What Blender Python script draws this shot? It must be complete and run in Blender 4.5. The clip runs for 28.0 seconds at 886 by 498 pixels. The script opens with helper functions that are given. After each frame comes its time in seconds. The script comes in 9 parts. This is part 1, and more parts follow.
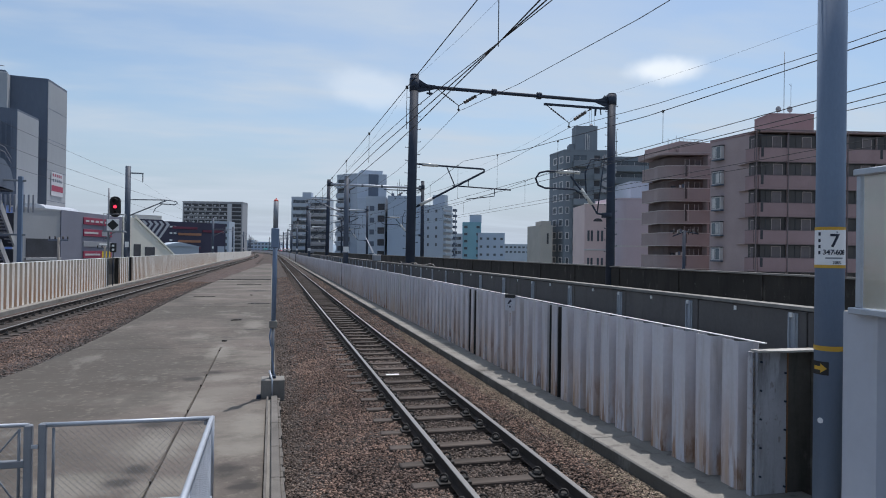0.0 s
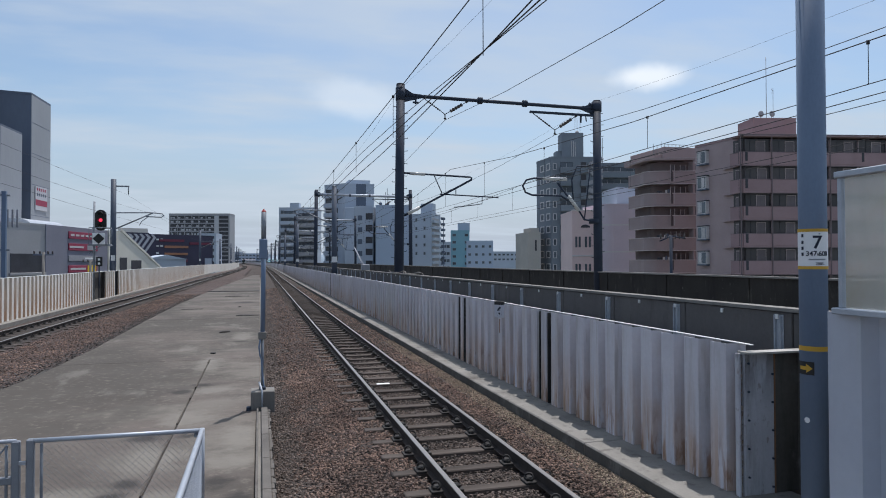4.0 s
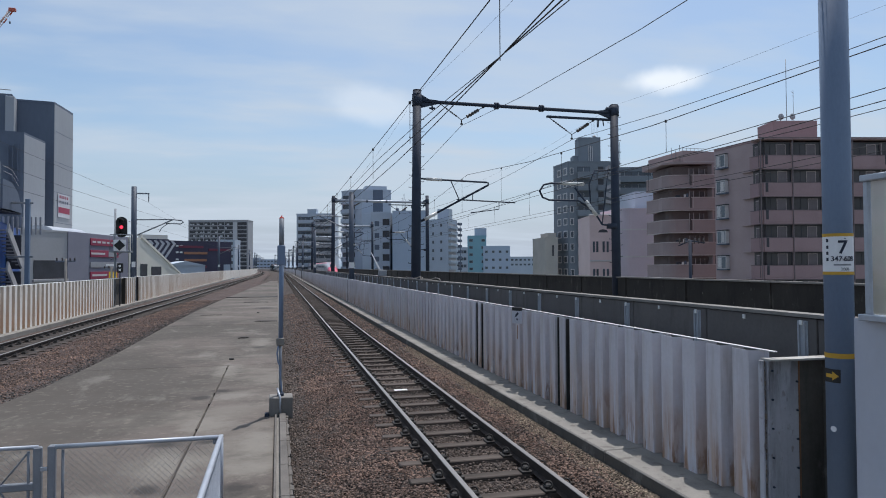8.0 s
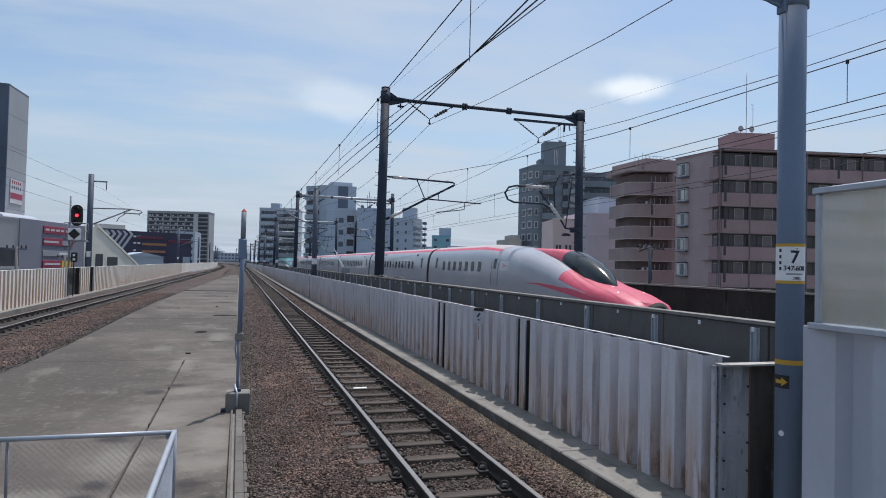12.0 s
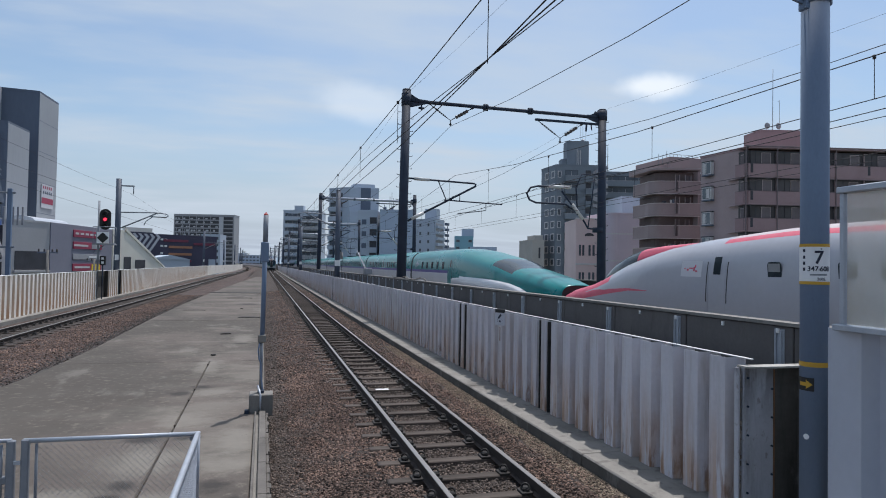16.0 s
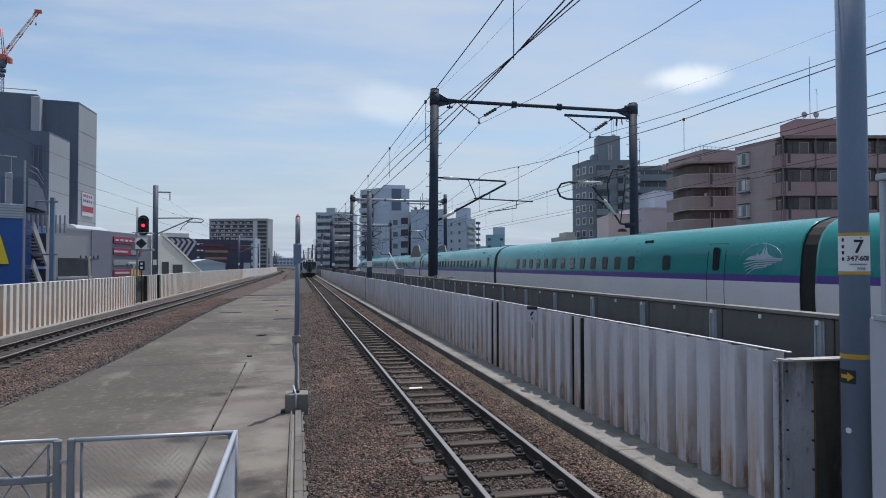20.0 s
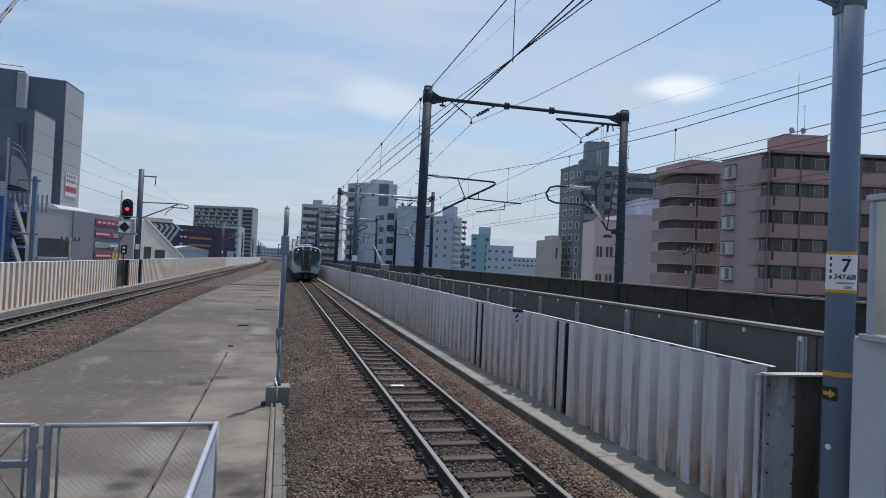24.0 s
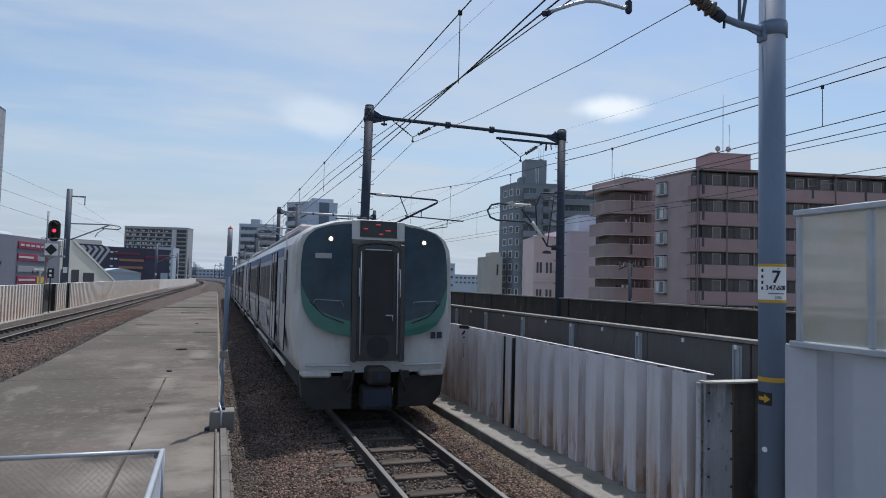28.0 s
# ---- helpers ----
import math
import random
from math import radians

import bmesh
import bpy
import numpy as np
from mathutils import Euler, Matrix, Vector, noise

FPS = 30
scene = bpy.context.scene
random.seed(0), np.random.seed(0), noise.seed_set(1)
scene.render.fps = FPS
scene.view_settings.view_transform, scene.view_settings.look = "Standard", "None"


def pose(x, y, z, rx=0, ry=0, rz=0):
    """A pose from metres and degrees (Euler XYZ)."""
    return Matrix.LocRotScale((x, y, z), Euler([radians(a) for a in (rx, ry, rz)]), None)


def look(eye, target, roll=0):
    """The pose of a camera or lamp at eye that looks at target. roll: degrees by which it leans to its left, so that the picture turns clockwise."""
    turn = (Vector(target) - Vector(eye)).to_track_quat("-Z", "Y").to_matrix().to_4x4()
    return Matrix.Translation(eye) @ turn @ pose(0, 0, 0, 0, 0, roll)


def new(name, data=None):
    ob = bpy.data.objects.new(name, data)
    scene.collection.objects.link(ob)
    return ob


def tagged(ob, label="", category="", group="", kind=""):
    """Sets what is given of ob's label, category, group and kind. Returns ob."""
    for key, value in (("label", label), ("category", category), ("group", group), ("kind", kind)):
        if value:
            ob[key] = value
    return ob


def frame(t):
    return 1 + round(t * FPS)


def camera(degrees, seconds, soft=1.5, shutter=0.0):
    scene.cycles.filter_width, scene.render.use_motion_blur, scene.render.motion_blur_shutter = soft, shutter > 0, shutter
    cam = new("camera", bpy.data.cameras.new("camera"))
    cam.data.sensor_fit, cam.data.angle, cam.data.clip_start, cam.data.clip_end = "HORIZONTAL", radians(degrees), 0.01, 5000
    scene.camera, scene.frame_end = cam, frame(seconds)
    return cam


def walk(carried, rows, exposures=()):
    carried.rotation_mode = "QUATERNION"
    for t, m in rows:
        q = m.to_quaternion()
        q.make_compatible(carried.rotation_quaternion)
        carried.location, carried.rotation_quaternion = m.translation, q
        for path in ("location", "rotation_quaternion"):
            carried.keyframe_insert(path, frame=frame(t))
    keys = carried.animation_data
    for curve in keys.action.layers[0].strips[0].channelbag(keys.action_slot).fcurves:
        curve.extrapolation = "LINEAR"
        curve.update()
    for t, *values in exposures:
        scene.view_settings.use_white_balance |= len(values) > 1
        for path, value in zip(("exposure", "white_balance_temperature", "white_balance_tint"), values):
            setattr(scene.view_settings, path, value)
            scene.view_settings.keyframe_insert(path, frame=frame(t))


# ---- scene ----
cam = camera(67.4, 28.0, soft=1.0)
PATH = [
    (0, (-0.205, -0.978, 2.47), (0.294, 0.959, 2.479), 0.8),
    (0.5, (-0.185, -1.004, 2.46), (0.324, 0.93, 2.464), 0.3),
    (1, (-0.179, -1.009, 2.467), (0.239, 0.947, 2.451), 1.6),
    (1.5, (-0.194, -1.014, 2.474), (0.28, 0.928, 2.508), 0.8),
    (2, (-0.158, -0.987, 2.484), (0.338, 0.951, 2.526), -0.5),
    (2.5, (-0.191, -1.006, 2.473), (0.27, 0.94, 2.511), 0.6),
    (3, (-0.228, -1.009, 2.485), (0.247, 0.933, 2.535), 0.7),
    (3.5, (-0.209, -1.01, 2.468), (0.309, 0.921, 2.506), 0.1),
    (5.5, (-0.226, -0.986, 2.457), (0.316, 0.939, 2.488), -0.3),
    (6, (-0.206, -0.979, 2.46), (0.271, 0.963, 2.473), 1.2),
    (6.5, (-0.189, -0.977, 2.455), (0.312, 0.959, 2.489), 0.8),
    (7, (-0.189, -0.976, 2.445), (0.29, 0.966, 2.473), 0.6),
    (7.5, (-0.205, -0.98, 2.458), (0.289, 0.958, 2.485), 0.2),
    (8, (-0.212, -0.976, 2.471), (0.271, 0.964, 2.522), -0.3),
    (8.5, (-0.19, -0.995, 2.469), (0.346, 0.93, 2.55), 0.0),
    (9, (-0.192, -0.988, 2.46), (0.363, 0.934, 2.502), 0.6),
    (9.5, (-0.182, -0.98, 2.452), (0.356, 0.946, 2.458), 0.9),
    (10, (-0.202, -0.97, 2.456), (0.315, 0.962, 2.47), 1.4),
    (10.5, (-0.218, -0.974, 2.472), (0.307, 0.956, 2.487), 0.4),
    (11, (-0.196, -0.982, 2.461), (0.323, 0.949, 2.498), 1.5),
    (11.5, (-0.214, -0.972, 2.467), (0.36, 0.943, 2.52), 1.9),
    (13.5, (-0.176, -1.003, 2.465), (0.402, 0.911, 2.506), 0.4),
    (14, (-0.203, -0.988, 2.477), (0.36, 0.93, 2.518), 0.5),
    (14.5, (-0.163, -0.998, 2.475), (0.347, 0.935, 2.528), 1.2),
    (15, (-0.176, -0.994, 2.474), (0.346, 0.936, 2.527), 1.5),
    (15.5, (-0.163, -1.011, 2.48), (0.327, 0.927, 2.539), 0.5),
    (16, (-0.171, -1.001, 2.484), (0.35, 0.929, 2.535), 1.0),
    (16.5, (-0.181, -0.997, 2.482), (0.339, 0.933, 2.529), 1.2),
    (17, (-0.187, -1.001, 2.466), (0.323, 0.932, 2.504), 0.9),
    (17.5, (-0.161, -1.008, 2.456), (0.35, 0.924, 2.505), 1.1),
    (18, (-0.162, -1.017, 2.468), (0.292, 0.93, 2.504), 0.0),
    (18.5, (-0.173, -0.999, 2.478), (0.282, 0.949, 2.516), 0.1),
    (19, (-0.164, -1.006, 2.474), (0.314, 0.935, 2.51), 1.3),
    (19.5, (-0.176, -1.014, 2.458), (0.296, 0.929, 2.491), 0.9),
    (20, (-0.155, -1.02, 2.465), (0.274, 0.933, 2.513), -0.1),
    (20.5, (-0.172, -1.006, 2.476), (0.294, 0.939, 2.513), 0.2),
    (21, (-0.209, -0.981, 2.477), (0.23, 0.97, 2.511), 0.7),
    (21.5, (-0.177, -0.998, 2.468), (0.326, 0.937, 2.54), 0.4),
    (23.5, (-0.2, -1.004, 2.5), (0.285, 0.934, 2.572), 0.6),
    (24, (-0.215, -0.986, 2.487), (0.258, 0.956, 2.529), 2.5),
    (24.5, (-0.216, -1.007, 2.488), (0.229, 0.941, 2.578), 1.8),
    (25, (-0.241, -1.003, 2.491), (0.202, 0.946, 2.58), 0.8),
    (25.5, (-0.224, -1.011, 2.486), (0.224, 0.936, 2.583), 1.4),
    (26, (-0.259, -1.002, 2.491), (0.198, 0.944, 2.576), 3.0),
    (26.5, (-0.246, -1.005, 2.473), (0.222, 0.936, 2.581), 1.8),
    (27, (-0.296, -1.001, 2.485), (0.201, 0.932, 2.604), 0.8),
    (27.5, (-0.324, -0.982, 2.474), (0.272, 0.925, 2.565), 1.8),
    (28, (-0.329, -1.031, 2.481), (0.311, 0.8605, 2.583), 1.5),
]
EXPO = 0.0
KELVIN, TINT = 6180, 10
SKY_STRENGTH = 0.108
SKY_TINT = (1.155, 1.22, 1.215, 1)
HAZE_COL = (4.55, 5.15, 6.15, 1)
CLOUD_COL = (5.45, 6.05, 6.7, 1)
LENS_COL = (8.6, 8.9, 9.1, 1)
CLOUDS = ((31.8, 14.9, 4.2, 1.45, 0.92), (7.6, 13.6, 6.2, 2.4, 0.34))  # azimuth, height, half sizes in degrees, density
SILL_X, SILL_Z = 3.93, 0.05
MAST_Z = {"plate0": 2.352, "plate1": 2.672, "ya": 2.681, "yb": 2.338, "yc": 1.598, "arrow": 1.418, "dot": 0.945, "seven": 2.565, "km": 2.465}
SPOTS = ((-1.68, 12.9, 0.30, 0.35), (-1.33, 13.6, 0.26, 0.22), (-1.42, 24.3, 0.30, 0.7), (-0.83, 32.0, 0.7, 0.6), (-1.82, 9.42, 0.40, 0.32), (-1.19, 9.4, 0.26, 0.2), (-1.68, 7.35, 0.22, 0.26), (-1.78, 6.95, 0.26, 0.24),
         (-0.70, 7.15, 0.26, 0.32), (-0.46, 6.55, 0.26, 0.22), (-0.8, 21.2, 0.35, 0.3), (-1.0, 42.0, 0.9, 1.2))
PALE = ((-1.40, 16.4, 0.42, 1.6), (-1.15, 13.0, 0.6, 0.5), (-1.30, 10.5, 0.55, 0.8), (-1.62, 8.2, 0.62, 0.9), (-2.2, 7.0, 0.7, 0.5), (-1.3, 6.7, 0.5, 0.5), (-0.60, 7.95, 0.42, 0.6), (-0.5, 9.2, 0.35, 0.9), (-0.75, 22.5, 0.5, 2.0))
walk(cam, [(t, look(eye, target, roll)) for t, eye, target, roll in PATH], exposures=((0.0, EXPO, KELVIN, TINT), (28.0, EXPO, KELVIN, TINT)))

# ---- light: high summer sun ahead on the right, thin high cloud ----
SUN_TO = Vector((0.74, 1.12, 3.45)).normalized()
SUN_EL = math.asin(SUN_TO.z)
SUN_AZ = math.atan2(SUN_TO.x, SUN_TO.y)
sun = new("sun", bpy.data.lights.new("sun", "SUN"))
sun.data.energy, sun.data.angle, sun.data.color = 3.7, radians(0.6), (1.0, 0.945, 0.90)
sun.matrix_world = look(SUN_TO * 60, (0, 0, 0))


def make_world():
    w = bpy.data.worlds.new("sky")
    scene.world = w
    w.use_nodes = True
    n, l = w.node_tree.nodes, w.node_tree.links
    n.clear()
    out, bg = n.new("ShaderNodeOutputWorld"), n.new("ShaderNodeBackground")
    sky = n.new("ShaderNodeTexSky")
    sky.sky_type, sky.sun_disc = "NISHITA", False
    sky.sun_elevation, sky.sun_rotation = SUN_EL, SUN_AZ
    sky.altitude, sky.air_density, sky.dust_density, sky.ozone_density = 30, 1.0, 2.2, 1.0
    co = n.new("ShaderNodeTexCoord")
    # cloud sheet seen in perspective: direction divided by its height
    sep = n.new("ShaderNodeSeparateXYZ")
    l.new(co.outputs["Generated"], sep.inputs[0])
    hgt = n.new("ShaderNodeMath"); hgt.operation = "ADD"; hgt.inputs[1].default_value = 0.10
    l.new(sep.outputs[2], hgt.inputs[0])
    hm = n.new("ShaderNodeMath"); hm.operation = "MAXIMUM"; hm.inputs[1].default_value = 0.06
    l.new(hgt.outputs[0], hm.inputs[0])
    dv = []
    for k in range(2):
        d = n.new("ShaderNodeMath"); d.operation = "DIVIDE"
        l.new(sep.outputs[k], d.inputs[0]); l.new(hm.outputs[0], d.inputs[1])
        dv.append(d)
    cmb = n.new("ShaderNodeCombineXYZ")
    l.new(dv[0].outputs[0], cmb.inputs[0]); l.new(dv[1].outputs[0], cmb.inputs[1])
    facs = []
    for scale, sx, sy, rot, lo, hi, off in ((0.7, 0.9, 1.5, 24, 0.37, 0.68, 3.0), (1.9, 0.7, 1.6, 16, 0.45, 0.75, 9.0)):
        mp = n.new("ShaderNodeMapping")
        mp.inputs["Location"].default_value = (off, off * 0.7, 0)
        mp.inputs["Rotation"].default_value = (0, 0, radians(rot))
        mp.inputs["Scale"].default_value = (sx, sy, 1)
        l.new(cmb.outputs[0], mp.inputs[0])
        nz = n.new("ShaderNodeTexNoise")
        nz.inputs["Scale"].default_value, nz.inputs["Detail"].default_value = scale, 6
        nz.inputs["Roughness"].default_value = 0.50
        l.new(mp.outputs[0], nz.inputs["Vector"])
        mr = n.new("ShaderNodeMapRange"); mr.interpolation_type = "SMOOTHSTEP"
        mr.inputs["From Min"].default_value, mr.inputs["From Max"].default_value = lo, hi
        l.new(nz.outputs["Fac"], mr.inputs["Value"])
        facs.append(mr.outputs[0])
    # three small bright clouds with soft ragged rims
    warp = n.new("ShaderNodeTexNoise"); warp.inputs["Scale"].default_value = 9; warp.inputs["Detail"].default_value = 4
    l.new(co.outputs["Generated"], warp.inputs["Vector"])
    for (az, el, wa, we, amp) in CLOUDS:
        c = Vector((math.sin(radians(az)) * math.cos(radians(el)), math.cos(radians(az)) * math.cos(radians(el)), math.sin(radians(el))))
        mp = n.new("ShaderNodeMapping"); mp.vector_type = "TEXTURE"
        mp.inputs["Location"].default_value = c
        mp.inputs["Rotation"].default_value = (0, 0, -radians(az))
        mp.inputs["Scale"].default_value = (radians(wa), 0.5, radians(we))
        l.new(co.outputs["Generated"], mp.inputs[0])
        ln = n.new("ShaderNodeVectorMath"); ln.operation = "LENGTH"
        l.new(mp.outputs[0], ln.inputs[0])
        ad = n.new("ShaderNodeMath"); ad.operation = "MULTIPLY_ADD"; ad.inputs[1].default_value = 1.6
        l.new(warp.outputs["Fac"], ad.inputs[0]); l.new(ln.outputs["Value"], ad.inputs[2])
        mr = n.new("ShaderNodeMapRange"); mr.interpolation_type = "SMOOTHSTEP"
        mr.inputs["From Min"].default_value, mr.inputs["From Max"].default_value = 1.75, 1.05
        mr.inputs["To Max"].default_value = amp
        l.new(ad.outputs[0], mr.inputs["Value"])
        facs.append(mr.outputs[0])
    tot = facs[0]
    ml = n.new("ShaderNodeMath"); ml.operation = "MULTIPLY"; ml.inputs[1].default_value = 0.72
    l.new(tot, ml.inputs[0]); tot = ml.outputs[0]
    lens = facs[2:]
    for k, fc in enumerate(facs[1:2]):
        a = n.new("ShaderNodeMath"); a.operation = "MULTIPLY_ADD"; a.inputs[1].default_value = 0.38 if k == 0 else 1.0; a.use_clamp = True
        l.new(fc, a.inputs[0]); l.new(tot, a.inputs[2]); tot = a.outputs[0]
    # haze towards the horizon
    hz = n.new("ShaderNodeMapRange"); hz.interpolation_type = "SMOOTHSTEP"
    hz.inputs["From Min"].default_value, hz.inputs["From Max"].default_value = 0.24, -0.02
    hz.inputs["To Max"].default_value = 0.9
    l.new(sep.outputs[2], hz.inputs["Value"])
    tint = n.new("ShaderNodeMix"); tint.data_type = "RGBA"; tint.blend_type = "MULTIPLY"
    tint.inputs["Factor"].default_value = 1.0
    tint.inputs[7].default_value = SKY_TINT
    l.new(sky.outputs[0], tint.inputs[6])
    m1 = n.new("ShaderNodeMix"); m1.data_type = "RGBA"
    l.new(hz.outputs[0], m1.inputs["Factor"]); l.new(tint.outputs[2], m1.inputs[6]); m1.inputs[7].default_value = HAZE_COL
    m2 = n.new("ShaderNodeMix"); m2.data_type = "RGBA"
    l.new(tot, m2.inputs["Factor"]); l.new(m1.outputs[2], m2.inputs[6]); m2.inputs[7].default_value = CLOUD_COL
    last = m2
    for fc in lens:
        m3 = n.new("ShaderNodeMix"); m3.data_type = "RGBA"
        l.new(fc, m3.inputs["Factor"]); l.new(last.outputs[2], m3.inputs[6]); m3.inputs[7].default_value = LENS_COL
        last = m3
    l.new(last.outputs[2], bg.inputs["Color"])
    bg.inputs["Strength"].default_value = SKY_STRENGTH
    l.new(bg.outputs[0], out.inputs[0])


make_world()


# ---- materials ----
def mat(name, c1, c2=None, rough=0.7, metal=0.0, scale=3.0, fine=60.0, bump=0.15, stretch=(1, 1, 1), dirt=None, dirt_amt=0.0,
        dirt_scale=1.2, dirt_stretch=(1, 1, 0.25), rnd=0.0, island=0.0, spec=0.5, emit=None, emit_s=0.0, alpha=1.0, coat=0.0):
    m = bpy.data.materials.new(name)
    m.use_nodes = True
    n, l = m.node_tree.nodes, m.node_tree.links
    p = n["Principled BSDF"]
    p.inputs["Roughness"].default_value, p.inputs["Metallic"].default_value = rough, metal
    p.inputs["Specular IOR Level"].default_value = spec
    p.inputs["Coat Weight"].default_value = coat
    if emit:
        p.inputs["Emission Color"].default_value = (*emit, 1)
        p.inputs["Emission Strength"].default_value = emit_s
    c2 = c2 or tuple(0.78 * v for v in c1)
    co = n.new("ShaderNodeTexCoord")
    mp = n.new("ShaderNodeMapping"); mp.inputs["Scale"].default_value = stretch
    l.new(co.outputs["Object"], mp.inputs[0])
    big = n.new("ShaderNodeTexNoise"); big.inputs["Scale"].default_value = scale; big.inputs["Detail"].default_value = 5
    sm = n.new("ShaderNodeTexNoise"); sm.inputs["Scale"].default_value = fine; sm.inputs["Detail"].default_value = 3
    l.new(mp.outputs[0], big.inputs["Vector"]); l.new(mp.outputs[0], sm.inputs["Vector"])
    add = n.new("ShaderNodeMath"); add.operation = "MULTIPLY_ADD"; add.inputs[1].default_value = 0.4
    l.new(sm.outputs["Fac"], add.inputs[0]); l.new(big.outputs["Fac"], add.inputs[2])
    mr = n.new("ShaderNodeMapRange"); mr.inputs["From Min"].default_value, mr.inputs["From Max"].default_value = 0.45, 0.95
    l.new(add.outputs[0], mr.inputs["Value"])
    mix = n.new("ShaderNodeMix"); mix.data_type = "RGBA"
    l.new(mr.outputs[0], mix.inputs["Factor"])
    mix.inputs[6].default_value, mix.inputs[7].default_value = (*c1, 1), (*c2, 1)
    col = mix.outputs[2]
    if dirt:
        dm = n.new("ShaderNodeMapping"); dm.inputs["Scale"].default_value = dirt_stretch
        l.new(co.outputs["Object"], dm.inputs[0])
        dn = n.new("ShaderNodeTexNoise"); dn.inputs["Scale"].default_value = dirt_scale; dn.inputs["Detail"].default_value = 7
        dn.inputs["Roughness"].default_value = 0.65
        l.new(dm.outputs[0], dn.inputs["Vector"])
        dr = n.new("ShaderNodeMapRange"); dr.interpolation_type = "SMOOTHSTEP"
        dr.inputs["From Min"].default_value, dr.inputs["From Max"].default_value = 0.5, 0.72
        dr.inputs["To Max"].default_value = dirt_amt
        l.new(dn.outputs["Fac"], dr.inputs["Value"])
        dx = n.new("ShaderNodeMix"); dx.data_type = "RGBA"
        l.new(dr.outputs[0], dx.inputs["Factor"]); l.new(col, dx.inputs[6]); dx.inputs[7].default_value = (*dirt, 1)
        col = dx.outputs[2]
    if rnd or island:
        src = n.new("ShaderNodeNewGeometry").outputs["Random Per Island"] if island else n.new("ShaderNodeObjectInfo").outputs["Random"]
        amt = island or rnd
        rr = n.new("ShaderNodeMapRange"); rr.inputs["To Min"].default_value, rr.inputs["To Max"].default_value = 1 - amt, 1 + amt
        l.new(src, rr.inputs["Value"])
        hs = n.new("ShaderNodeHueSaturation")
        l.new(rr.outputs[0], hs.inputs["Value"]); l.new(col, hs.inputs["Color"])
        col = hs.outputs["Color"]
    l.new(col, p.inputs["Base Color"])
    rv = n.new("ShaderNodeMapRange"); rv.inputs["To Min"].default_value, rv.inputs["To Max"].default_value = max(0.02, rough - 0.1), min(1, rough + 0.1)
    l.new(add.outputs[0], rv.inputs["Value"]); l.new(rv.outputs[0], p.inputs["Roughness"])
    if bump:
        b = n.new("ShaderNodeBump"); b.inputs["Strength"].default_value = bump; b.inputs["Distance"].default_value = 0.01
        l.new(add.outputs[0], b.inputs["Height"]); l.new(b.outputs[0], p.inputs["Normal"])
    if alpha < 1:
        p.inputs["Alpha"].default_value = alpha
    return m


def stain(m, colour, amt, scale, stretch, lo, hi, seed=0.0, foot=None):
    """Lays one more cloud of discolouring over a material."""
    n, l = m.node_tree.nodes, m.node_tree.links
    p = n["Principled BSDF"]
    col = p.inputs["Base Color"].links[0].from_socket
    co = n.new("ShaderNodeTexCoord")
    mp = n.new("ShaderNodeMapping"); mp.inputs["Scale"].default_value = stretch; mp.inputs["Location"].default_value = (seed, seed * 1.7, seed * 0.6)
    l.new(co.outputs["Object"], mp.inputs[0])
    nz = n.new("ShaderNodeTexNoise"); nz.inputs["Scale"].default_value = scale; nz.inputs["Detail"].default_value = 8
    nz.inputs["Roughness"].default_value = 0.62
    l.new(mp.outputs[0], nz.inputs["Vector"])
    mr = n.new("ShaderNodeMapRange"); mr.interpolation_type = "SMOOTHSTEP"
    mr.inputs["From Min"].default_value, mr.inputs["From Max"].default_value, mr.inputs["To Max"].default_value = lo, hi, amt
    l.new(nz.outputs["Fac"], mr.inputs["Value"])
    fac = mr.outputs[0]
    if foot:  # corrosion creeping up from the lower edge of a steel sheet
        sz = n.new("ShaderNodeSeparateXYZ"); l.new(co.outputs["Object"], sz.inputs[0])
        fr = n.new("ShaderNodeMapRange"); fr.inputs["From Min"].default_value, fr.inputs["From Max"].default_value = foot[1], foot[0]
        l.new(sz.outputs[2], fr.inputs["Value"])
        fm = n.new("ShaderNodeMath"); fm.operation = "MULTIPLY"
        l.new(fr.outputs[0], fm.inputs[0]); l.new(fac, fm.inputs[1])
        fac = fm.outputs[0]
    mx = n.new("ShaderNodeMix"); mx.data_type = "RGBA"
    l.new(fac, mx.inputs["Factor"]); l.new(col, mx.inputs[6]); mx.inputs[7].default_value = (*colour, 1)
    l.new(mx.outputs[2], p.inputs["Base Color"])
    return m


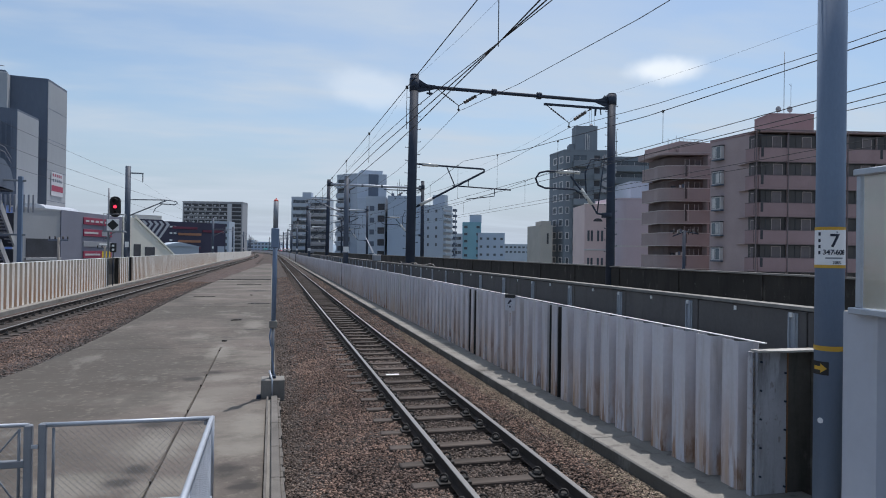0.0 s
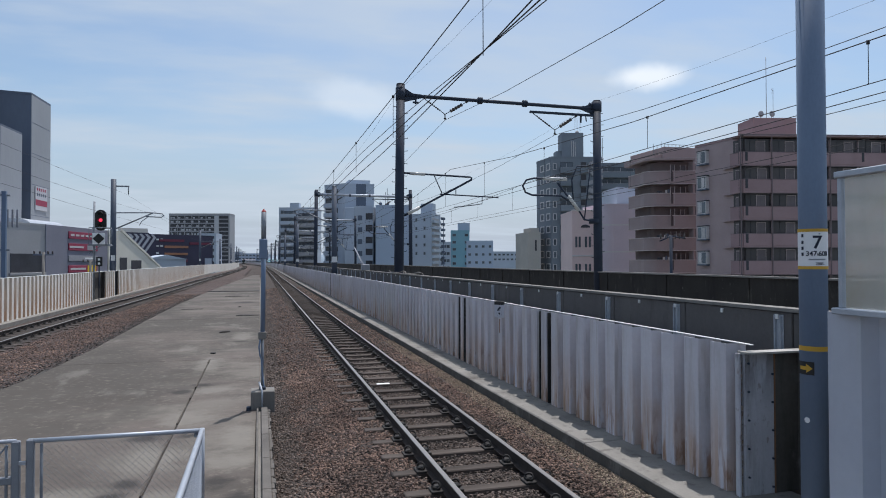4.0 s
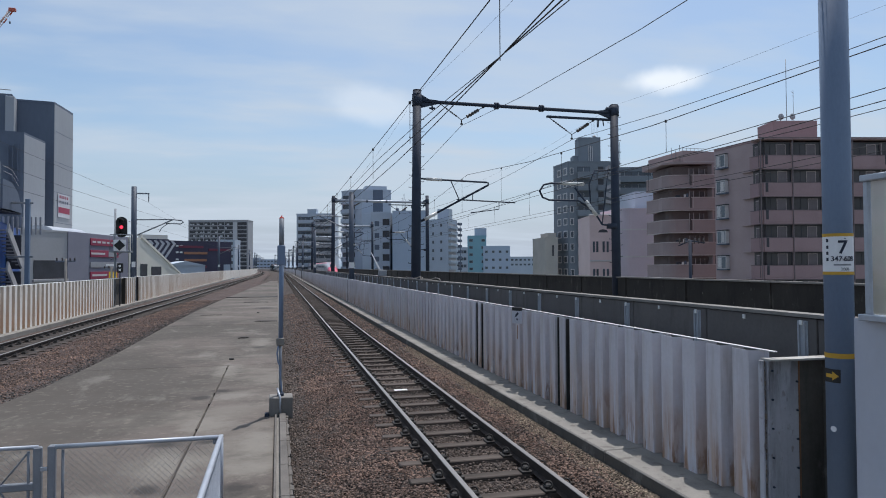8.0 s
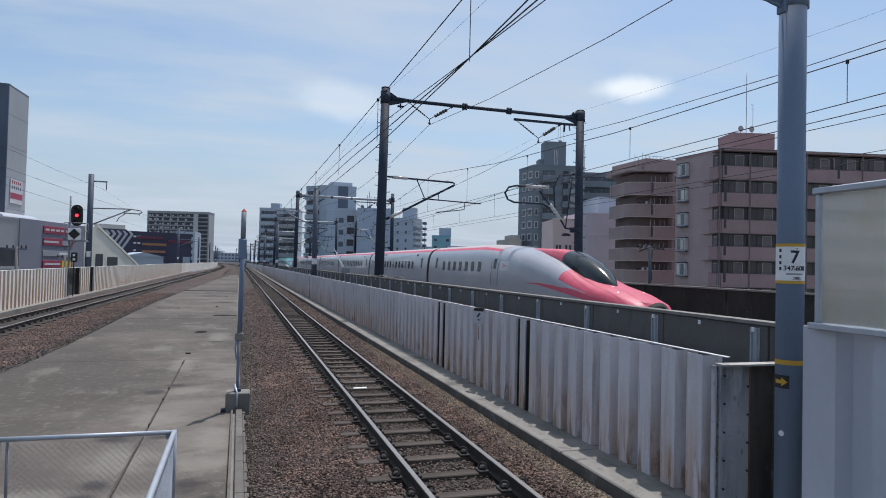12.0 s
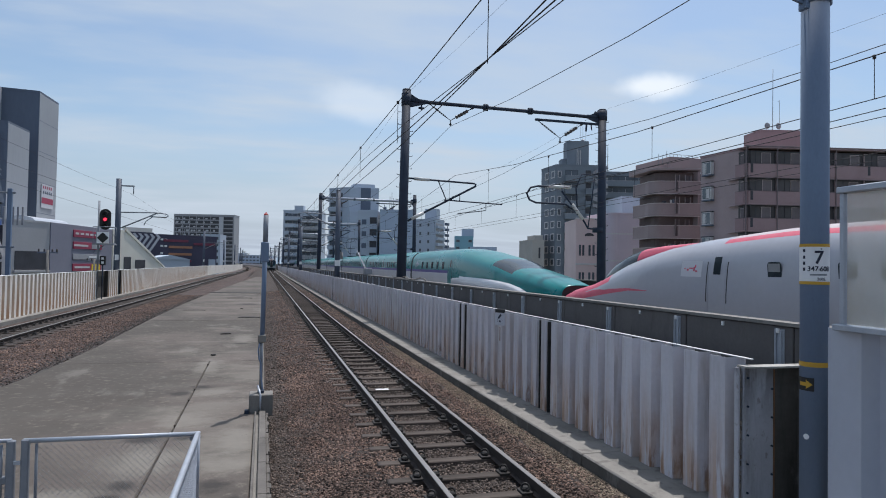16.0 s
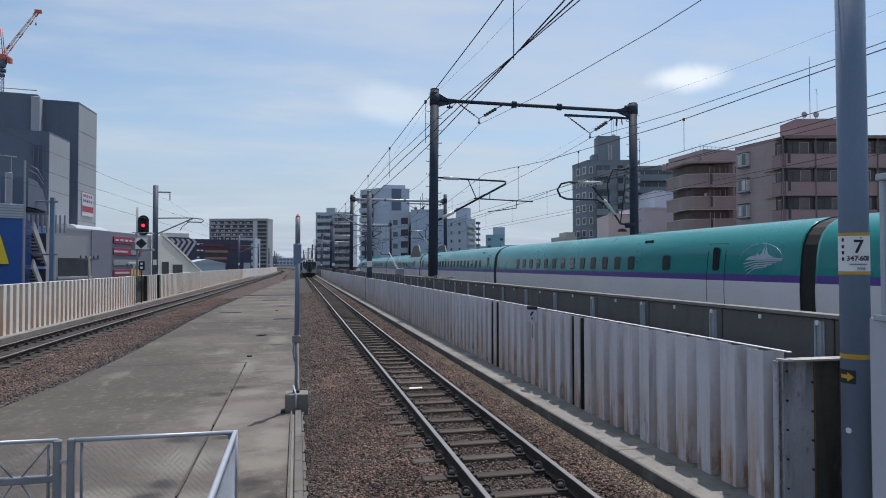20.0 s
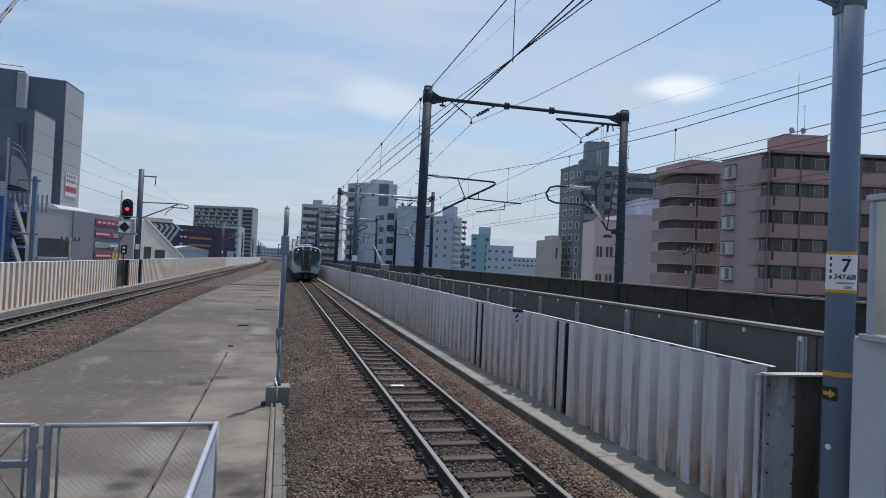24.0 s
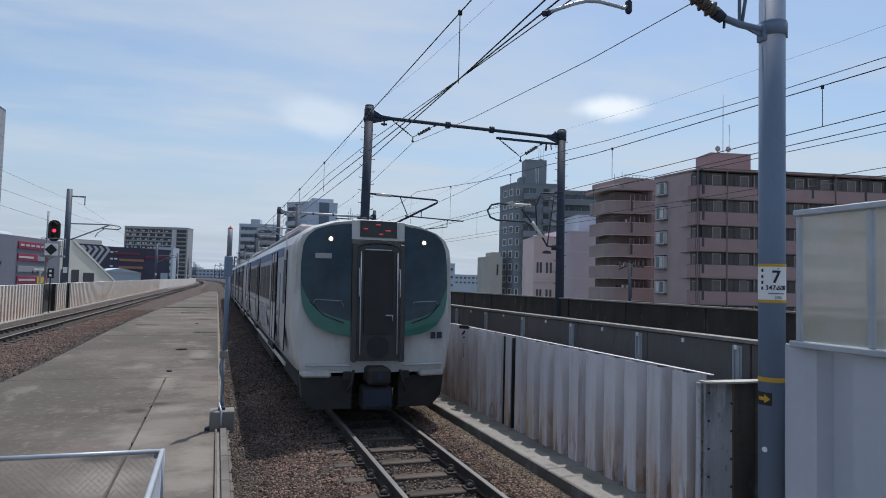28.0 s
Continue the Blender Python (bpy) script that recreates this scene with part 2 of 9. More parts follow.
def spots(m, colour, amt, places):
    """Old puddle marks: ragged patches (x, y, half width, half length)."""
    n, l = m.node_tree.nodes, m.node_tree.links
    p = n["Principled BSDF"]
    col = p.inputs["Base Color"].links[0].from_socket
    co = n.new("ShaderNodeTexCoord")
    nz = n.new("ShaderNodeTexNoise"); nz.inputs["Scale"].default_value = 3.2; nz.inputs["Detail"].default_value = 6
    nz.inputs["Roughness"].default_value = 0.7
    l.new(co.outputs["Object"], nz.inputs["Vector"])
    for x, y, rx, ry in places:
        mp = n.new("ShaderNodeMapping"); mp.vector_type = "TEXTURE"
        mp.inputs["Location"].default_value = (x, y, -0.1); mp.inputs["Scale"].default_value = (rx, ry, 1)
        l.new(co.outputs["Object"], mp.inputs[0])
        ln = n.new("ShaderNodeVectorMath"); ln.operation = "LENGTH"
        l.new(mp.outputs[0], ln.inputs[0])
        ad = n.new("ShaderNodeMath"); ad.operation = "MULTIPLY_ADD"; ad.inputs[1].default_value = 1.8
        l.new(nz.outputs["Fac"], ad.inputs[0]); l.new(ln.outputs["Value"], ad.inputs[2])
        mr = n.new("ShaderNodeMapRange"); mr.interpolation_type = "SMOOTHSTEP"
        mr.inputs["From Min"].default_value, mr.inputs["From Max"].default_value, mr.inputs["To Max"].default_value = 1.95, 1.15, amt
        l.new(ad.outputs[0], mr.inputs["Value"])
        mx = n.new("ShaderNodeMix"); mx.data_type = "RGBA"
        l.new(mr.outputs[0], mx.inputs["Factor"]); l.new(col, mx.inputs[6]); mx.inputs[7].default_value = (*colour, 1)
        col = mx.outputs[2]
    l.new(col, p.inputs["Base Color"])
    return m


def grains(m, scale, amt, height):
    """Every grain of gravel its own tone and a rounded top."""
    n, l = m.node_tree.nodes, m.node_tree.links
    p = n["Principled BSDF"]
    col = p.inputs["Base Color"].links[0].from_socket
    co = n.new("ShaderNodeTexCoord")
    vo = n.new("ShaderNodeTexVoronoi"); vo.inputs["Scale"].default_value = scale
    l.new(co.outputs["Object"], vo.inputs["Vector"])
    sp = n.new("ShaderNodeSeparateColor"); l.new(vo.outputs["Color"], sp.inputs[0])
    mr = n.new("ShaderNodeMapRange"); mr.inputs["To Min"].default_value, mr.inputs["To Max"].default_value = 1 - amt, 1 + amt
    l.new(sp.outputs[0], mr.inputs["Value"])
    sr = n.new("ShaderNodeMapRange"); sr.inputs["To Min"].default_value, sr.inputs["To Max"].default_value = 0.5, 1.3
    l.new(sp.outputs[1], sr.inputs["Value"])
    hs = n.new("ShaderNodeHueSaturation")
    l.new(mr.outputs[0], hs.inputs["Value"]); l.new(sr.outputs[0], hs.inputs["Saturation"]); l.new(col, hs.inputs["Color"])
    l.new(hs.outputs[0], p.inputs["Base Color"])
    b = n.new("ShaderNodeBump"); b.invert = True; b.inputs["Strength"].default_value = 1.0; b.inputs["Distance"].default_value = height
    l.new(vo.outputs["Distance"], b.inputs["Height"])
    l.new(b.outputs[0], p.inputs["Normal"])
    return m


M = {}
M["ballast"] = mat("ballast", (0.068, 0.047, 0.037), (0.041, 0.030, 0.024), 0.95, scale=0.7, fine=12, bump=0.6, dirt=(0.06, 0.047, 0.04), dirt_amt=0.6, dirt_scale=0.6, dirt_stretch=(1, 0.2, 1))
grains(M["ballast"], 26, 0.55, 0.03)
M["ballast_red"] = grains(mat("ballast_red", (0.0866, 0.0546, 0.0442), (0.0578, 0.0381, 0.0323), 0.95, scale=0.7, fine=12, bump=0.6, dirt=(0.05, 0.038, 0.033), dirt_amt=0.5, dirt_scale=0.6, dirt_stretch=(1, 0.2, 1)), 26, 0.5, 0.03)
M["stone"] = mat("stone", (0.22, 0.142, 0.107), (0.086, 0.060, 0.049), 0.92, scale=0.8, fine=30, bump=0.3, island=0.95, dirt=(0.10, 0.09, 0.084), dirt_amt=0.6, dirt_scale=2.5, dirt_stretch=(1, 1, 1))
M["stone_dark"] = mat("stone_dark", (0.152, 0.117, 0.097), (0.080, 0.063, 0.054), 0.92, scale=0.8, fine=30, bump=0.3, island=0.8, dirt=(0.13, 0.12, 0.11), dirt_amt=0.5, dirt_scale=4, dirt_stretch=(1, 1, 1))
M["stone_gray"] = mat("stone_gray", (0.105, 0.094, 0.086), (0.045, 0.040, 0.038), 0.92, scale=0.8, fine=30, bump=0.3, island=0.95)
M["grit"] = mat("grit", (0.27, 0.215, 0.155), (0.13, 0.10, 0.075), 0.95, scale=1.2, fine=40, bump=0.3, island=0.8)
M["ballast_dark"] = grains(mat("ballast_dark", (0.044, 0.034, 0.029), (0.029, 0.023, 0.020), 0.95, scale=0.9, fine=12, bump=0.6), 26, 0.5, 0.03)
M["slab"] = mat("slab", (0.1269, 0.1055, 0.0903), (0.0868, 0.0716, 0.061), 0.9, scale=0.45, fine=30, bump=0.22, dirt=(0.064, 0.056, 0.047), dirt_amt=0.75, dirt_scale=0.5, dirt_stretch=(0.55, 1.0, 1))
stain(M["slab"], (0.185, 0.168, 0.143), 0.6, 0.42, (0.6, 1.2, 1), 0.50, 0.64, 4.0)
stain(M["slab"], (0.058, 0.050, 0.041), 0.8, 0.25, (0.9, 0.6, 1), 0.44, 0.58, 15.0)
stain(M["slab"], (0.20, 0.185, 0.162), 0.42, 0.9, (1.2, 0.45, 1), 0.55, 0.66, 21.0)
stain(M["slab"], (0.055, 0.048, 0.04), 0.45, 1.5, (0.6, 1.0, 1), 0.50, 0.68, 11.0)
stain(M["slab"], (0.20, 0.175, 0.145), 0.4, 7.0, (1, 1, 1), 0.53, 0.68, 7.0)
spots(M["slab"], (0.21, 0.193, 0.165), 0.62, PALE)
spots(M["slab"], (0.030, 0.026, 0.023), 0.9, SPOTS)
stain(M["slab"], (0.05, 0.044, 0.038), 0.45, 9.0, (1, 0.5, 1), 0.62, 0.74, 51.0)
M["joint"] = mat("joint", (0.088, 0.072, 0.058), (0.052, 0.043, 0.035), 0.95, scale=6, fine=60, bump=0.5, dirt=(0.13, 0.11, 0.09), dirt_amt=0.6, dirt_scale=6, dirt_stretch=(1, 1, 1))
M["concrete"] = mat("concrete", (0.243, 0.2295, 0.2115), (0.162, 0.153, 0.1395), 0.9, scale=1.5, fine=40, bump=0.25, dirt=(0.13, 0.12, 0.105), dirt_amt=0.6, dirt_scale=1.1)
M["pale_concrete"] = mat("pale_concrete", (0.265, 0.25, 0.226), (0.185, 0.174, 0.157), 0.9, scale=1.5, fine=40, bump=0.25, dirt=(0.085, 0.076, 0.066), dirt_amt=0.7, dirt_scale=1.6, dirt_stretch=(1, 0.5, 1))
stain(M["pale_concrete"], (0.07, 0.062, 0.054), 0.5, 5.0, (1, 1, 0.6), 0.55, 0.68, 3.0)
M["kerb_gray"] = mat("kerb_gray", (0.155, 0.14, 0.125), (0.11, 0.10, 0.09), 0.92, scale=2.5, fine=40, bump=0.3, dirt=(0.06, 0.052, 0.045), dirt_amt=0.6, dirt_scale=4, dirt_stretch=(1, 0.6, 1), rnd=0.08)
M["old_concrete"] = mat("old_concrete", (0.062, 0.057, 0.05), (0.034, 0.031, 0.028), 0.92, scale=0.8, fine=24, bump=0.25, dirt=(0.022, 0.02, 0.019), dirt_amt=0.85, dirt_scale=1.4, dirt_stretch=(1, 1, 0.2))
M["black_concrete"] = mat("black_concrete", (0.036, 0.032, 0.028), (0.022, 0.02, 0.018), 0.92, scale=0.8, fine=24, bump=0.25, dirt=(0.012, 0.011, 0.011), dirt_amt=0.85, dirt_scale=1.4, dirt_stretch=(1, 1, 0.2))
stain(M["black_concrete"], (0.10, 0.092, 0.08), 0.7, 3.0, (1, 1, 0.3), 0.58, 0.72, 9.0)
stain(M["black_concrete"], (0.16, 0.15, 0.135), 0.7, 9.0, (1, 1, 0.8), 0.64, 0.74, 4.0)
M["wall_clean"] = mat("wall_clean", (0.51, 0.53, 0.59), (0.45, 0.468, 0.525), 0.5, scale=0.8, fine=14, bump=0.05, dirt=(0.42, 0.41, 0.41), dirt_amt=0.4, dirt_scale=1.4, dirt_stretch=(1, 1, 0.2))
M["wall_paint"] = mat("wall_paint", (0.61, 0.595, 0.63), (0.495, 0.48, 0.515), 0.55, scale=1.0, fine=18, bump=0.08, dirt=(0.30, 0.27, 0.24), dirt_amt=0.6, dirt_scale=2.0, dirt_stretch=(1, 1.6, 0.16), rnd=0.07)
stain(M["wall_paint"], (0.42, 0.37, 0.32), 0.4, 2.2, (1, 2.2, 0.25), 0.54, 0.68, 5.0)
stain(M["wall_paint"], (0.46, 0.30, 0.20), 0.65, 3.0, (1, 2.6, 0.26), 0.42, 0.58, 2.0, foot=(0.1, 1.25))
stain(M["wall_paint"], (0.22, 0.11, 0.06), 0.95, 5.0, (1, 2.2, 0.30), 0.50, 0.62, 8.0, foot=(0.1, 0.75))
stain(M["wall_paint"], (0.46, 0.29, 0.17), 0.6, 3.4, (1, 3.4, 0.16), 0.46, 0.60, 31.0, foot=(0.05, 1.0))
stain(M["wall_paint"], (0.30, 0.27, 0.25), 0.5, 6.0, (1, 3.0, 0.10), 0.58, 0.70, 41.0)
M["flashing"] = mat("flashing", (0.74, 0.74, 0.73), (0.62, 0.62, 0.61), 0.6, bump=0.03)
M["wall_paint_left"] = mat("wall_paint_left", (0.84, 0.81, 0.75), (0.75, 0.71, 0.64), 0.6, scale=1.4, fine=18, bump=0.08, dirt=(0.40, 0.28, 0.17), dirt_amt=0.6, dirt_scale=2.0, dirt_stretch=(1, 1, 0.14), rnd=0.05)
M["bracket"] = mat("bracket", (0.4611, 0.4909, 0.5355), (0.3526, 0.3754, 0.4095), 0.7, 0.2, bump=0.05)
# Recesses and webs are browner than the rib faces, more so towards the foot.
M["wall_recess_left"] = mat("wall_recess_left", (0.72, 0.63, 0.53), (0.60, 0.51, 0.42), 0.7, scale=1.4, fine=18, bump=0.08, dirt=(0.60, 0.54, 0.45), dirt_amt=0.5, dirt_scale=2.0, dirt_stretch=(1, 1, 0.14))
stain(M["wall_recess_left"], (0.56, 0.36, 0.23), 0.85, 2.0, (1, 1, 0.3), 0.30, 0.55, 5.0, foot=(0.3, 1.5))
M["plate_steel"] = mat("plate_steel", (0.52, 0.52, 0.55), (0.42, 0.42, 0.45), 0.75, 0.1, scale=2, fine=40, bump=0.1, dirt=(0.16, 0.15, 0.14), dirt_amt=0.6, dirt_scale=2.5, dirt_stretch=(1.5, 1, 0.25))
stain(M["plate_steel"], (0.10, 0.095, 0.09), 0.8, 3.5, (2.2, 1, 0.35), 0.47, 0.62, 6.0, foot=(1.55, 0.9))
stain(M["plate_steel"], (0.15, 0.11, 0.08), 0.5, 16.0, (1, 1, 0.5), 0.58, 0.68, 17.0)
M["pale_steel"] = mat("pale_steel", (0.44, 0.42, 0.385), (0.33, 0.315, 0.29), 0.7, scale=3, fine=40, bump=0.1, dirt=(0.22, 0.2, 0.18), dirt_amt=0.5, dirt_scale=6, dirt_stretch=(1, 1, 1))
M["rust_pale"] = mat("rust_pale", (0.34, 0.29, 0.24), (0.16, 0.12, 0.09), 0.9, scale=9, fine=60, bump=0.4, island=0.4)
# Mottled dark concrete; on the sill front it also paints the shade.
M["stain_shade_panel"] = mat("stain_shade_panel", (0.10, 0.094, 0.082), (0.065, 0.06, 0.053), 0.92, scale=1.2, fine=26, bump=0.25, dirt=(0.035, 0.033, 0.03), dirt_amt=0.8, dirt_scale=2.0, dirt_stretch=(1.4, 1.4, 0.25))
stain(M["stain_shade_panel"], (0.19, 0.18, 0.165), 0.6, 2.6, (1, 1, 0.7), 0.54, 0.66, 9.0)
M["rust"] = mat("rust", (0.26, 0.13, 0.06), (0.14, 0.08, 0.05), 0.9, scale=5, fine=60, bump=0.4)
M["gray_panel"] = mat("gray_panel", (0.130, 0.121, 0.118), (0.097, 0.090, 0.088), 0.85, scale=0.7, fine=22, bump=0.15, dirt=(0.17, 0.155, 0.14), dirt_amt=0.3, dirt_scale=2, rnd=0.10)
stain(M["gray_panel"], (0.06, 0.053, 0.047), 0.5, 3.0, (1, 1, 0.25), 0.54, 0.70, 3.0)
M["steel"] = mat("steel", (0.26, 0.28, 0.31), (0.19, 0.205, 0.23), 0.55, 0.2, scale=4, fine=70, bump=0.1)
M["galv"] = mat("galv", (0.45, 0.48, 0.53), (0.36, 0.39, 0.44), 0.45, 0.35, scale=5, fine=60, bump=0.08)
M["pole_blue"] = mat("pole_blue", (0.1596, 0.2166, 0.3135), (0.1254, 0.1733, 0.2565), 0.55, 0.0, scale=1.2, fine=50, bump=0.05, stretch=(1, 1, 0.4))
M["mast_dark"] = mat("mast_dark", (0.0175, 0.0298, 0.0569), (0.0125, 0.0209, 0.0406), 0.65, 0.0, scale=2, fine=40, bump=0.15)
M["mast_slate"] = mat("mast_slate", (0.0725, 0.0938, 0.135), (0.0525, 0.0688, 0.1), 0.55, 0.0, scale=1.5, fine=40, bump=0.08, stretch=(1, 1, 0.4))
M["black"] = mat("black", (0.018, 0.018, 0.019), (0.012, 0.012, 0.012), 0.6, bump=0.0)
M["rubber"] = mat("rubber", (0.03, 0.03, 0.032), (0.02, 0.02, 0.021), 0.8, bump=0.05)
M["wire"] = mat("wire", (0.045, 0.045, 0.05), (0.03, 0.03, 0.033), 0.6, 0.4, bump=0)
M["insulator"] = mat("insulator", (0.6, 0.6, 0.58), (0.5, 0.5, 0.48), 0.3, bump=0)
M["insulator_dark"] = mat("insulator_dark", (0.10, 0.085, 0.08), (0.07, 0.06, 0.055), 0.35, bump=0)
M["rail_side"] = mat("rail_side", (0.055, 0.040, 0.033), (0.034, 0.027, 0.024), 0.85, 0.2, scale=4, fine=60, bump=0.2)
M["rail_top"] = mat("rail_top", (0.30, 0.285, 0.27), (0.22, 0.21, 0.20), 0.42, 0.7, scale=6, fine=80, bump=0.02, stretch=(1, 0.05, 1))
M["sleeper"] = mat("sleeper", (0.092, 0.073, 0.061), (0.054, 0.043, 0.036), 0.9, scale=6, fine=50, bump=0.4, stretch=(0.2, 1, 1), rnd=0.25)
M["clip"] = mat("clip", (0.05, 0.045, 0.042), (0.03, 0.028, 0.026), 0.7, 0.3, bump=0.1)
M["white"] = mat("white", (0.80, 0.80, 0.79), (0.72, 0.72, 0.71), 0.5, bump=0.02)
M["sign_white"] = mat("sign_white", (0.82, 0.82, 0.83), (0.76, 0.76, 0.77), 0.45, bump=0.0)
M["yellow"] = mat("yellow", (0.62, 0.36, 0.03), (0.52, 0.30, 0.03), 0.5, bump=0.02)
M["red_lamp"] = mat("red_lamp", (0.5, 0.02, 0.03), rough=0.3, bump=0, emit=(1.0, 0.04, 0.09), emit_s=1.6)
M["red_cap"] = mat("red_cap", (0.6, 0.05, 0.04), (0.5, 0.05, 0.04), 0.5, bump=0.0)
M["ink"] = mat("ink", (0.02, 0.025, 0.05), rough=0.6, bump=0)
M["polycarb"] = mat("polycarb", (0.72, 0.70, 0.63), (0.64, 0.62, 0.55), 0.35, scale=0.8, fine=9, bump=0.03, dirt=(0.60, 0.50, 0.32), dirt_amt=0.6, dirt_scale=0.8, dirt_stretch=(1, 1, 1), alpha=0.42)
M["polycarb"].node_tree.nodes["Principled BSDF"].inputs["Transmission Weight"].default_value = 0.4
M["ground"] = mat("ground", (0.16, 0.165, 0.15), (0.10, 0.115, 0.085), 0.95, scale=0.02, fine=0.4, bump=0.1)


# ---- mesh building ----
class Geo:
    """Collects vertices and faces for one mesh."""

    def __init__(self):
        self.v, self.f, self.m, self.s = [], [], [], []

    def face(self, idx, mi=0, smooth=False):
        self.f.append(tuple(idx)); self.m.append(mi); self.s.append(smooth)

    def quad(self, a, b, c, d, mi=0):
        k = len(self.v)
        self.v += [tuple(a), tuple(b), tuple(c), tuple(d)]
        self.face((k, k + 1, k + 2, k + 3), mi)
        return self

    def box(self, x0, x1, y0, y1, z0, z1, mi=0):
        k = len(self.v)
        self.v += [(x0, y0, z0), (x1, y0, z0), (x1, y1, z0), (x0, y1, z0), (x0, y0, z1), (x1, y0, z1), (x1, y1, z1), (x0, y1, z1)]
        for q in ((0, 3, 2, 1), (4, 5, 6, 7), (0, 1, 5, 4), (1, 2, 6, 5), (2, 3, 7, 6), (3, 0, 4, 7)):
            self.face([k + i for i in q], mi)
        return self

    def cbox(self, x0, x1, y0, y1, z0, z1, c=0.01, mi=0):
        """A box with chamfered edges."""
        k = len(self.v)
        idx = {}
        for ix, x in enumerate((x0, x1)):
            for iy, y in enumerate((y0, y1)):
                for iz, z in enumerate((z0, z1)):
                    sx, sy, sz = (1 - 2 * ix) * c, (1 - 2 * iy) * c, (1 - 2 * iz) * c
                    for ax, p in enumerate(((x, y + sy, z + sz), (x + sx, y, z + sz), (x + sx, y + sy, z))):
                        idx[ix, iy, iz, ax] = len(self.v)
                        self.v.append(p)
        c3 = Vector(((x0 + x1) / 2, (y0 + y1) / 2, (z0 + z1) / 2))

        def put(keys):
            ids = [idx[q] for q in keys]
            pts = [Vector(self.v[i]) for i in ids]
            nrm = (pts[1] - pts[0]).cross(pts[2] - pts[0])
            mid = sum(pts, Vector()) / len(pts)
            self.face(ids if nrm.dot(mid - c3) > 0 else ids[::-1], mi)

        for s in (0, 1):
            put([(s, 0, 0, 0), (s, 1, 0, 0), (s, 1, 1, 0), (s, 0, 1, 0)])
            put([(0, s, 0, 1), (1, s, 0, 1), (1, s, 1, 1), (0, s, 1, 1)])
            put([(0, 0, s, 2), (1, 0, s, 2), (1, 1, s, 2), (0, 1, s, 2)])
        for a in (0, 1):
            for b in (0, 1):
                put([(a, b, 0, 0), (a, b, 1, 0), (a, b, 1, 1), (a, b, 0, 1)])
                put([(a, 0, b, 0), (a, 1, b, 0), (a, 1, b, 2), (a, 0, b, 2)])
                put([(0, a, b, 1), (1, a, b, 1), (1, a, b, 2), (0, a, b, 2)])
                for d in (0, 1):
                    put([(a, b, d, 0), (a, b, d, 1), (a, b, d, 2)])
        return self

    def cyl(self, p0, p1, r, n=10, r2=None, mi=0, caps=True):
        p0, p1 = Vector(p0), Vector(p1)
        d = (p1 - p0).normalized()
        u = d.orthogonal().normalized()
        w = d.cross(u)
        r2 = r if r2 is None else r2
        k = len(self.v)
        for p, q in ((p0, r), (p1, r2)):
            for i in range(n):
                a = 2 * math.pi * i / n
                self.v.append(tuple(p + (u * math.cos(a) + w * math.sin(a)) * q))
        for i in range(n):
            j = (i + 1) % n
            self.face((k + i, k + j, k + n + j, k + n + i), mi, n > 5)
        if caps:
            self.face([k + i for i in range(n)][::-1], mi)
            self.face([k + n + i for i in range(n)], mi)
        return self

    def tube(self, pts, r, n=8, mi=0):
        """A round bar bent through the points."""
        pts = [Vector(p) for p in pts]
        k = len(self.v)
        u = None
        for i, p in enumerate(pts):
            d = (pts[min(i + 1, len(pts) - 1)] - pts[max(i - 1, 0)]).normalized()
            u = (d.orthogonal() if u is None else u - d * u.dot(d)).normalized()
            w = d.cross(u)
            for j in range(n):
                a = 2 * math.pi * j / n
                self.v.append(tuple(p + (u * math.cos(a) + w * math.sin(a)) * r))
        for i in range(len(pts) - 1):
            for j in range(n):
                q = (j + 1) % n
                self.face((k + i * n + j, k + i * n + q, k + (i + 1) * n + q, k + (i + 1) * n + j), mi, n > 4)
        self.face([k + j for j in range(n)][::-1], mi)
        self.face([k + (len(pts) - 1) * n + j for j in range(n)], mi)
        return self

    def loft(self, rings, mi=0, closed=True, caps=True, smooth=False, pick=None):
        """Rings of equally many points joined to a skin; pick(i, j) may give the material of a face."""
        k, n = len(self.v), len(rings[0])
        for ring in rings:
            self.v += [tuple(p) for p in ring]
        for i in range(len(rings) - 1):
            for j in range(n if closed else n - 1):
                q = (j + 1) % n
                self.face((k + i * n + j, k + i * n + q, k + (i + 1) * n + q, k + (i + 1) * n + j), pick(i, j) if pick else mi, smooth)
        if caps and closed:
            self.face([k + j for j in range(n)][::-1], mi)
            self.face([k + (len(rings) - 1) * n + j for j in range(n)], mi)
        return self

    def mesh(self, name, mats):
        me = bpy.data.meshes.new(name)
        me.from_pydata(self.v, [], self.f)
        for m in mats:
            me.materials.append(m)
        me.polygons.foreach_set("material_index", self.m)
        me.polygons.foreach_set("use_smooth", self.s)
        me.validate()
        me.update()
        return me


def place(name, data, parent=None, m=None, label=""):
    ob = new(name, data)
    if parent is not None:
        ob.parent = parent
    if m is not None:
        ob.matrix_basis = m
    if label:
        ob["label"] = label
    return ob


def part(name, geo, mats, parent, label="", m=None):
    return place(name, geo.mesh(name, mats if isinstance(mats, (list, tuple)) else [mats]), parent, m, label)


def thing(name, label, category, group="", kind="", at=None):
    ob = new(name)
    ob.empty_display_size = 0.3
    if at is not None:
        ob.matrix_basis = at
    return tagged(ob, label, category, group, kind)


def solid(name, geo, mats, label, category="", group="", kind="", m=None):
    return tagged(part(name, geo, mats, None, m=m), label, category, group, kind)


def bend(y):
    """All lines swing gently to the left far ahead."""
    return -(max(0.0, y - 230.0) ** 2) / 7000.0


def stations(y0, y1, step=20.0):
    ys = [y0]
    while ys[-1] < y1 - 0.01:
        ys.append(min(y1, ys[-1] + (step if ys[-1] < 200 else step * 1.5)))
    return ys


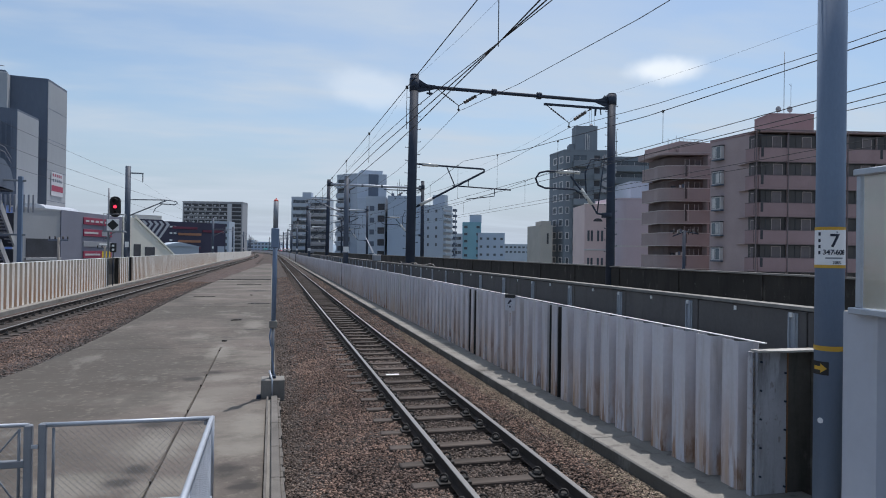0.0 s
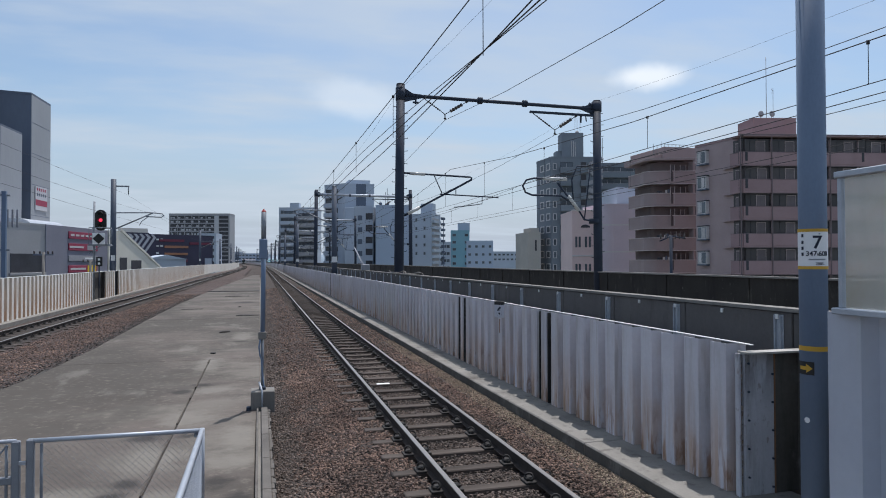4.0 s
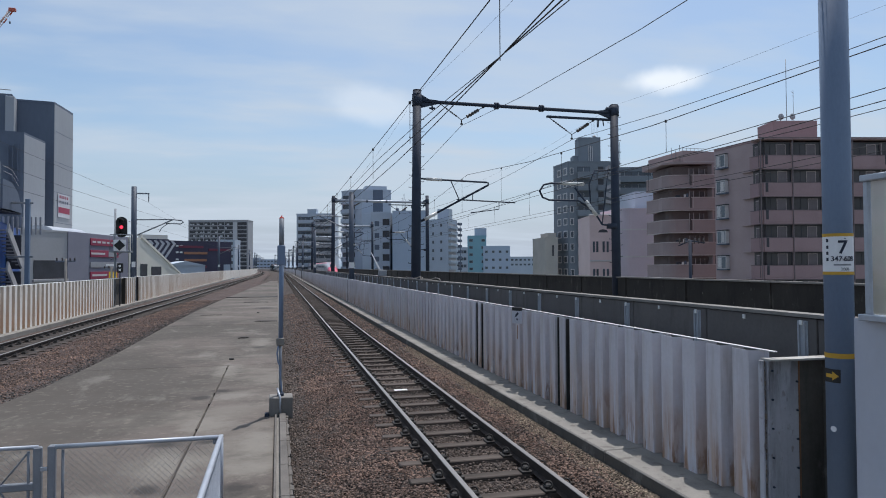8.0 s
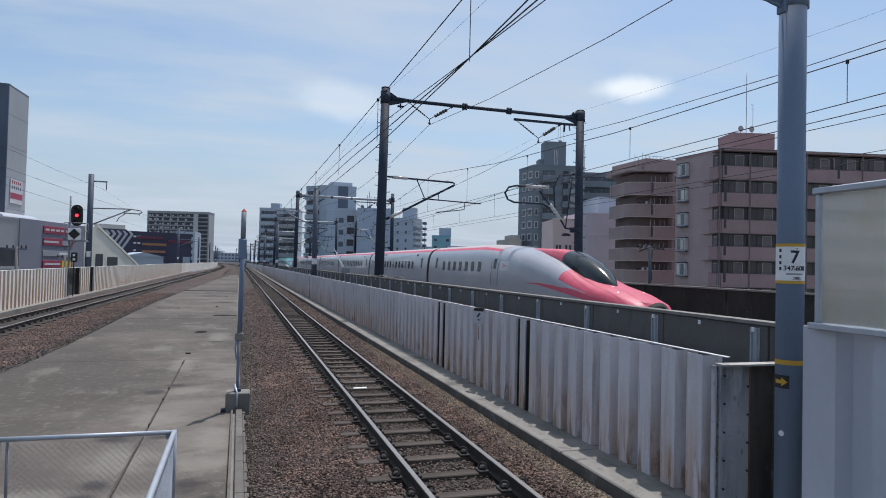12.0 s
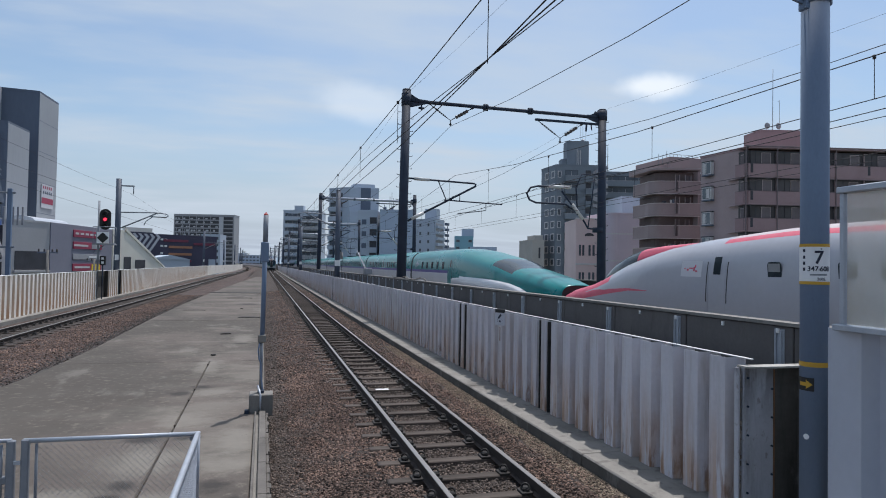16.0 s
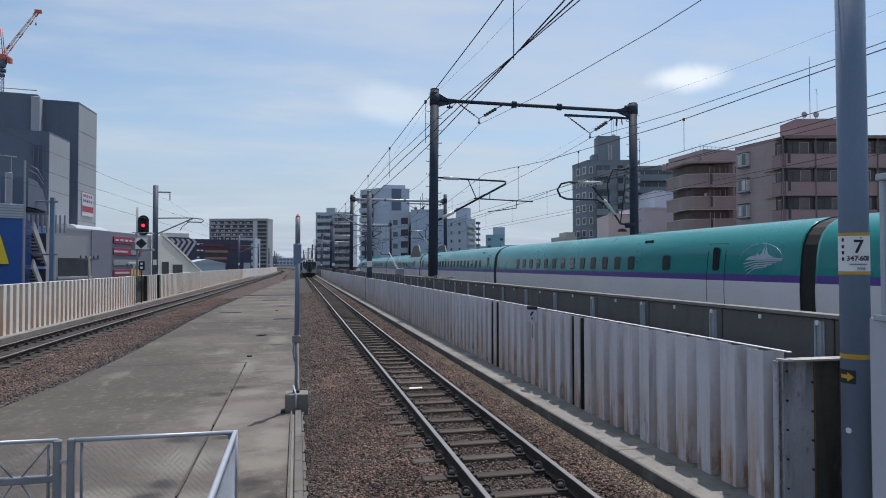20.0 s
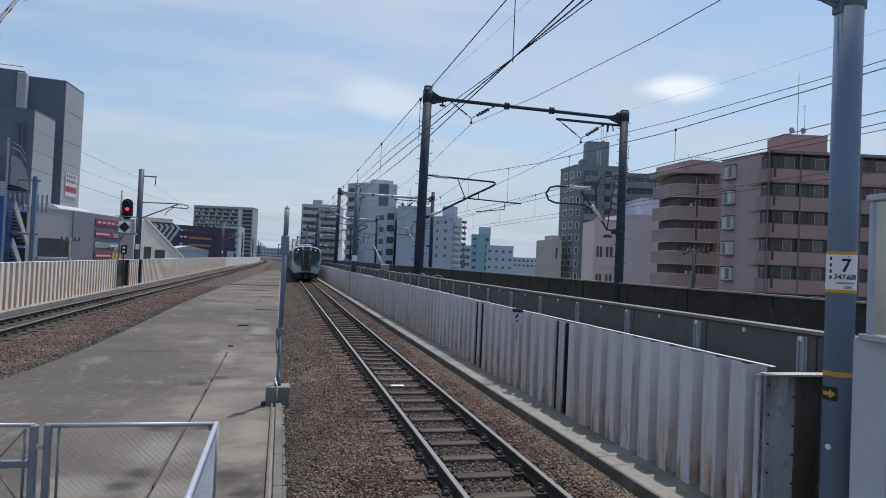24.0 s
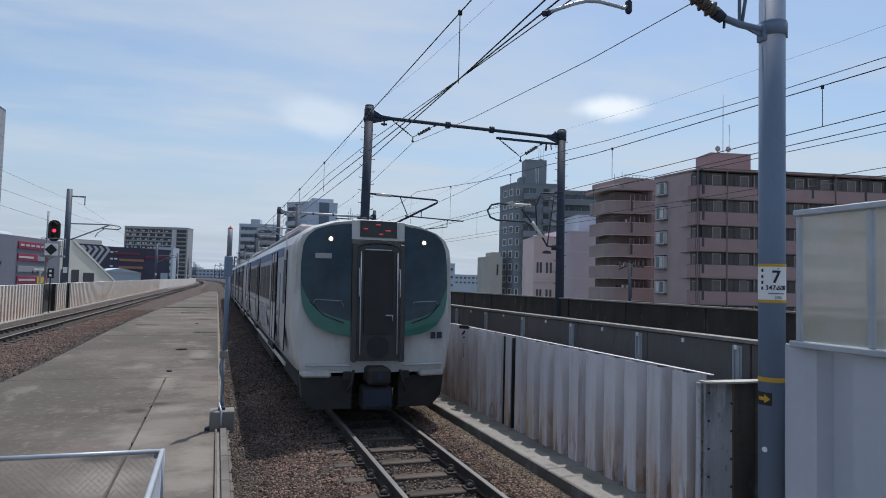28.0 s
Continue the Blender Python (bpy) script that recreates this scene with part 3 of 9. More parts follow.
def strip(geo, poly, ys, mi=0, xoff=None, caps=True, pick=None):
    """Extrudes a section (x, z) along the line."""
    rings = [[(x + bend(y) + (xoff(y) if xoff else 0), y, z) for x, z in poly] for y in ys]
    return geo.loft(rings, mi, True, caps, pick=pick)
# ---- the line: decks, ballast, tracks, walls ----
FAR = 700.0
XR = 2.406          # centre of the near track
XS1, XS2 = 8.75, 13.12  # centres of the two fast tracks


def lerp_table(table):
    ys = [a for a, _ in table]
    xs = [b for _, b in table]
    return lambda y: float(np.interp(y, ys, xs))


left_x = lerp_table(((-20, -8.6), (28, -8.45), (40, -8.25), (52, -8.0), (75, -7.7), (105, -7.4), (180, -6.3), (260, -5.8), (700, -5.6)))
slab_x = lerp_table(((-20, -6.0), (9, -5.7), (13.4, -5.3), (15.7, -5.04), (20, -4.9), (31, -4.95), (42, -4.85), (57, -4.37), (80, -3.5), (123, -1.5), (130, -0.4)))
wall_x = lerp_table(((-20, -10.3), (130, -10.3), (200, -8.9), (260, -8.3), (700, -8.1)))

ground = solid("ground", Geo().quad((-3000, -1500, -9), (3000, -1500, -9), (3000, 4500, -9), (-3000, 4500, -9)), M["ground"],
               "hazy city ground far below the elevated railway", "ground", kind="structure")

g = Geo()
strip(g, [(-10.9, -1.2), (5.2, -1.2), (5.2, -0.45), (-10.9, -0.45)], stations(-20, FAR), 0)
viaduct = solid("viaduct_deck", g, M["concrete"], "grey concrete deck carrying the two commuter tracks", "viaduct", kind="structure")
g = Geo()
strip(g, [(5.45, -1.2), (17.0, -1.2), (17.0, -0.32), (5.45, -0.32)], stations(-20, FAR), 0)
fast_deck = solid("fast_line_deck", g, M["concrete"], "grey concrete deck of the high-speed line", "viaduct", kind="structure")
g = Geo()
for y in range(-10, 700, 12):
    for x0, x1 in ((-10.0, -8.6), (3.2, 4.6), (6.0, 7.4), (15.0, 16.4)):
        g.box(x0 + bend(y), x1 + bend(y), y, y + 1.4, -9, -1.25)
piers = solid("viaduct_piers", g, M["concrete"], "rows of square concrete piers under the decks", "pier", kind="structure")


def bed(name, xa, xb, ys, label, nx, m="ballast"):
    """Ballast bed as an uneven sheet between two edges given as functions of y."""
    geo = Geo()
    rings = []
    for y in ys:
        ring = []
        for i in range(nx + 1):
            u = i / nx
            x = xa(y) + (xb(y) - xa(y)) * u
            ring.append((x + bend(y), y, -0.19 + 0.035 * noise.noise(Vector((x * 2.1, y * 2.1, 1))) + BED[name](x, y)))
        rings.append(ring)
    geo.loft(rings, 0, False, False, smooth=True)
    return solid(name, geo, M[m], label, "ballast", kind="structure")


BED = {
    "ballast_near": lambda x, y: -0.22 * max(0.0, min(1.0, (1.1 - x) / 1.2)) + 0.05 * max(0.0, min(1.0, (x - 3.2) / 0.45)) - (0.035 if abs(x - XR) < 0.75 else 0.0) + (0.045 if XR + 0.75 < x < XR + 1.2 else 0.0),
    "ballast_left": lambda x, y: 0.0,
    "ballast_left_track": lambda x, y: 0.025,
}
near_ys = [-18 + 2.9 * k for k in range(5)] + [y * 0.35 for y in range(-10, 110)] + stations(38.8, FAR, 8)
bed("ballast_near", lambda y: -0.08 if y < 125 else -3.0, lambda y: 4.2, near_ys, "brown crushed-stone ballast under the near track", 26)
left_ys = [-18, -12] + [-6 + 1.0 * k for k in range(60)] + stations(54.5, FAR, 8)
bed("ballast_left", lambda y: wall_x(y) + 0.35, lambda y: slab_x(y) + 0.12 if y < 125 else -2.98, left_ys, "reddish-brown ballast under the curving track", 22, "ballast_red")


bed("ballast_left_track", lambda y: left_x(y) - 0.95, lambda y: left_x(y) + 0.95, left_ys, "dark oily ballast between the curving rails", 8, "ballast_dark")


def stones(name, count, place_one, size, label, seed, m="stone"):
    """Loose stones as one mesh, each an irregular lump."""
    rng = np.random.default_rng(seed)
    base = np.array([(1, 0, 0), (-1, 0, 0), (0, 1, 0), (0, -1, 0), (0, 0, 1), (0, 0, -1)], float)
    extra = np.array([(1, 1, 1), (-1, 1, 1), (1, -1, 1), (-1, -1, 1)], float) * 0.66
    base = np.concatenate([base, extra])
    tris = np.array([(4, 6, 7), (4, 7, 9), (4, 9, 8), (4, 8, 6), (0, 2, 6), (2, 7, 6), (2, 1, 7), (1, 9, 7), (1, 3, 9), (3, 8, 9), (3, 0, 8), (0, 6, 8)])
    pts = place_one(rng, count)
    n = len(pts)
    r = size * rng.uniform(0.55, 1.35, (n, 1, 1))
    v = base[None] * (1 + rng.uniform(-0.32, 0.32, (n, 10, 3))) * r * np.array([1.15, 1.0, 0.75])
    a, b = rng.uniform(0, 6.28, n), rng.uniform(-0.5, 0.5, n)
    ca, sa, cb, sb = np.cos(a), np.sin(a), np.cos(b), np.sin(b)
    y, z = v[:, :, 1] * cb[:, None] - v[:, :, 2] * sb[:, None], v[:, :, 1] * sb[:, None] + v[:, :, 2] * cb[:, None]
    x = v[:, :, 0] * ca[:, None] - y * sa[:, None]
    y = v[:, :, 0] * sa[:, None] + y * ca[:, None]
    v = np.stack([x, y, z], -1) + pts[:, None]
    f = (tris[None] + 10 * np.arange(n)[:, None, None]).reshape(-1, 3)
    me = bpy.data.meshes.new(name)
    me.vertices.add(n * 10); me.vertices.foreach_set("co", v.ravel())
    me.loops.add(f.size); me.loops.foreach_set("vertex_index", f.ravel())
    me.polygons.add(len(f)); me.polygons.foreach_set("loop_start", np.arange(0, f.size, 3))
    me.materials.append(M[m])
    me.update(calc_edges=True)
    return tagged(new(name, me), label, "ballast", kind="stuff")


def near_points(y0, y1, inside, fade=1.35):
    def put(rng, n):
        y = y0 + (y1 - y0) * rng.random(n) ** fade
        x = rng.uniform(-0.03, 3.92, n)
        z = -0.185 - 0.22 * np.clip((1.1 - x) / 1.2, 0, 1) + 0.05 * np.clip((x - 3.2) / 0.45, 0, 1) + rng.uniform(-0.015, 0.02, n) + np.where(np.abs(x - XR) < 0.7, -0.022, np.where((x > XR + 0.68) & (x < XR + 1.15), 0.045, 0.0))
        keep = ~((x > XR - 1.06) & (x < XR + 0.66) & (np.abs(((y + 17.36) / 0.74 + 0.5) % 1.0 - 0.5) < np.where(np.abs(x - XR) < 0.6, 0.10, 0.14)) & (rng.random(n) < 0.96))
        keep &= (np.abs(np.abs(x - XR) - 0.566) > 0.09)
        dark = (np.abs(x - XR) < 0.62 + 0.25 * rng.random(n)) | (x < 0.20 + 0.35 * rng.random(n))
        keep &= dark == inside
        return np.stack([x, y, z], 1)[keep]
    return put


def left_points(rng, n, dark=False):
    y = 10 + 45 * rng.random(n) ** 1.2
    lo = np.interp(y, (-20, 28, 40, 52, 75), (-8.6, -8.45, -8.25, -8.0, -7.7)) + 1.15
    hi = np.interp(y, (9, 13.4, 15.7, 20, 31, 42, 57), (-5.7, -5.3, -5.04, -4.9, -4.95, -4.85, -4.37)) + 0.12 + 0.10 * rng.random(n)
    x = lo + (hi - lo) * rng.random(n)
    keep = (hi - x < 0.35 + 0.6 * rng.random(n)) == dark
    x, y, n = x[keep], y[keep], int(keep.sum())
    return np.stack([x, y, -0.185 + rng.uniform(-0.01, 0.02, n)], 1)


stones("ballast_stones_near", 80000, near_points(4.6, 15.0, False), 0.0138, "loose brown ballast stones beside the near rails", 1)
stones("track_stones_near", 52000, near_points(4.6, 15.0, True), 0.0138, "dark grey-brown ballast stones between the near rails", 4, "stone_dark")
stones("ballast_stones_far", 40000, near_points(14.0, 66.0, False, 2.2), 0.020, "brown ballast stones beside the near track further on", 2)
stones("track_stones_far", 26000, near_points(14.0, 66.0, True, 2.2), 0.020, "dark ballast stones between the rails further on", 5, "stone_dark")
def grit_points(rng, n):
    y = 4.6 + 15.4 * rng.random(n) ** 1.4
    x = 3.915 - 0.42 * rng.random(n) ** 1.6
    return np.stack([x, y, -0.185 + 0.05 * np.clip((x - 3.2) / 0.45, 0, 1) + rng.uniform(0.004, 0.028, n)], 1)


stones("sandy_grit", 16000, grit_points, 0.0105, "pale sandy grit heaped against the sill", 9, "grit")
stones("ballast_stones_left", 26000, left_points, 0.019, "reddish ballast stones beside the curving track", 3)
stones("ballast_stones_slab_edge", 34000, lambda rng, n: left_points(rng, n, True), 0.021, "dark grey ballast stones along the slab edge", 6, "stone_gray")

# ---- tracks ----
RAIL = [(-0.0635, -0.153), (0.0635, -0.153), (0.0635, -0.143), (0.012, -0.128), (0.010, -0.05), (0.0325, -0.036), (0.0325, -0.006), (0.027, 0.0),
        (-0.027, 0.0), (-0.0325, -0.006), (-0.0325, -0.036), (-0.010, -0.05), (-0.012, -0.128), (-0.0635, -0.143)]


def rail(parent, off, centre, ys):
    geo = Geo()
    strip(geo, [(x + off, z) for x, z in RAIL], ys, 0, centre, pick=lambda i, j: 1 if j in (6, 7, 8) else 0)
    return part("rail", geo, [M["rail_side"], M["rail_top"]], parent)


def clip_mesh():
    geo = Geo()
    geo.cbox(-0.055, 0.085, -0.095, 0.095, -0.156, -0.125, 0.006)
    geo.cbox(-0.03, 0.06, -0.05, 0.05, -0.127, -0.085, 0.01)
    pts = [(0.015 + 0.036 * math.cos(a), -0.03 + 0.012 * i, -0.075 + 0.036 * math.sin(a)) for i, a in enumerate([k * 0.75 - 1.2 for k in range(9)])]
    geo.tube(pts, 0.012, 5)
    return geo.mesh("rail_clip", [M["clip"]])


CLIP = clip_mesh()
SLEEPER = Geo().cbox(-1.05, 1.05, -0.09, 0.09, -0.30, -0.152, 0.012).mesh("sleeper", [M["sleeper"]])


def track(name, label, centre, y0, pitch, count, near, gauge=1.067, clips=0):
    t = thing(name, label, "railway track", kind="structure")
    ys = stations(-18, FAR, 6)
    half = gauge / 2 + 0.0325
    rail(t, -half, centre, ys)
    rail(t, half, centre, ys)
    rest = Geo()
    for k in range(count):
        y = y0 + pitch * k
        x = centre(y) + bend(y)
        if k < near:
            s = place("sleeper", SLEEPER, t, pose(x, y, 0))
            if k < clips:
                for sx in (-1, 1):
                    for side in (-1, 1):
                        place("rail_clip", CLIP, s, pose(sx * half + side * 0.105, 0, 0, 0, 0, 0 if side > 0 else 180))
        else:
            rest.box(x - 1.05, x + 1.05, y - 0.1, y + 0.1, -0.3, -0.152)
    tagged(part("far_sleepers", rest, M["sleeper"], t), "weathered timber sleepers far down the line", kind="stuff")
    return t


near_track = track("track_near", "straight narrow-gauge track with timber sleepers and rusty rails", lambda y: XR, -17.36, 0.74, 579, 129, clips=79)
left_track = track("track_left", "gently curving narrow-gauge track with worn rails", left_x, -17.9, 0.74, 535, 135, clips=75)


def fast_track(name, xc):
    t = thing(name, "standard-gauge slab track of the high-speed line", "railway track", kind="structure")
    geo = Geo()
    strip(geo, [(xc - 1.2, -0.31), (xc + 1.2, -0.31), (xc + 1.2, -0.155), (xc - 1.2, -0.155)], stations(-18, FAR, 20))
    part("track_slab", geo, M["concrete"], t)
    rail(t, -0.75, lambda y: xc, stations(-18, FAR, 12))
    rail(t, 0.75, lambda y: xc, stations(-18, FAR, 12))


mark_y = -3.30 + 0.74 * 22
part("paint_mark", Geo().cbox(2.18, 2.46, mark_y - 0.07, mark_y + 0.06, -0.152, -0.147, 0.002), M["white"], near_track, "white paint mark on a sleeper")


fast_track("fast_track_near", XS1)
fast_track("fast_track_far", XS2)

# ---- concrete slab between the tracks ----
deck = thing("concrete_apron", "stained grey concrete apron between the two tracks", "concrete slab", kind="structure")


def apron(y0, y1, xa, xb, step=3.0):
    geo = Geo()
    ys = [y0 + (y1 - y0) * i / max(1, round((y1 - y0) / step)) for i in range(max(1, round((y1 - y0) / step)) + 1)]
    rings = [[(xa(y), y, -0.45), (xb(y), y, -0.45), (xb(y), y, -0.115), (xb(y) - 0.015, y, -0.10), (xa(y) + 0.02, y, -0.10), (xa(y), y, -0.12)] for y in ys]
    geo.loft(rings, 0, True, True)
    part("concrete_panel", geo, M["slab"], deck)


edge_r = lambda y: -0.26 if y < 11.3 else -0.20
apron(-18.0, 17.3, slab_x, lambda y: -1.469, 1.5)
apron(-18.0, 17.3, lambda y: -1.451, edge_r, 1.5)
CUTS = [17.3, 30.1, 42.9, 55.7, 68.5, 81.3, 94.1, 106.9, 123.0]
for a, b in zip(CUTS, CUTS[1:]):
    apron(a + 0.02, b - 0.02, slab_x, edge_r)
part("joint_bed", Geo().box(-5.2, -0.21, -17.5, 17.2, -0.44, -0.16), M["old_concrete"], deck)
g = Geo()
rj = random.Random(3)
y = 6.9
while y < 17.2:
    w = rj.uniform(0.008, 0.02)
    d = rj.uniform(0.25, 0.7)
    if rj.random() < 0.8:
        g.box(-1.46 - w, -1.46 + w * 0.9, y, min(17.25, y + d), -0.15, -0.0965)
    y += d
part("joint_filler", g, M["joint"], deck, "crumbling brown joint filler")
lump = Geo()
for dx, dy, r in ((0, 0, 0.10), (0.13, 0.05, 0.07), (-0.12, -0.08, 0.05), (0.05, 0.16, 0.045)):
    lump.cbox(-1.43 + dx - r, -1.43 + dx + r, 24.16 + dy - r, 24.16 + dy + r, -0.101, -0.085 + 0.25 * r, 0.014)
part("tar_patch", lump, M["black_concrete"], deck, "cracked black tar patch")
crack = random.Random(8)
for xa, xb, yc in ((-1.25, -0.24, 31.5), (-4.2, -3.1, 36.6), (-1.34, -1.20, 37.65), (-1.50, -1.40, 18.4), (-2.6, -0.9, 49.2)):
    g = Geo()
    n = max(1, round((xb - xa) / 0.14))
    pts = [(xa + (xb - xa) * i / n, yc + crack.uniform(-0.05, 0.05), -0.0985) for i in range(n + 1)]
    g.tube(pts, 0.03 if n > 1 else 0.05, 4)
    part("crack", g, M["black"], deck, "thin dark crack in the concrete")
g = Geo()
g.box(-4.4, -0.22, 57.4, 58.1, -0.2, -0.06)
part("cover_strip", g, M["black"], deck, "dark steel strip across the apron")

kerb = thing("edge_kerb", "low concrete kerb with a cable groove along the apron edge", "kerb", kind="structure")
y = -17.4
while y < 10.8:
    part("kerb_stone", Geo().cbox(-0.18, -0.078, y + 0.004, min(y + 1.196, 10.86), -0.42, -0.045, 0.008), M["kerb_gray"], kerb)
    y += 1.2
part("groove_lip", Geo().cbox(-0.256, -0.226, -17.4, 10.86, -0.42, -0.05, 0.005), M["kerb_gray"], kerb)
part("groove_floor", Geo().box(-0.226, -0.181, -17.4, 10.86, -0.42, -0.11), M["concrete"], kerb)
rg = random.Random(21)
g = Geo()
y = 3.5
while y < 10.8:
    d = rg.uniform(0.08, 0.3)
    g.cbox(-0.078, -0.052 + rg.uniform(0, 0.03), y, min(10.86, y + d), -0.42, -0.07 - rg.uniform(0, 0.03), 0.008)
    y += d
part("edge_grout", g, M["kerb_gray"], kerb, "broken mortar edge")

# ---- right sill and corrugated wall ----
sill = thing("wall_sill", "pale concrete sill along the foot of the corrugated wall", "kerb", kind="structure")
ys = [-18, -13, -8, -3, 2.0, 7.0] + [12.0 + 5 * k for k in range(20)]
for a, b in zip(ys, ys[1:]):
    part("sill_block", Geo().cbox(SILL_X, 5.15, a + 0.008, b - 0.008, -0.45, SILL_Z, 0.015), M["pale_concrete"], sill)
    # Thin dark facing puts the shade of the sill front into its colour.
    part("sill_front", Geo().box(SILL_X - 0.004, SILL_X, a + 0.012, b - 0.012, -0.44, SILL_Z - 0.022), M["stain_shade_panel"], sill, "stained sill front with its shade painted dark")
g = Geo()
strip(g, [(SILL_X, -0.45), (5.15, -0.45), (5.15, SILL_Z), (SILL_X, SILL_Z)], stations(ys[-1] + 0.02, FAR))
part("sill_far", g, M["pale_concrete"], sill)

PITCH = 0.45


def corrugated(y0, y1, x, z0, z1, depth, pitch, out=-1, web=0.07, face=0.19, two_tone=False):
    """Trapezoid sheet of steel along y; ribs stand out towards the track."""
    geo = Geo()
    prof = []
    n = max(1, round((y1 - y0) / pitch))
    pitch = (y1 - y0) / n
    for k in range(n):
        a = y0 + k * pitch
        prof += [(a, 0), (a + (pitch - face - 2 * web) / 2, 0), (a + (pitch - face) / 2, 1), (a + (pitch + face) / 2, 1), (a + (pitch + face) / 2 + web, 0)]
    prof.append((y1, 0))
    front = [(x + out * depth * d, yy) for yy, d in prof]
    back = [(px - out * 0.006, yy) for px, yy in front]
    loop = front + back[::-1]
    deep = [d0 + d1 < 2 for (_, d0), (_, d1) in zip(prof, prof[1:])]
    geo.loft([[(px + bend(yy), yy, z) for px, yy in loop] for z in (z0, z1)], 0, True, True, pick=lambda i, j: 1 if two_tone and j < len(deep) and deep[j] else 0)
    return geo


right_wall = thing("wall_right", "white-painted corrugated steel barrier with rust streaks", "barrier wall", kind="structure")
WALL_TOP = 1.585
spans = [(4.83, 9.36), (9.76, 14.13), (14.19, 14.55), (14.61, 19.0)]
y = 19.0
while y < 132:
    b = y + 4.98
    if y < 45.2 < b or y < 92.2 < b:
        q = 45.2 if y < 50 else 92.2
        spans.append((y, q)); y = q + 0.6
        continue
    spans.append((y, b)); y = b
for a, b in spans:
    n = max(1, round((b - a) / PITCH))
    p = part("corrugated_panel", corrugated(a, b, 4.655, SILL_Z - 0.004, WALL_TOP, 0.16, (b - a) / n, web=0.03, face=0.56 * (b - a) / n), M["wall_paint"], right_wall)
    part("top_flashing", Geo().cbox(4.622, 4.66, a - (0.12 if a < 5 else 0.06), b + 0.06, WALL_TOP + 0.001, WALL_TOP + 0.012, 0.003), M["flashing"], p, "bright folded top edge")
    for k in range(2, n, 3):
        part("sheet_seam", Geo().cbox(4.6485, 4.6535, a + (b - a) / n * k - 0.004, a + (b - a) / n * k + 0.004, SILL_Z, WALL_TOP - 0.01, 0.001), M["black"], p)
part("narrow_panel", corrugated(9.405, 9.71, 4.655, SILL_Z - 0.004, WALL_TOP, 0.16, 0.305, web=0.03, face=0.225), M["wall_paint"], right_wall)
part("top_flashing", Geo().cbox(4.622, 4.66, 9.391, 9.739, WALL_TOP + 0.001, WALL_TOP + 0.012, 0.003), M["flashing"], right_wall, "bright folded top edge")
for yy in (9.385, 9.735, 14.16, 14.58):
    part("joint_channel", Geo().cbox(4.488, 4.575, yy - 0.008, yy + 0.008, SILL_Z, WALL_TOP - 0.01, 0.004), M["black"], right_wall, "black open joint between sheets")
for yy, h in ((9.3825, 0.02), (9.735, 0.022), (14.16, 0.025), (14.58, 0.025), (45.5, 0.28), (92.5, 0.28)):
    part("joint_slot", Geo().box(4.58, 4.67, yy - h, yy + h, SILL_Z, WALL_TOP - 0.01), M["black"], right_wall)
g = Geo()
strip(g, [(4.62, SILL_Z), (4.72, SILL_Z), (4.72, WALL_TOP), (4.62, WALL_TOP)], stations(spans[-1][1] + 0.05, FAR))
part("wall_far", g, M["wall_paint"], right_wall)
# weathered backing behind the sheets
part("backing", Geo().box(4.75, 4.80, 4.9, 140, SILL_Z, WALL_TOP - 0.1), M["old_concrete"], right_wall)

# recess for the mast: steel return, dark back wall
recess = thing("wall_recess", "weathered steel recess in the barrier round the mast", "barrier wall", kind="structure")
part("return_plate", Geo().cbox(4.585, 4.93, 4.74, 4.775, SILL_Z, 1.50, 0.006), M["plate_steel"], recess, "pale zinc-grey plate with dark run-off stains")
for x0, x1 in ((4.500, 4.522), (4.558, 4.578)):
    part("edge_angle", Geo().cbox(x0, x1, 4.735, 4.80, SILL_Z, 1.505, 0.004), M["plate_steel"], recess)
g = Geo()
re_ = random.Random(12)
z = SILL_Z
while z < 1.49:
    h = re_.uniform(0.02, 0.07)
    g.cbox(4.524 + re_.uniform(0, 0.008), 4.556 - re_.uniform(0, 0.012), 4.745 + re_.uniform(0, 0.012), 4.79, z, min(1.50, z + h * 0.8), 0.004)
    z += h
part("rust_flakes", g, M["rust_pale"], recess, "flaking rust between the edge angles")
# Black strip painted as the shadow behind the flakes.
part("rust_shadow_gap", Geo().box(4.522, 4.558, 4.775, 4.80, SILL_Z, 1.50), M["black"], recess)
part("side_plate", Geo().cbox(4.945, 5.30, 4.745, 4.79, SILL_Z, 1.495, 0.006), M["stain_shade_panel"], recess, "dark mossy concrete panel")
part("panel_seam", Geo().cbox(4.930, 4.945, 4.735, 4.775, SILL_Z, 1.49, 0.003), M["rust"], recess)
part("return_cap", Geo().loft([[(4.55, 4.685, z), (4.62, 4.66, z), (4.75, 4.65, z), (5.34, 4.65, z), (5.34, 4.80, z), (4.75, 4.80, z), (4.62, 4.805, z), (4.55, 4.82, z)] for z in (1.502, 1.522)], 0), M["pale_steel"], recess, "pale folded steel coping")
part("back_plate", Geo().cbox(5.22, 5.28, 3.0, 4.74, SILL_Z, 1.50, 0.006), M["stain_shade_panel"], recess)
part("back_cap", Geo().cbox(5.18, 5.32, 3.0, 4.64, 1.502, 1.522, 0.006), M["pale_steel"], recess)
post_a = part("angle_post", Geo().cbox(5.035, 5.085, 4.15, 4.20, SILL_Z, 1.42, 0.004).cbox(5.035, 5.042, 4.20, 4.26, SILL_Z, 1.42, 0.002), M["plate_steel"], recess, "zinc-grey angle post with bolts")
for k in range(4):
    zb = 0.30 + 0.33 * k
    part("bolt", Geo().cyl((5.06, 4.15, zb), (5.06, 4.135, zb), 0.011, 8), M["mast_dark"], post_a)
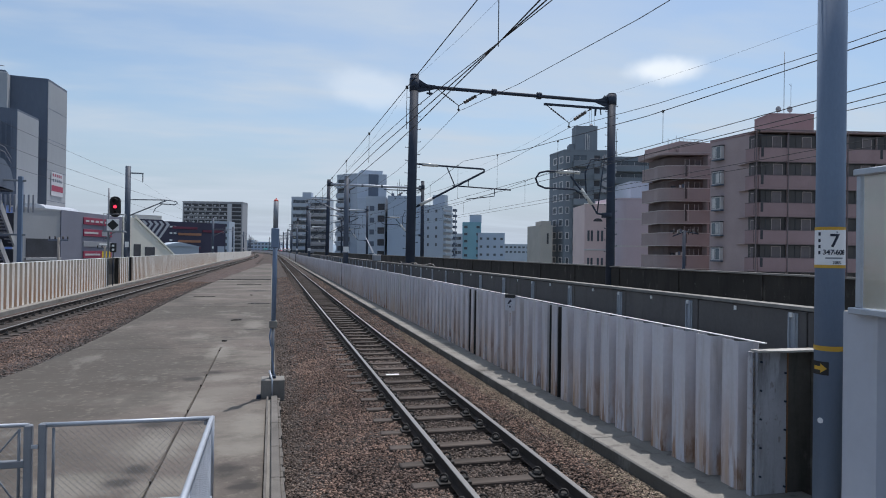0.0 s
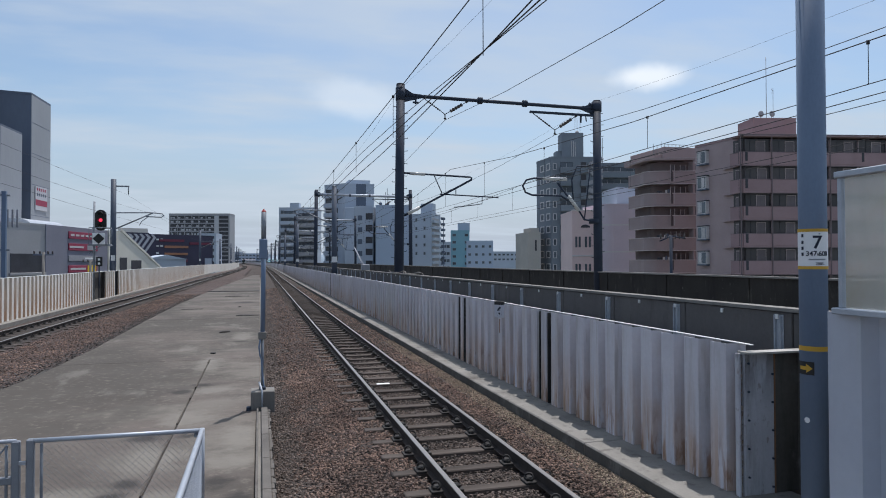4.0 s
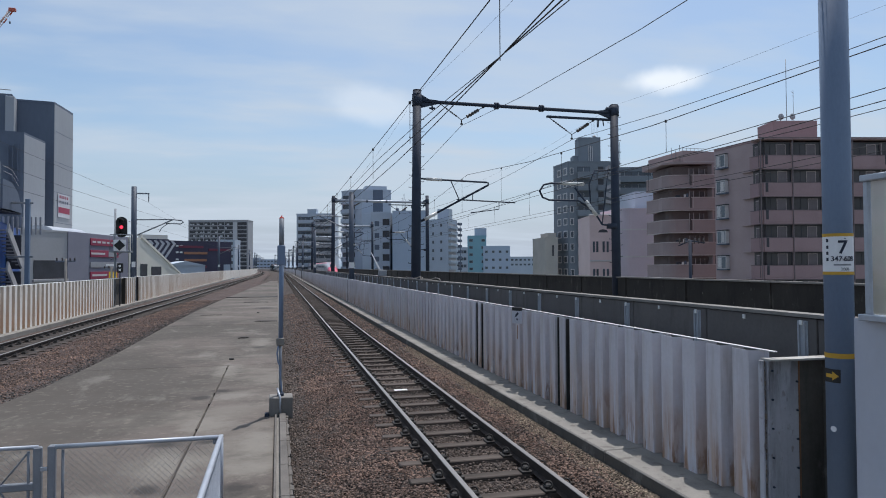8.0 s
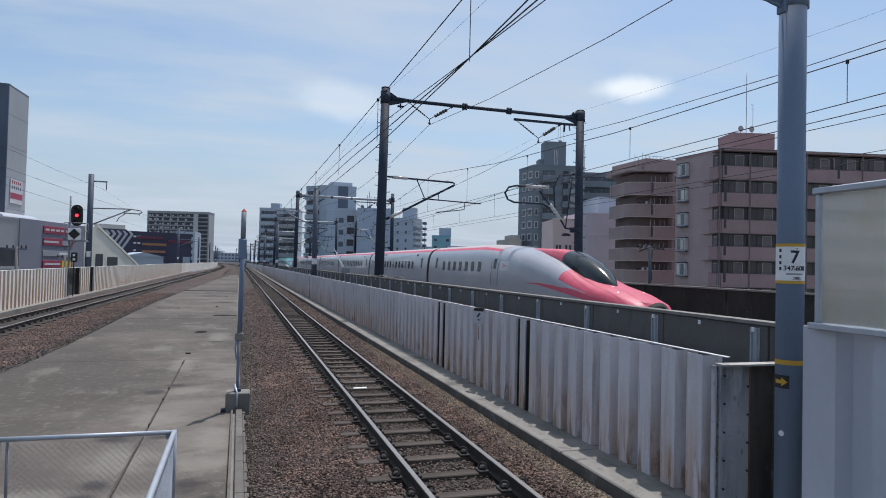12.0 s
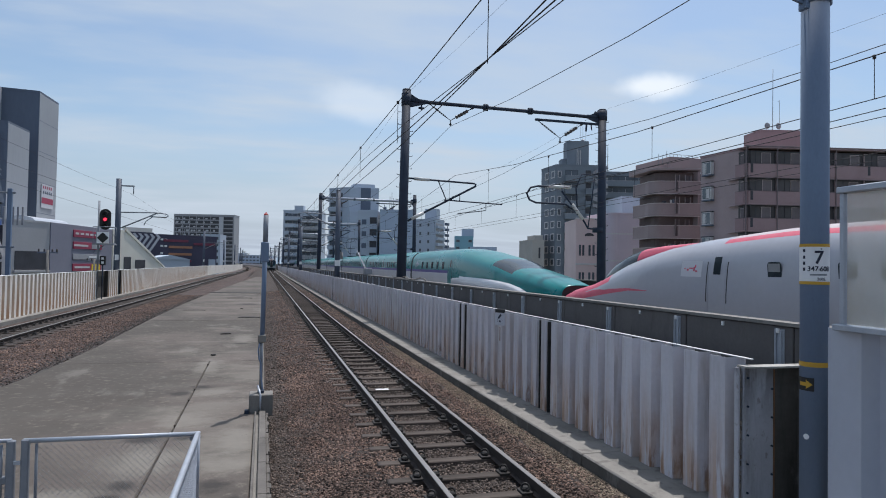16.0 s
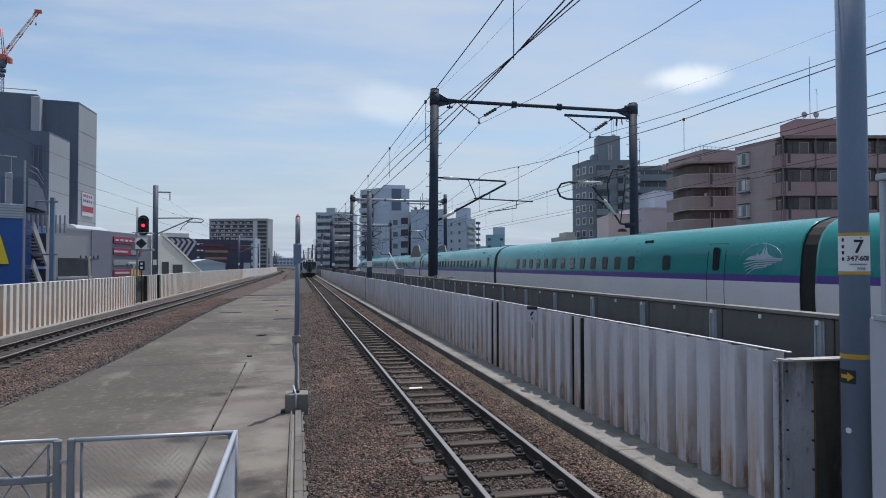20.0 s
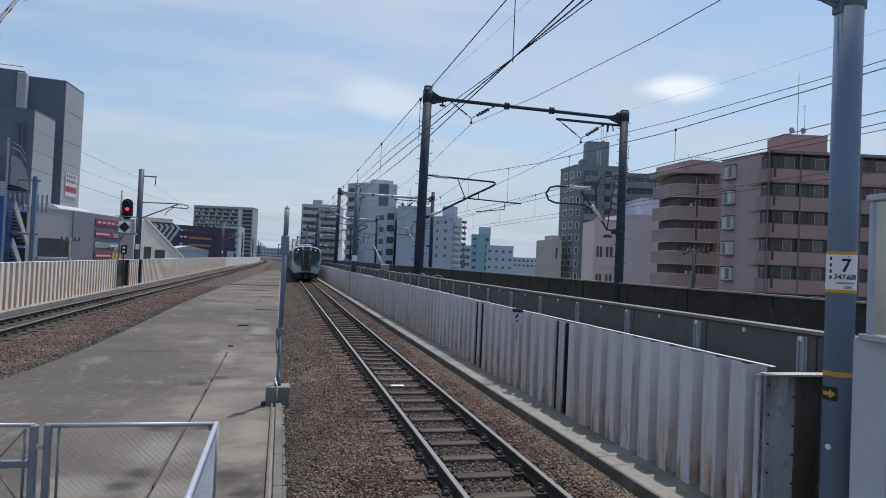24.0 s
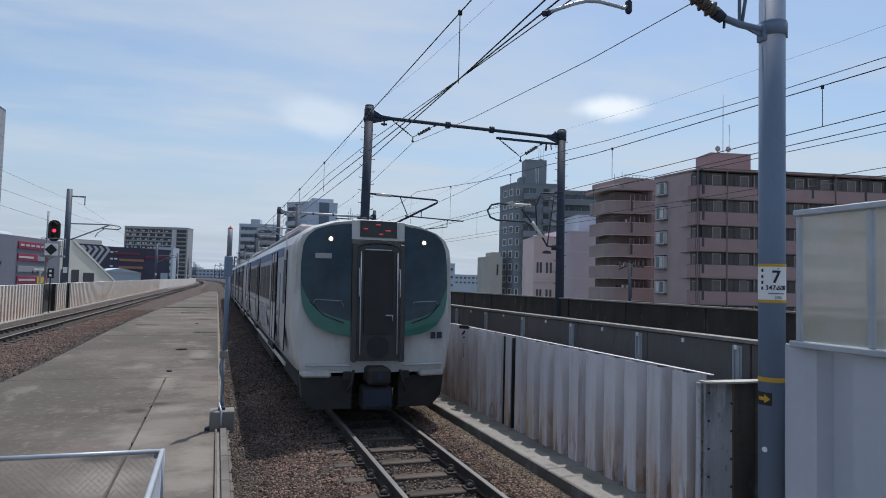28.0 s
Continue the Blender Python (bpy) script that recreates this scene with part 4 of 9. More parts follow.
for xx, z0 in ((4.612, 0.24), (4.905, 0.12)):
    for k in range(5):
        part("bolt", Geo().cyl((xx, 4.74, z0 + 0.29 * k), (xx, 4.724, z0 + 0.29 * k), 0.011, 8), M["mast_dark"], recess)
part("blue_conduit", Geo().cyl((5.10, 3.86, SILL_Z), (5.10, 3.86, 1.40), 0.045, 10), M["mast_slate"], recess)

# near end of the barrier: corrugated base with clear panels above
screen = thing("platform_screen", "white corrugated screen with hazy clear panels in a grey frame", "screen wall", kind="structure")
p = part("corrugated_panel", corrugated(-2.40, 3.62 + 0.17, 4.66, SILL_Z, 2.0, 0.12, 0.62, web=0.06, face=0.28), M["wall_clean"], screen)
part("sill_rail", Geo().cbox(4.46, 4.60, -2.4, 3.56, 2.0, 2.055, 0.008), M["galv"], screen)
part("top_rail", Geo().cbox(4.48, 4.57, -2.4, 3.54, 3.15, 3.205, 0.008), M["galv"], screen)
for yy in (3.50, 2.82, 1.62, 0.42, -0.78, -1.98):
    part("frame_post", Geo().cbox(4.50, 4.55, yy - 0.022, yy + 0.022, 2.055, 3.15, 0.006), M["galv"], screen)
for a, b in ((3.465, 2.855), (2.785, 1.655), (1.585, 0.455), (0.385, -0.745)):
    part("clear_panel", Geo().box(4.525, 4.535, b, a, 2.055, 3.15), M["polycarb"], screen)

# ---- parapets of the fast line ----
parapet = thing("parapet_near", "dark grey concrete parapet with a pale coping and steel brackets", "parapet wall", kind="structure")
PT = 1.905
y = -6.6
k = 0
while y < 140:
    part("parapet_panel", Geo().cbox(5.62, 5.74, y + 0.01, y + 1.96, -0.45, PT - 0.05, 0.01), M["gray_panel"], parapet)
    y += 1.97
g = Geo()
strip(g, [(5.59, PT - 0.04), (5.80, PT - 0.04), (5.80, PT), (5.59, PT)], stations(-6.6, FAR))
part("coping", g, M["concrete"], parapet)
g = Geo()
strip(g, [(5.62, -0.45), (5.74, -0.45), (5.74, PT - 0.052), (5.62, PT - 0.052)], stations(140.5, FAR))
part("parapet_far_run", g, M["gray_panel"], parapet)
BRACKET = Geo()
BRACKET.cbox(5.585, 5.62, -0.055, -0.03, 0.7, PT - 0.09, 0.004).cbox(5.585, 5.62, 0.03, 0.055, 0.7, PT - 0.09, 0.004).cbox(5.608, 5.62, -0.075, 0.075, 0.7, PT - 0.08, 0.003)
BRACKET = BRACKET.mesh("bracket", [M["bracket"]])
TAG = Geo().cbox(5.60, 5.62, -0.022, 0.022, PT - 0.13, PT - 0.075, 0.003).mesh("marker_tag", [M["white"]])
for i in range(40):
    yy = 5.42 + 1.965 * i
    place("bracket", BRACKET, parapet, pose(0, yy, 0))
    place("marker_tag", TAG, parapet, pose(0, yy + 0.98, 0))
    place("marker_tag", TAG, parapet, pose(-0.022, yy, 0.0))

far_parapet = thing("parapet_far", "blackened old concrete parapet beyond the fast tracks", "parapet wall", kind="structure")
y = -6.0
while y < 130:
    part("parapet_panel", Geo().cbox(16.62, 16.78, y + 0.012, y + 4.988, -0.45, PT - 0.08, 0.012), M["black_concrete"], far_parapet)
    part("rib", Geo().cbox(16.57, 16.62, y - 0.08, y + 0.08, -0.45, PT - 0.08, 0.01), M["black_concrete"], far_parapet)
    y += 5.0
g = Geo()
strip(g, [(16.54, PT - 0.08), (16.86, PT - 0.08), (16.86, PT - 0.02), (16.54, PT - 0.02)], stations(-6, FAR))
part("coping", g, M["concrete"], far_parapet)
g = Geo()
strip(g, [(16.62, -0.45), (16.78, -0.45), (16.78, PT - 0.082), (16.62, PT - 0.082)], stations(y, FAR))
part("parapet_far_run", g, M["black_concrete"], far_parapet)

# ---- left barrier ----
left_wall = thing("wall_left", "cream corrugated steel barrier with brown weathering and browner recesses", "barrier wall", kind="structure")
LT = 1.77
part("footing", Geo().cbox(-10.9, -9.95, 0, 150, -0.5, 0.0, 0.02), M["pale_concrete"], left_wall)
y = 10.0
cuts = []
while y < 128:
    b = y + 5.0
    for gap0, gap1 in ((45.0, 48.4), (51.5, 52.7)):
        if y < gap0 < b:
            b = gap0
        elif gap0 <= y < gap1:
            y = gap1
            b = y + (3.1 if gap0 == 45.0 else 5.0)
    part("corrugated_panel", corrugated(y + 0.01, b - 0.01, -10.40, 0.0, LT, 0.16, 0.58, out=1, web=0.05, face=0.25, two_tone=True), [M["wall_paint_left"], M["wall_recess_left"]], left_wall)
    y = b
part("top_flashing", Geo().cbox(-10.42, -10.27, 10, 128, LT, LT + 0.02, 0.004), M["white"], left_wall)
part("dark_recess", Geo().box(-10.62, -10.5, 44.5, 53.5, 0, LT), M["old_concrete"], left_wall)
for yy in (45.05, 48.35, 51.55, 52.65):
    part("recess_jamb", Geo().cbox(-10.6, -10.3, yy - 0.05, yy + 0.05, 0, LT, 0.01), M["old_concrete"], left_wall)
g = Geo()
rings = [[(wall_x(y) - 0.1 + bend(y), y, 0), (wall_x(y) + bend(y), y, 0), (wall_x(y) + bend(y), y, LT), (wall_x(y) - 0.1 + bend(y), y, LT)] for y in stations(128.1, FAR, 8)]
g.loft(rings, 0)
part("wall_far", g, M["wall_paint_left"], left_wall)
# ---- writing ----
def text_geo(body, size, extrude=0.0015, bold=0.0):
    cu = bpy.data.curves.new("text", "FONT")
    cu.body, cu.size, cu.extrude, cu.offset = body, size, extrude, bold
    cu.align_x, cu.align_y = "CENTER", "CENTER"
    ob = bpy.data.objects.new("text", cu)
    scene.collection.objects.link(ob)
    bpy.context.view_layer.update()
    me = bpy.data.meshes.new_from_object(ob)
    bpy.data.objects.remove(ob)
    return me


def lettering(body, size, parent, m, material, name="lettering", bold=0.006):
    me = text_geo(body, size, bold=bold)
    me.materials.clear()
    me.materials.append(material)
    return place(name, me, parent, m)


# ---- low chain-link fence at the end of the platform ----
def mesh_panel(u0, u1, z0, z1, fixed, along_x, pitch=0.062, r=0.0013):
    """Diamond wire netting between two posts."""
    geo = Geo()
    w, h = u1 - u0, z1 - z0
    for sgn in (1, -1):
        k = -int(h / pitch) - 1
        while k * pitch < w + h:
            c = k * pitch
            a, b = max(0.0, c), min(w, c + h)
            if b > a:
                za, zb = (a - c), (b - c)
                if sgn < 0:
                    za, zb = h - za, h - zb
                p0, p1 = (u0 + a, z0 + za), (u0 + b, z0 + zb)
                q0 = (p0[0], fixed, p0[1]) if along_x else (fixed, p0[0], p0[1])
                q1 = (p1[0], fixed, p1[1]) if along_x else (fixed, p1[0], p1[1])
                geo.cyl(q0, q1, r, 4, caps=False)
            k += 1
    return geo


FZ = 0.737
FY = 6.2
FB = -0.062  # bottom rails, just above the apron
FX = -0.774  # line of the side panel
fence = thing("chain_link_fence", "low galvanised fence with wire netting on the apron", "fence", group="platform end fence")
part("top_rail", Geo().cyl((-2.34, FY + 0.03, FZ), (FX, FY, FZ), 0.023, 10), M["galv"], fence)
part("corner_post", Geo().cyl((FX, FY, -0.1), (FX, FY, FZ + 0.02), 0.026, 10), M["galv"], fence)
part("end_post", Geo().cbox(-2.365, -2.295, FY, FY + 0.06, -0.1, FZ + 0.02, 0.012), M["steel"], fence)
part("inner_post", Geo().cyl((-2.235, FY + 0.03, -0.1), (-2.235, FY + 0.03, FZ - 0.03), 0.014, 8), M["steel"], fence)
part("bottom_rail", Geo().cyl((-2.30, FY + 0.03, FB), (FX, FY, FB), 0.019, 8), M["galv"], fence)
part("wire_netting", mesh_panel(-2.25, FX - 0.02, FB, FZ - 0.02, FY + 0.015, True), M["steel"], fence)
part("side_rail", Geo().cyl((FX, FY, FZ), (FX, 1.9, FZ), 0.026, 10), M["galv"], fence)
part("side_bottom_rail", Geo().cyl((FX, FY, FB), (FX, 1.9, FB), 0.019, 8), M["galv"], fence)
part("side_netting", mesh_panel(1.9, FY - 0.02, FB, FZ - 0.02, FX, False, 0.05, 0.002), M["galv"], fence)
for yy in (4.1, 2.0):
    part("side_post", Geo().cyl((FX, yy, -0.1), (FX, yy, FZ), 0.024, 8), M["galv"], fence)
part("rail_clamp", Geo().cbox(FX - 0.075, FX - 0.022, FY - 0.015, FY + 0.02, FZ - 0.065, FZ - 0.02, 0.006), M["steel"], fence)
part("post_foot", Geo().cbox(-2.40, -2.24, FY - 0.06, FY + 0.11, -0.1, -0.085, 0.004), M["galv"], fence)

gate = thing("fence_gate", "galvanised gate leaf with crossed braces beside the fence", "gate", group="platform end fence")
part("top_rail", Geo().cyl((-4.3, FY + 0.07, FZ + 0.012), (-2.45, FY + 0.03, FZ + 0.008), 0.02, 10), M["galv"], gate)
part("hinge_post", Geo().cbox(-2.49, -2.415, FY, FY + 0.06, -0.08, FZ + 0.012, 0.012), M["steel"], gate)
part("inner_post", Geo().cyl((-2.535, FY + 0.035, FB), (-2.535, FY + 0.035, FZ - 0.03), 0.014, 8), M["steel"], gate)
part("middle_rail", Geo().cbox(-4.3, -2.48, FY + 0.015, FY + 0.075, 0.335, 0.405, 0.008), M["steel"], gate)
part("bottom_rail", Geo().cyl((-4.3, FY + 0.06, FB), (-2.48, FY + 0.035, FB), 0.019, 8), M["steel"], gate)
for za, zb in ((FZ - 0.05, 0.40), (FB + 0.03, 0.33)):
    part("brace", Geo().cyl((-2.545, FY + 0.04, za), (-2.775, FY + 0.045, zb), 0.009, 6), M["steel"], gate)
    part("brace", Geo().cyl((-3.09, FY + 0.05, za), (-2.855, FY + 0.045, zb), 0.009, 6), M["steel"], gate)
part("far_post", Geo().cyl((-4.3, FY + 0.07, -0.08), (-4.3, FY + 0.07, FZ), 0.024, 8), M["steel"], gate)
part("wire_netting", mesh_panel(-4.3, -2.5, FB, FZ - 0.02, FY + 0.05, True), M["steel"], gate)
part("latch", Geo().cbox(-2.42, -2.36, FY - 0.012, FY, 0.52, 0.56, 0.004), M["galv"], gate)

# ---- radio post on its block ----
post = thing("radio_post", "slim grey post with a small box and a red-capped cylinder", "antenna post", at=pose(-0.165, 11.2, -0.1))
part("foundation_block", Geo().cbox(-0.19, 0.21, -0.30, 0.10, -0.06, 0.31, 0.012), M["concrete"], post, "weathered concrete foundation block")
part("lower_pole", Geo().cyl((0, 0, 0.3), (0.0, 0, 1.3), 0.028, 10), M["steel"], post)
part("upper_pole", Geo().cyl((0.005, 0, 1.2), (0.02, 0, 3.0), 0.042, 12), M["pole_blue"], post)
part("cylinder", Geo().cyl((0.02, 0, 2.92), (0.022, 0, 3.43), 0.044, 16).cyl((0.02, 0, 2.88), (0.02, 0, 2.92), 0.03, 12, r2=0.044), M["steel"], post, "pale grey cylinder")
part("cap", Geo().cyl((0.022, 0, 3.43), (0.022, 0, 3.46), 0.045, 14, r2=0.03).cyl((0.022, 0, 3.46), (0.022, 0, 3.485), 0.012, 8), M["red_cap"], post, "red cap")
part("junction_box", Geo().cbox(-0.055, 0.085, -0.08, 0.05, 2.60, 2.95, 0.012), M["pole_blue"], post, "grey junction box")
part("clamp_box", Geo().cbox(-0.07, 0.07, -0.07, 0.05, 1.18, 1.31, 0.01), M["pale_concrete"], post, "small pale clamp box")
part("cable_loop", Geo().tube([(-0.03, -0.05, 1.2), (-0.055, -0.06, 1.05), (-0.04, -0.06, 0.9), (-0.01, -0.05, 0.82), (0.0, -0.04, 0.6), (0.02, -0.05, 0.45), (0.03, -0.12, 0.33)], 0.014, 6), M["pole_blue"], post)
part("base_conduit", Geo().tube([(-0.05, -0.1, 0.44), (-0.02, -0.2, 0.36), (0.0, -0.3, 0.31), (0.0, -0.32, 0.05)], 0.018, 6), M["galv"], post)
part("saddle", Geo().cbox(-0.05, 0.06, -0.16, -0.02, 0.31, 0.36, 0.008), M["mast_dark"], post)
part("cable_foot", Geo().cbox(-0.26, -0.19, -0.33, -0.22, -0.01, 0.06, 0.01), M["mast_dark"], post)

# ---- numbered mast beside the barrier ----
mast7 = thing("numbered_mast", "blue-grey tubular mast with yellow bands and a number plate", "catenary mast", group="commuter line masts", at=pose(4.735, 4.02, SILL_Z))
MR = 0.12           # radius of the mast
part("pole", Geo().cyl((0, 0, 0), (0, 0, 6.3), MR, 40), M["pole_blue"], mast7)
part("base_flange", Geo().cyl((0, 0, 0.0), (0, 0, 0.03), 0.15, 24), M["steel"], mast7)
part("top_cap", Geo().cyl((0, 0, 6.3), (0, 0, 6.36), 0.128, 24, r2=0.08), M["pole_blue"], mast7)


def band(z0, z1, r, mats, parent, name, a0=0.0, a1=360.0, label=""):
    geo = Geo()
    n = max(2, int(abs(a1 - a0) / 8))
    rings = []
    for z in (z0, z1):
        rings.append([(r * math.cos(radians(a0 + (a1 - a0) * i / n)), r * math.sin(radians(a0 + (a1 - a0) * i / n)), z) for i in range(n + 1)])
    geo.loft(rings, 0, False, False, smooth=True)
    return part(name, geo, mats, parent, label)


band(MAST_Z["plate0"], MAST_Z["plate1"], MR + 0.0035, M["sign_white"], mast7, "number_plate", 140, 335, "white number plate")
for nm in ("ya", "yb"):
    band(MAST_Z[nm] - 0.014, MAST_Z[nm] + 0.014, MR + 0.005, M["yellow"], mast7, "yellow_band", 140, 335)
band(MAST_Z["yc"] - 0.022, MAST_Z["yc"] + 0.022, MR + 0.003, M["yellow"], mast7, "yellow_band", 90, 450)
band(MAST_Z["arrow"] - 0.06, MAST_Z["arrow"] + 0.06, MR + 0.003, M["black"], mast7, "arrow_plate", 146, 226, "black plate")


def wrapped(geo_me, z, ang, r, parent, material, name):
    """Bends flat lettering round the pole."""
    geo_me.materials.clear()
    geo_me.materials.append(material)
    bm = bmesh.new()
    bm.from_mesh(geo_me)
    for k in range(-12, 13):
        bmesh.ops.bisect_plane(bm, geom=bm.verts[:] + bm.edges[:] + bm.faces[:], plane_co=(k * 0.008, 0, 0), plane_no=(1, 0, 0))
    bm.to_mesh(geo_me)
    bm.free()
    for v in geo_me.vertices:
        a = radians(ang) + v.co.x / r
        rr = r + v.co.z
        v.co = (rr * math.cos(a), rr * math.sin(a), z + v.co.y)
    return place(name, geo_me, parent)


FACE = math.degrees(math.atan2(-5.1, -5.0))  # towards the platform
wrapped(text_geo("7", 0.165, bold=0.003), MAST_Z["seven"], FACE + 17, MR + 0.0048, mast7, M["ink"], "figure")
wrapped(text_geo("347", 0.062, bold=0.0012), MAST_Z["km"], FACE - 6, MR + 0.0048, mast7, M["ink"], "figure")
wrapped(text_geo("k", 0.036), MAST_Z["km"] - 0.006, FACE + 19, MR + 0.0048, mast7, M["ink"], "figure")
wrapped(text_geo("608", 0.062, bold=0.0012), MAST_Z["km"], FACE + 42, MR + 0.0048, mast7, M["ink"], "figure")
wrapped(text_geo("2005.", 0.036), MAST_Z["km"] - 0.092, FACE + 28, MR + 0.0048, mast7, M["ink"], "figure")


def bar(parent, z, a, w, h, material, r=MR + 0.0048):
    geo = Geo()
    k = 5
    rings = [[(r * math.cos(radians(a) + (i / k - 0.5) * w / r), r * math.sin(radians(a) + (i / k - 0.5) * w / r), z + s * h / 2) for i in range(k + 1)] for s in (-1, 1)]
    geo.loft(rings, 0, False, False)
    return part("writing_bar", geo, material, parent)


for dz in (0.16, 0.10, 0.045, -0.01):
    bar(mast7, MAST_Z["plate0"] + 0.2 + dz - 0.08, FACE - 42, 0.024, 0.03, M["ink"])
bar(mast7, MAST_Z["km"] - 0.052, FACE + 18, 0.15, 0.014, M["steel"])
bar(mast7, MAST_Z["plate1"] - 0.025, FACE + 26, 0.014, 0.012, M["steel"])
# arrow, bent round the pole
geo = Geo()
for x0, x1, h0, h1 in [(-0.06 + 0.0175 * k, -0.0425 + 0.0175 * k, 0.017, 0.017) for k in range(4)] + [(0.01 + 0.014 * k, 0.024 + 0.014 * k, 0.042 - 0.0105 * k, 0.0315 - 0.0105 * k) for k in range(4)]:
    q = []
    for x, h in ((x0, -h0), (x1, -h1), (x1, h1), (x0, h0)):
        a = radians(FACE - 36) + x / (MR + 0.005)
        q.append(((MR + 0.0055) * math.cos(a), (MR + 0.0055) * math.sin(a), MAST_Z["arrow"] + h))
    geo.quad(*q)
part("arrow", geo, M["yellow"], mast7)
for z, a in ((MAST_Z["dot"], FACE - 30),):
    c = Vector((MR * math.cos(radians(a)), MR * math.sin(radians(a)), z))
    d = Vector((math.cos(radians(a)), math.sin(radians(a)), 0))
    part("dot", Geo().cyl(c, c + d * 0.004, 0.026, 14), M["sign_white"], mast7)
# arm over the track, seen at the top of the mast
part("arm", Geo().tube([(0, 0, 4.99), (-0.19, 0, 4.985), (-0.40, 0, 4.995), (-0.60, 0, 5.03), (-0.68, 0, 5.06)], 0.034, 10), M["pole_blue"], mast7)
part("arm_gusset", Geo().loft([[(-0.10, y, 4.90), (-0.30, y, 4.955), (-0.30, y, 4.985), (-0.10, y, 4.99)] for y in (-0.012, 0.012)], 0), M["pole_blue"], mast7)
part("arm_joint", Geo().cyl((-0.60, 0, 5.02), (-0.69, 0, 5.065), 0.05, 12, r2=0.06).cyl((-0.585, 0, 4.93), (-0.575, 0, 5.02), 0.014, 6), M["mast_dark"], mast7)
part("outer_arm", Geo().tube([(-1.27, 0, 5.36), (-1.8, 0, 5.62), (-2.36, 0, 5.86)], 0.03, 8), M["pole_blue"], mast7)
part("arm_clamp", Geo().cyl((0, 0, 4.92), (0, 0, 5.06), MR + 0.014, 32).cbox(MR, MR + 0.045, -0.04, 0.04, 4.93, 5.09, 0.008).cbox(-MR - 0.03, -MR + 0.02, -0.05, 0.05, 4.86, 5.02, 0.008), M["pole_blue"], mast7)
for k in range(15):
    u = k / 14
    x, z = -0.70 - 0.56 * u, 5.07 + 0.28 * u
    part("insulator_shed", Geo().cyl((x, 0, z), (x - 0.040, 0, z + 0.020), 0.082 if k % 2 else 0.058, 14, r2=0.045), M["insulator_dark"], mast7)
part("upper_tie", Geo().tube([(0, 0, 6.1), (-2.36, 0, 5.92)], 0.018, 6), M["pole_blue"], mast7)
part("brace", Geo().tube([(-0.40, 0, 5.01), (-0.40, 0, 6.0)], 0.018, 6), M["pole_blue"], mast7)
part("brace", Geo().tube([(-0.37, 0, 5.01), (-0.20, 0, 6.0)], 0.018, 6), M["pole_blue"], mast7)
part("steady_arm", Geo().tube([(-1.60, 0, 5.50), (-1.62, 0, 5.25), (-1.645, 0, 4.99), (-1.69, 0, 4.945), (-1.80, 0, 4.955), (-1.95, 0, 4.965), (-2.08, 0, 4.95), (-2.20, 0, 4.905), (-2.33, 0, 4.845), (-2.474, 0, 4.775)], 0.017, 8), M["galv"], mast7)
part("steady_joint", Geo().cbox(-1.675, -1.615, -0.03, 0.03, 4.90, 5.03, 0.02), M["mast_dark"], mast7)
part("wire_grip", Geo().cyl((-2.44, 0, 4.79), (-2.50, 0, 4.765), 0.026, 8), M["mast_dark"], mast7)

# ---- number on the barrier ----
num = thing("wall_number", "black number on a small plate hung on the barrier", "number plate", at=pose(4.425, 11.56, 1.455, 90, 0, -62))
part("plate", Geo().cbox(-0.13, 0.13, -0.14, 0.13, -0.012, 0.0, 0.003), M["wall_clean"], num)
lettering("6", 0.27, num, pose(0, -0.03, 0.003), M["ink"], "figure", 0.009)
part("clip", Geo().cbox(-0.12, 0.12, 0.115, 0.185, -0.03, 0.02, 0.004), M["black"], num)
part("rust_streak", Geo().cbox(-0.012, 0.006, -0.45, -0.175, -0.012, -0.008, 0.001), M["rust"], num, "rust run below the plate")

# ---- signal beside the left track ----
sig = thing("railway_signal", "black railway signal showing red on a grey post", "signal", at=pose(-10.45, 46.0, 0))
part("post", Geo().cyl((0, 0, 0), (0, 0, 6.3), 0.06, 12), M["steel"], sig)
g = Geo()
sec = [(0.34 * math.cos(a), 0.34 * math.sin(a) + (0.33 if math.sin(a) > 0 else -0.33)) for a in [2 * math.pi * i / 24 for i in range(24)]]
g.loft([[(0.78 + x, yy, 5.10 + z) for x, z in sec] for yy in (-0.16, -0.05)], 0, True, True)
SIG_SHIFT = Matrix.Translation((-0.38, 0, 0))
head = part("head", g, M["black"], sig, "oval black backboard", m=SIG_SHIFT)
for z in (4.70, 5.10, 5.50):
    part("hood", Geo().cyl((0.78, -0.16, z), (0.78, -0.34, z - 0.02), 0.15, 14, caps=False), M["black"], head)
part("lamp", Geo().cyl((0.78, -0.17, 5.10), (0.78, -0.20, 5.10), 0.105, 16), M["red_lamp"], head, "lit red lamp")
part("cage", Geo().tube([(0.2, -0.6, 3.55), (1.35, -0.6, 3.55), (1.35, 0.3, 3.55), (0.2, 0.3, 3.55), (0.2, -0.6, 3.55)], 0.025, 6)
     .tube([(0.2, -0.6, 4.6), (1.35, -0.6, 4.6), (1.35, 0.3, 4.6), (0.2, 0.3, 4.6)], 0.025, 6)
     .tube([(0.2, -0.6, 3.55), (0.2, -0.6, 4.6)], 0.02, 6).tube([(1.35, -0.6, 3.55), (1.35, -0.6, 4.6)], 0.02, 6)
     .tube([(1.35, 0.3, 3.55), (1.35, 0.3, 4.6)], 0.02, 6).tube([(0.2, 0.3, 3.55), (0.2, 0.3, 4.6)], 0.02, 6)
     .tube([(0.2, -0.6, 4.1), (1.35, -0.6, 4.1), (1.35, 0.3, 4.1)], 0.018, 6), M["steel"], sig, m=SIG_SHIFT)
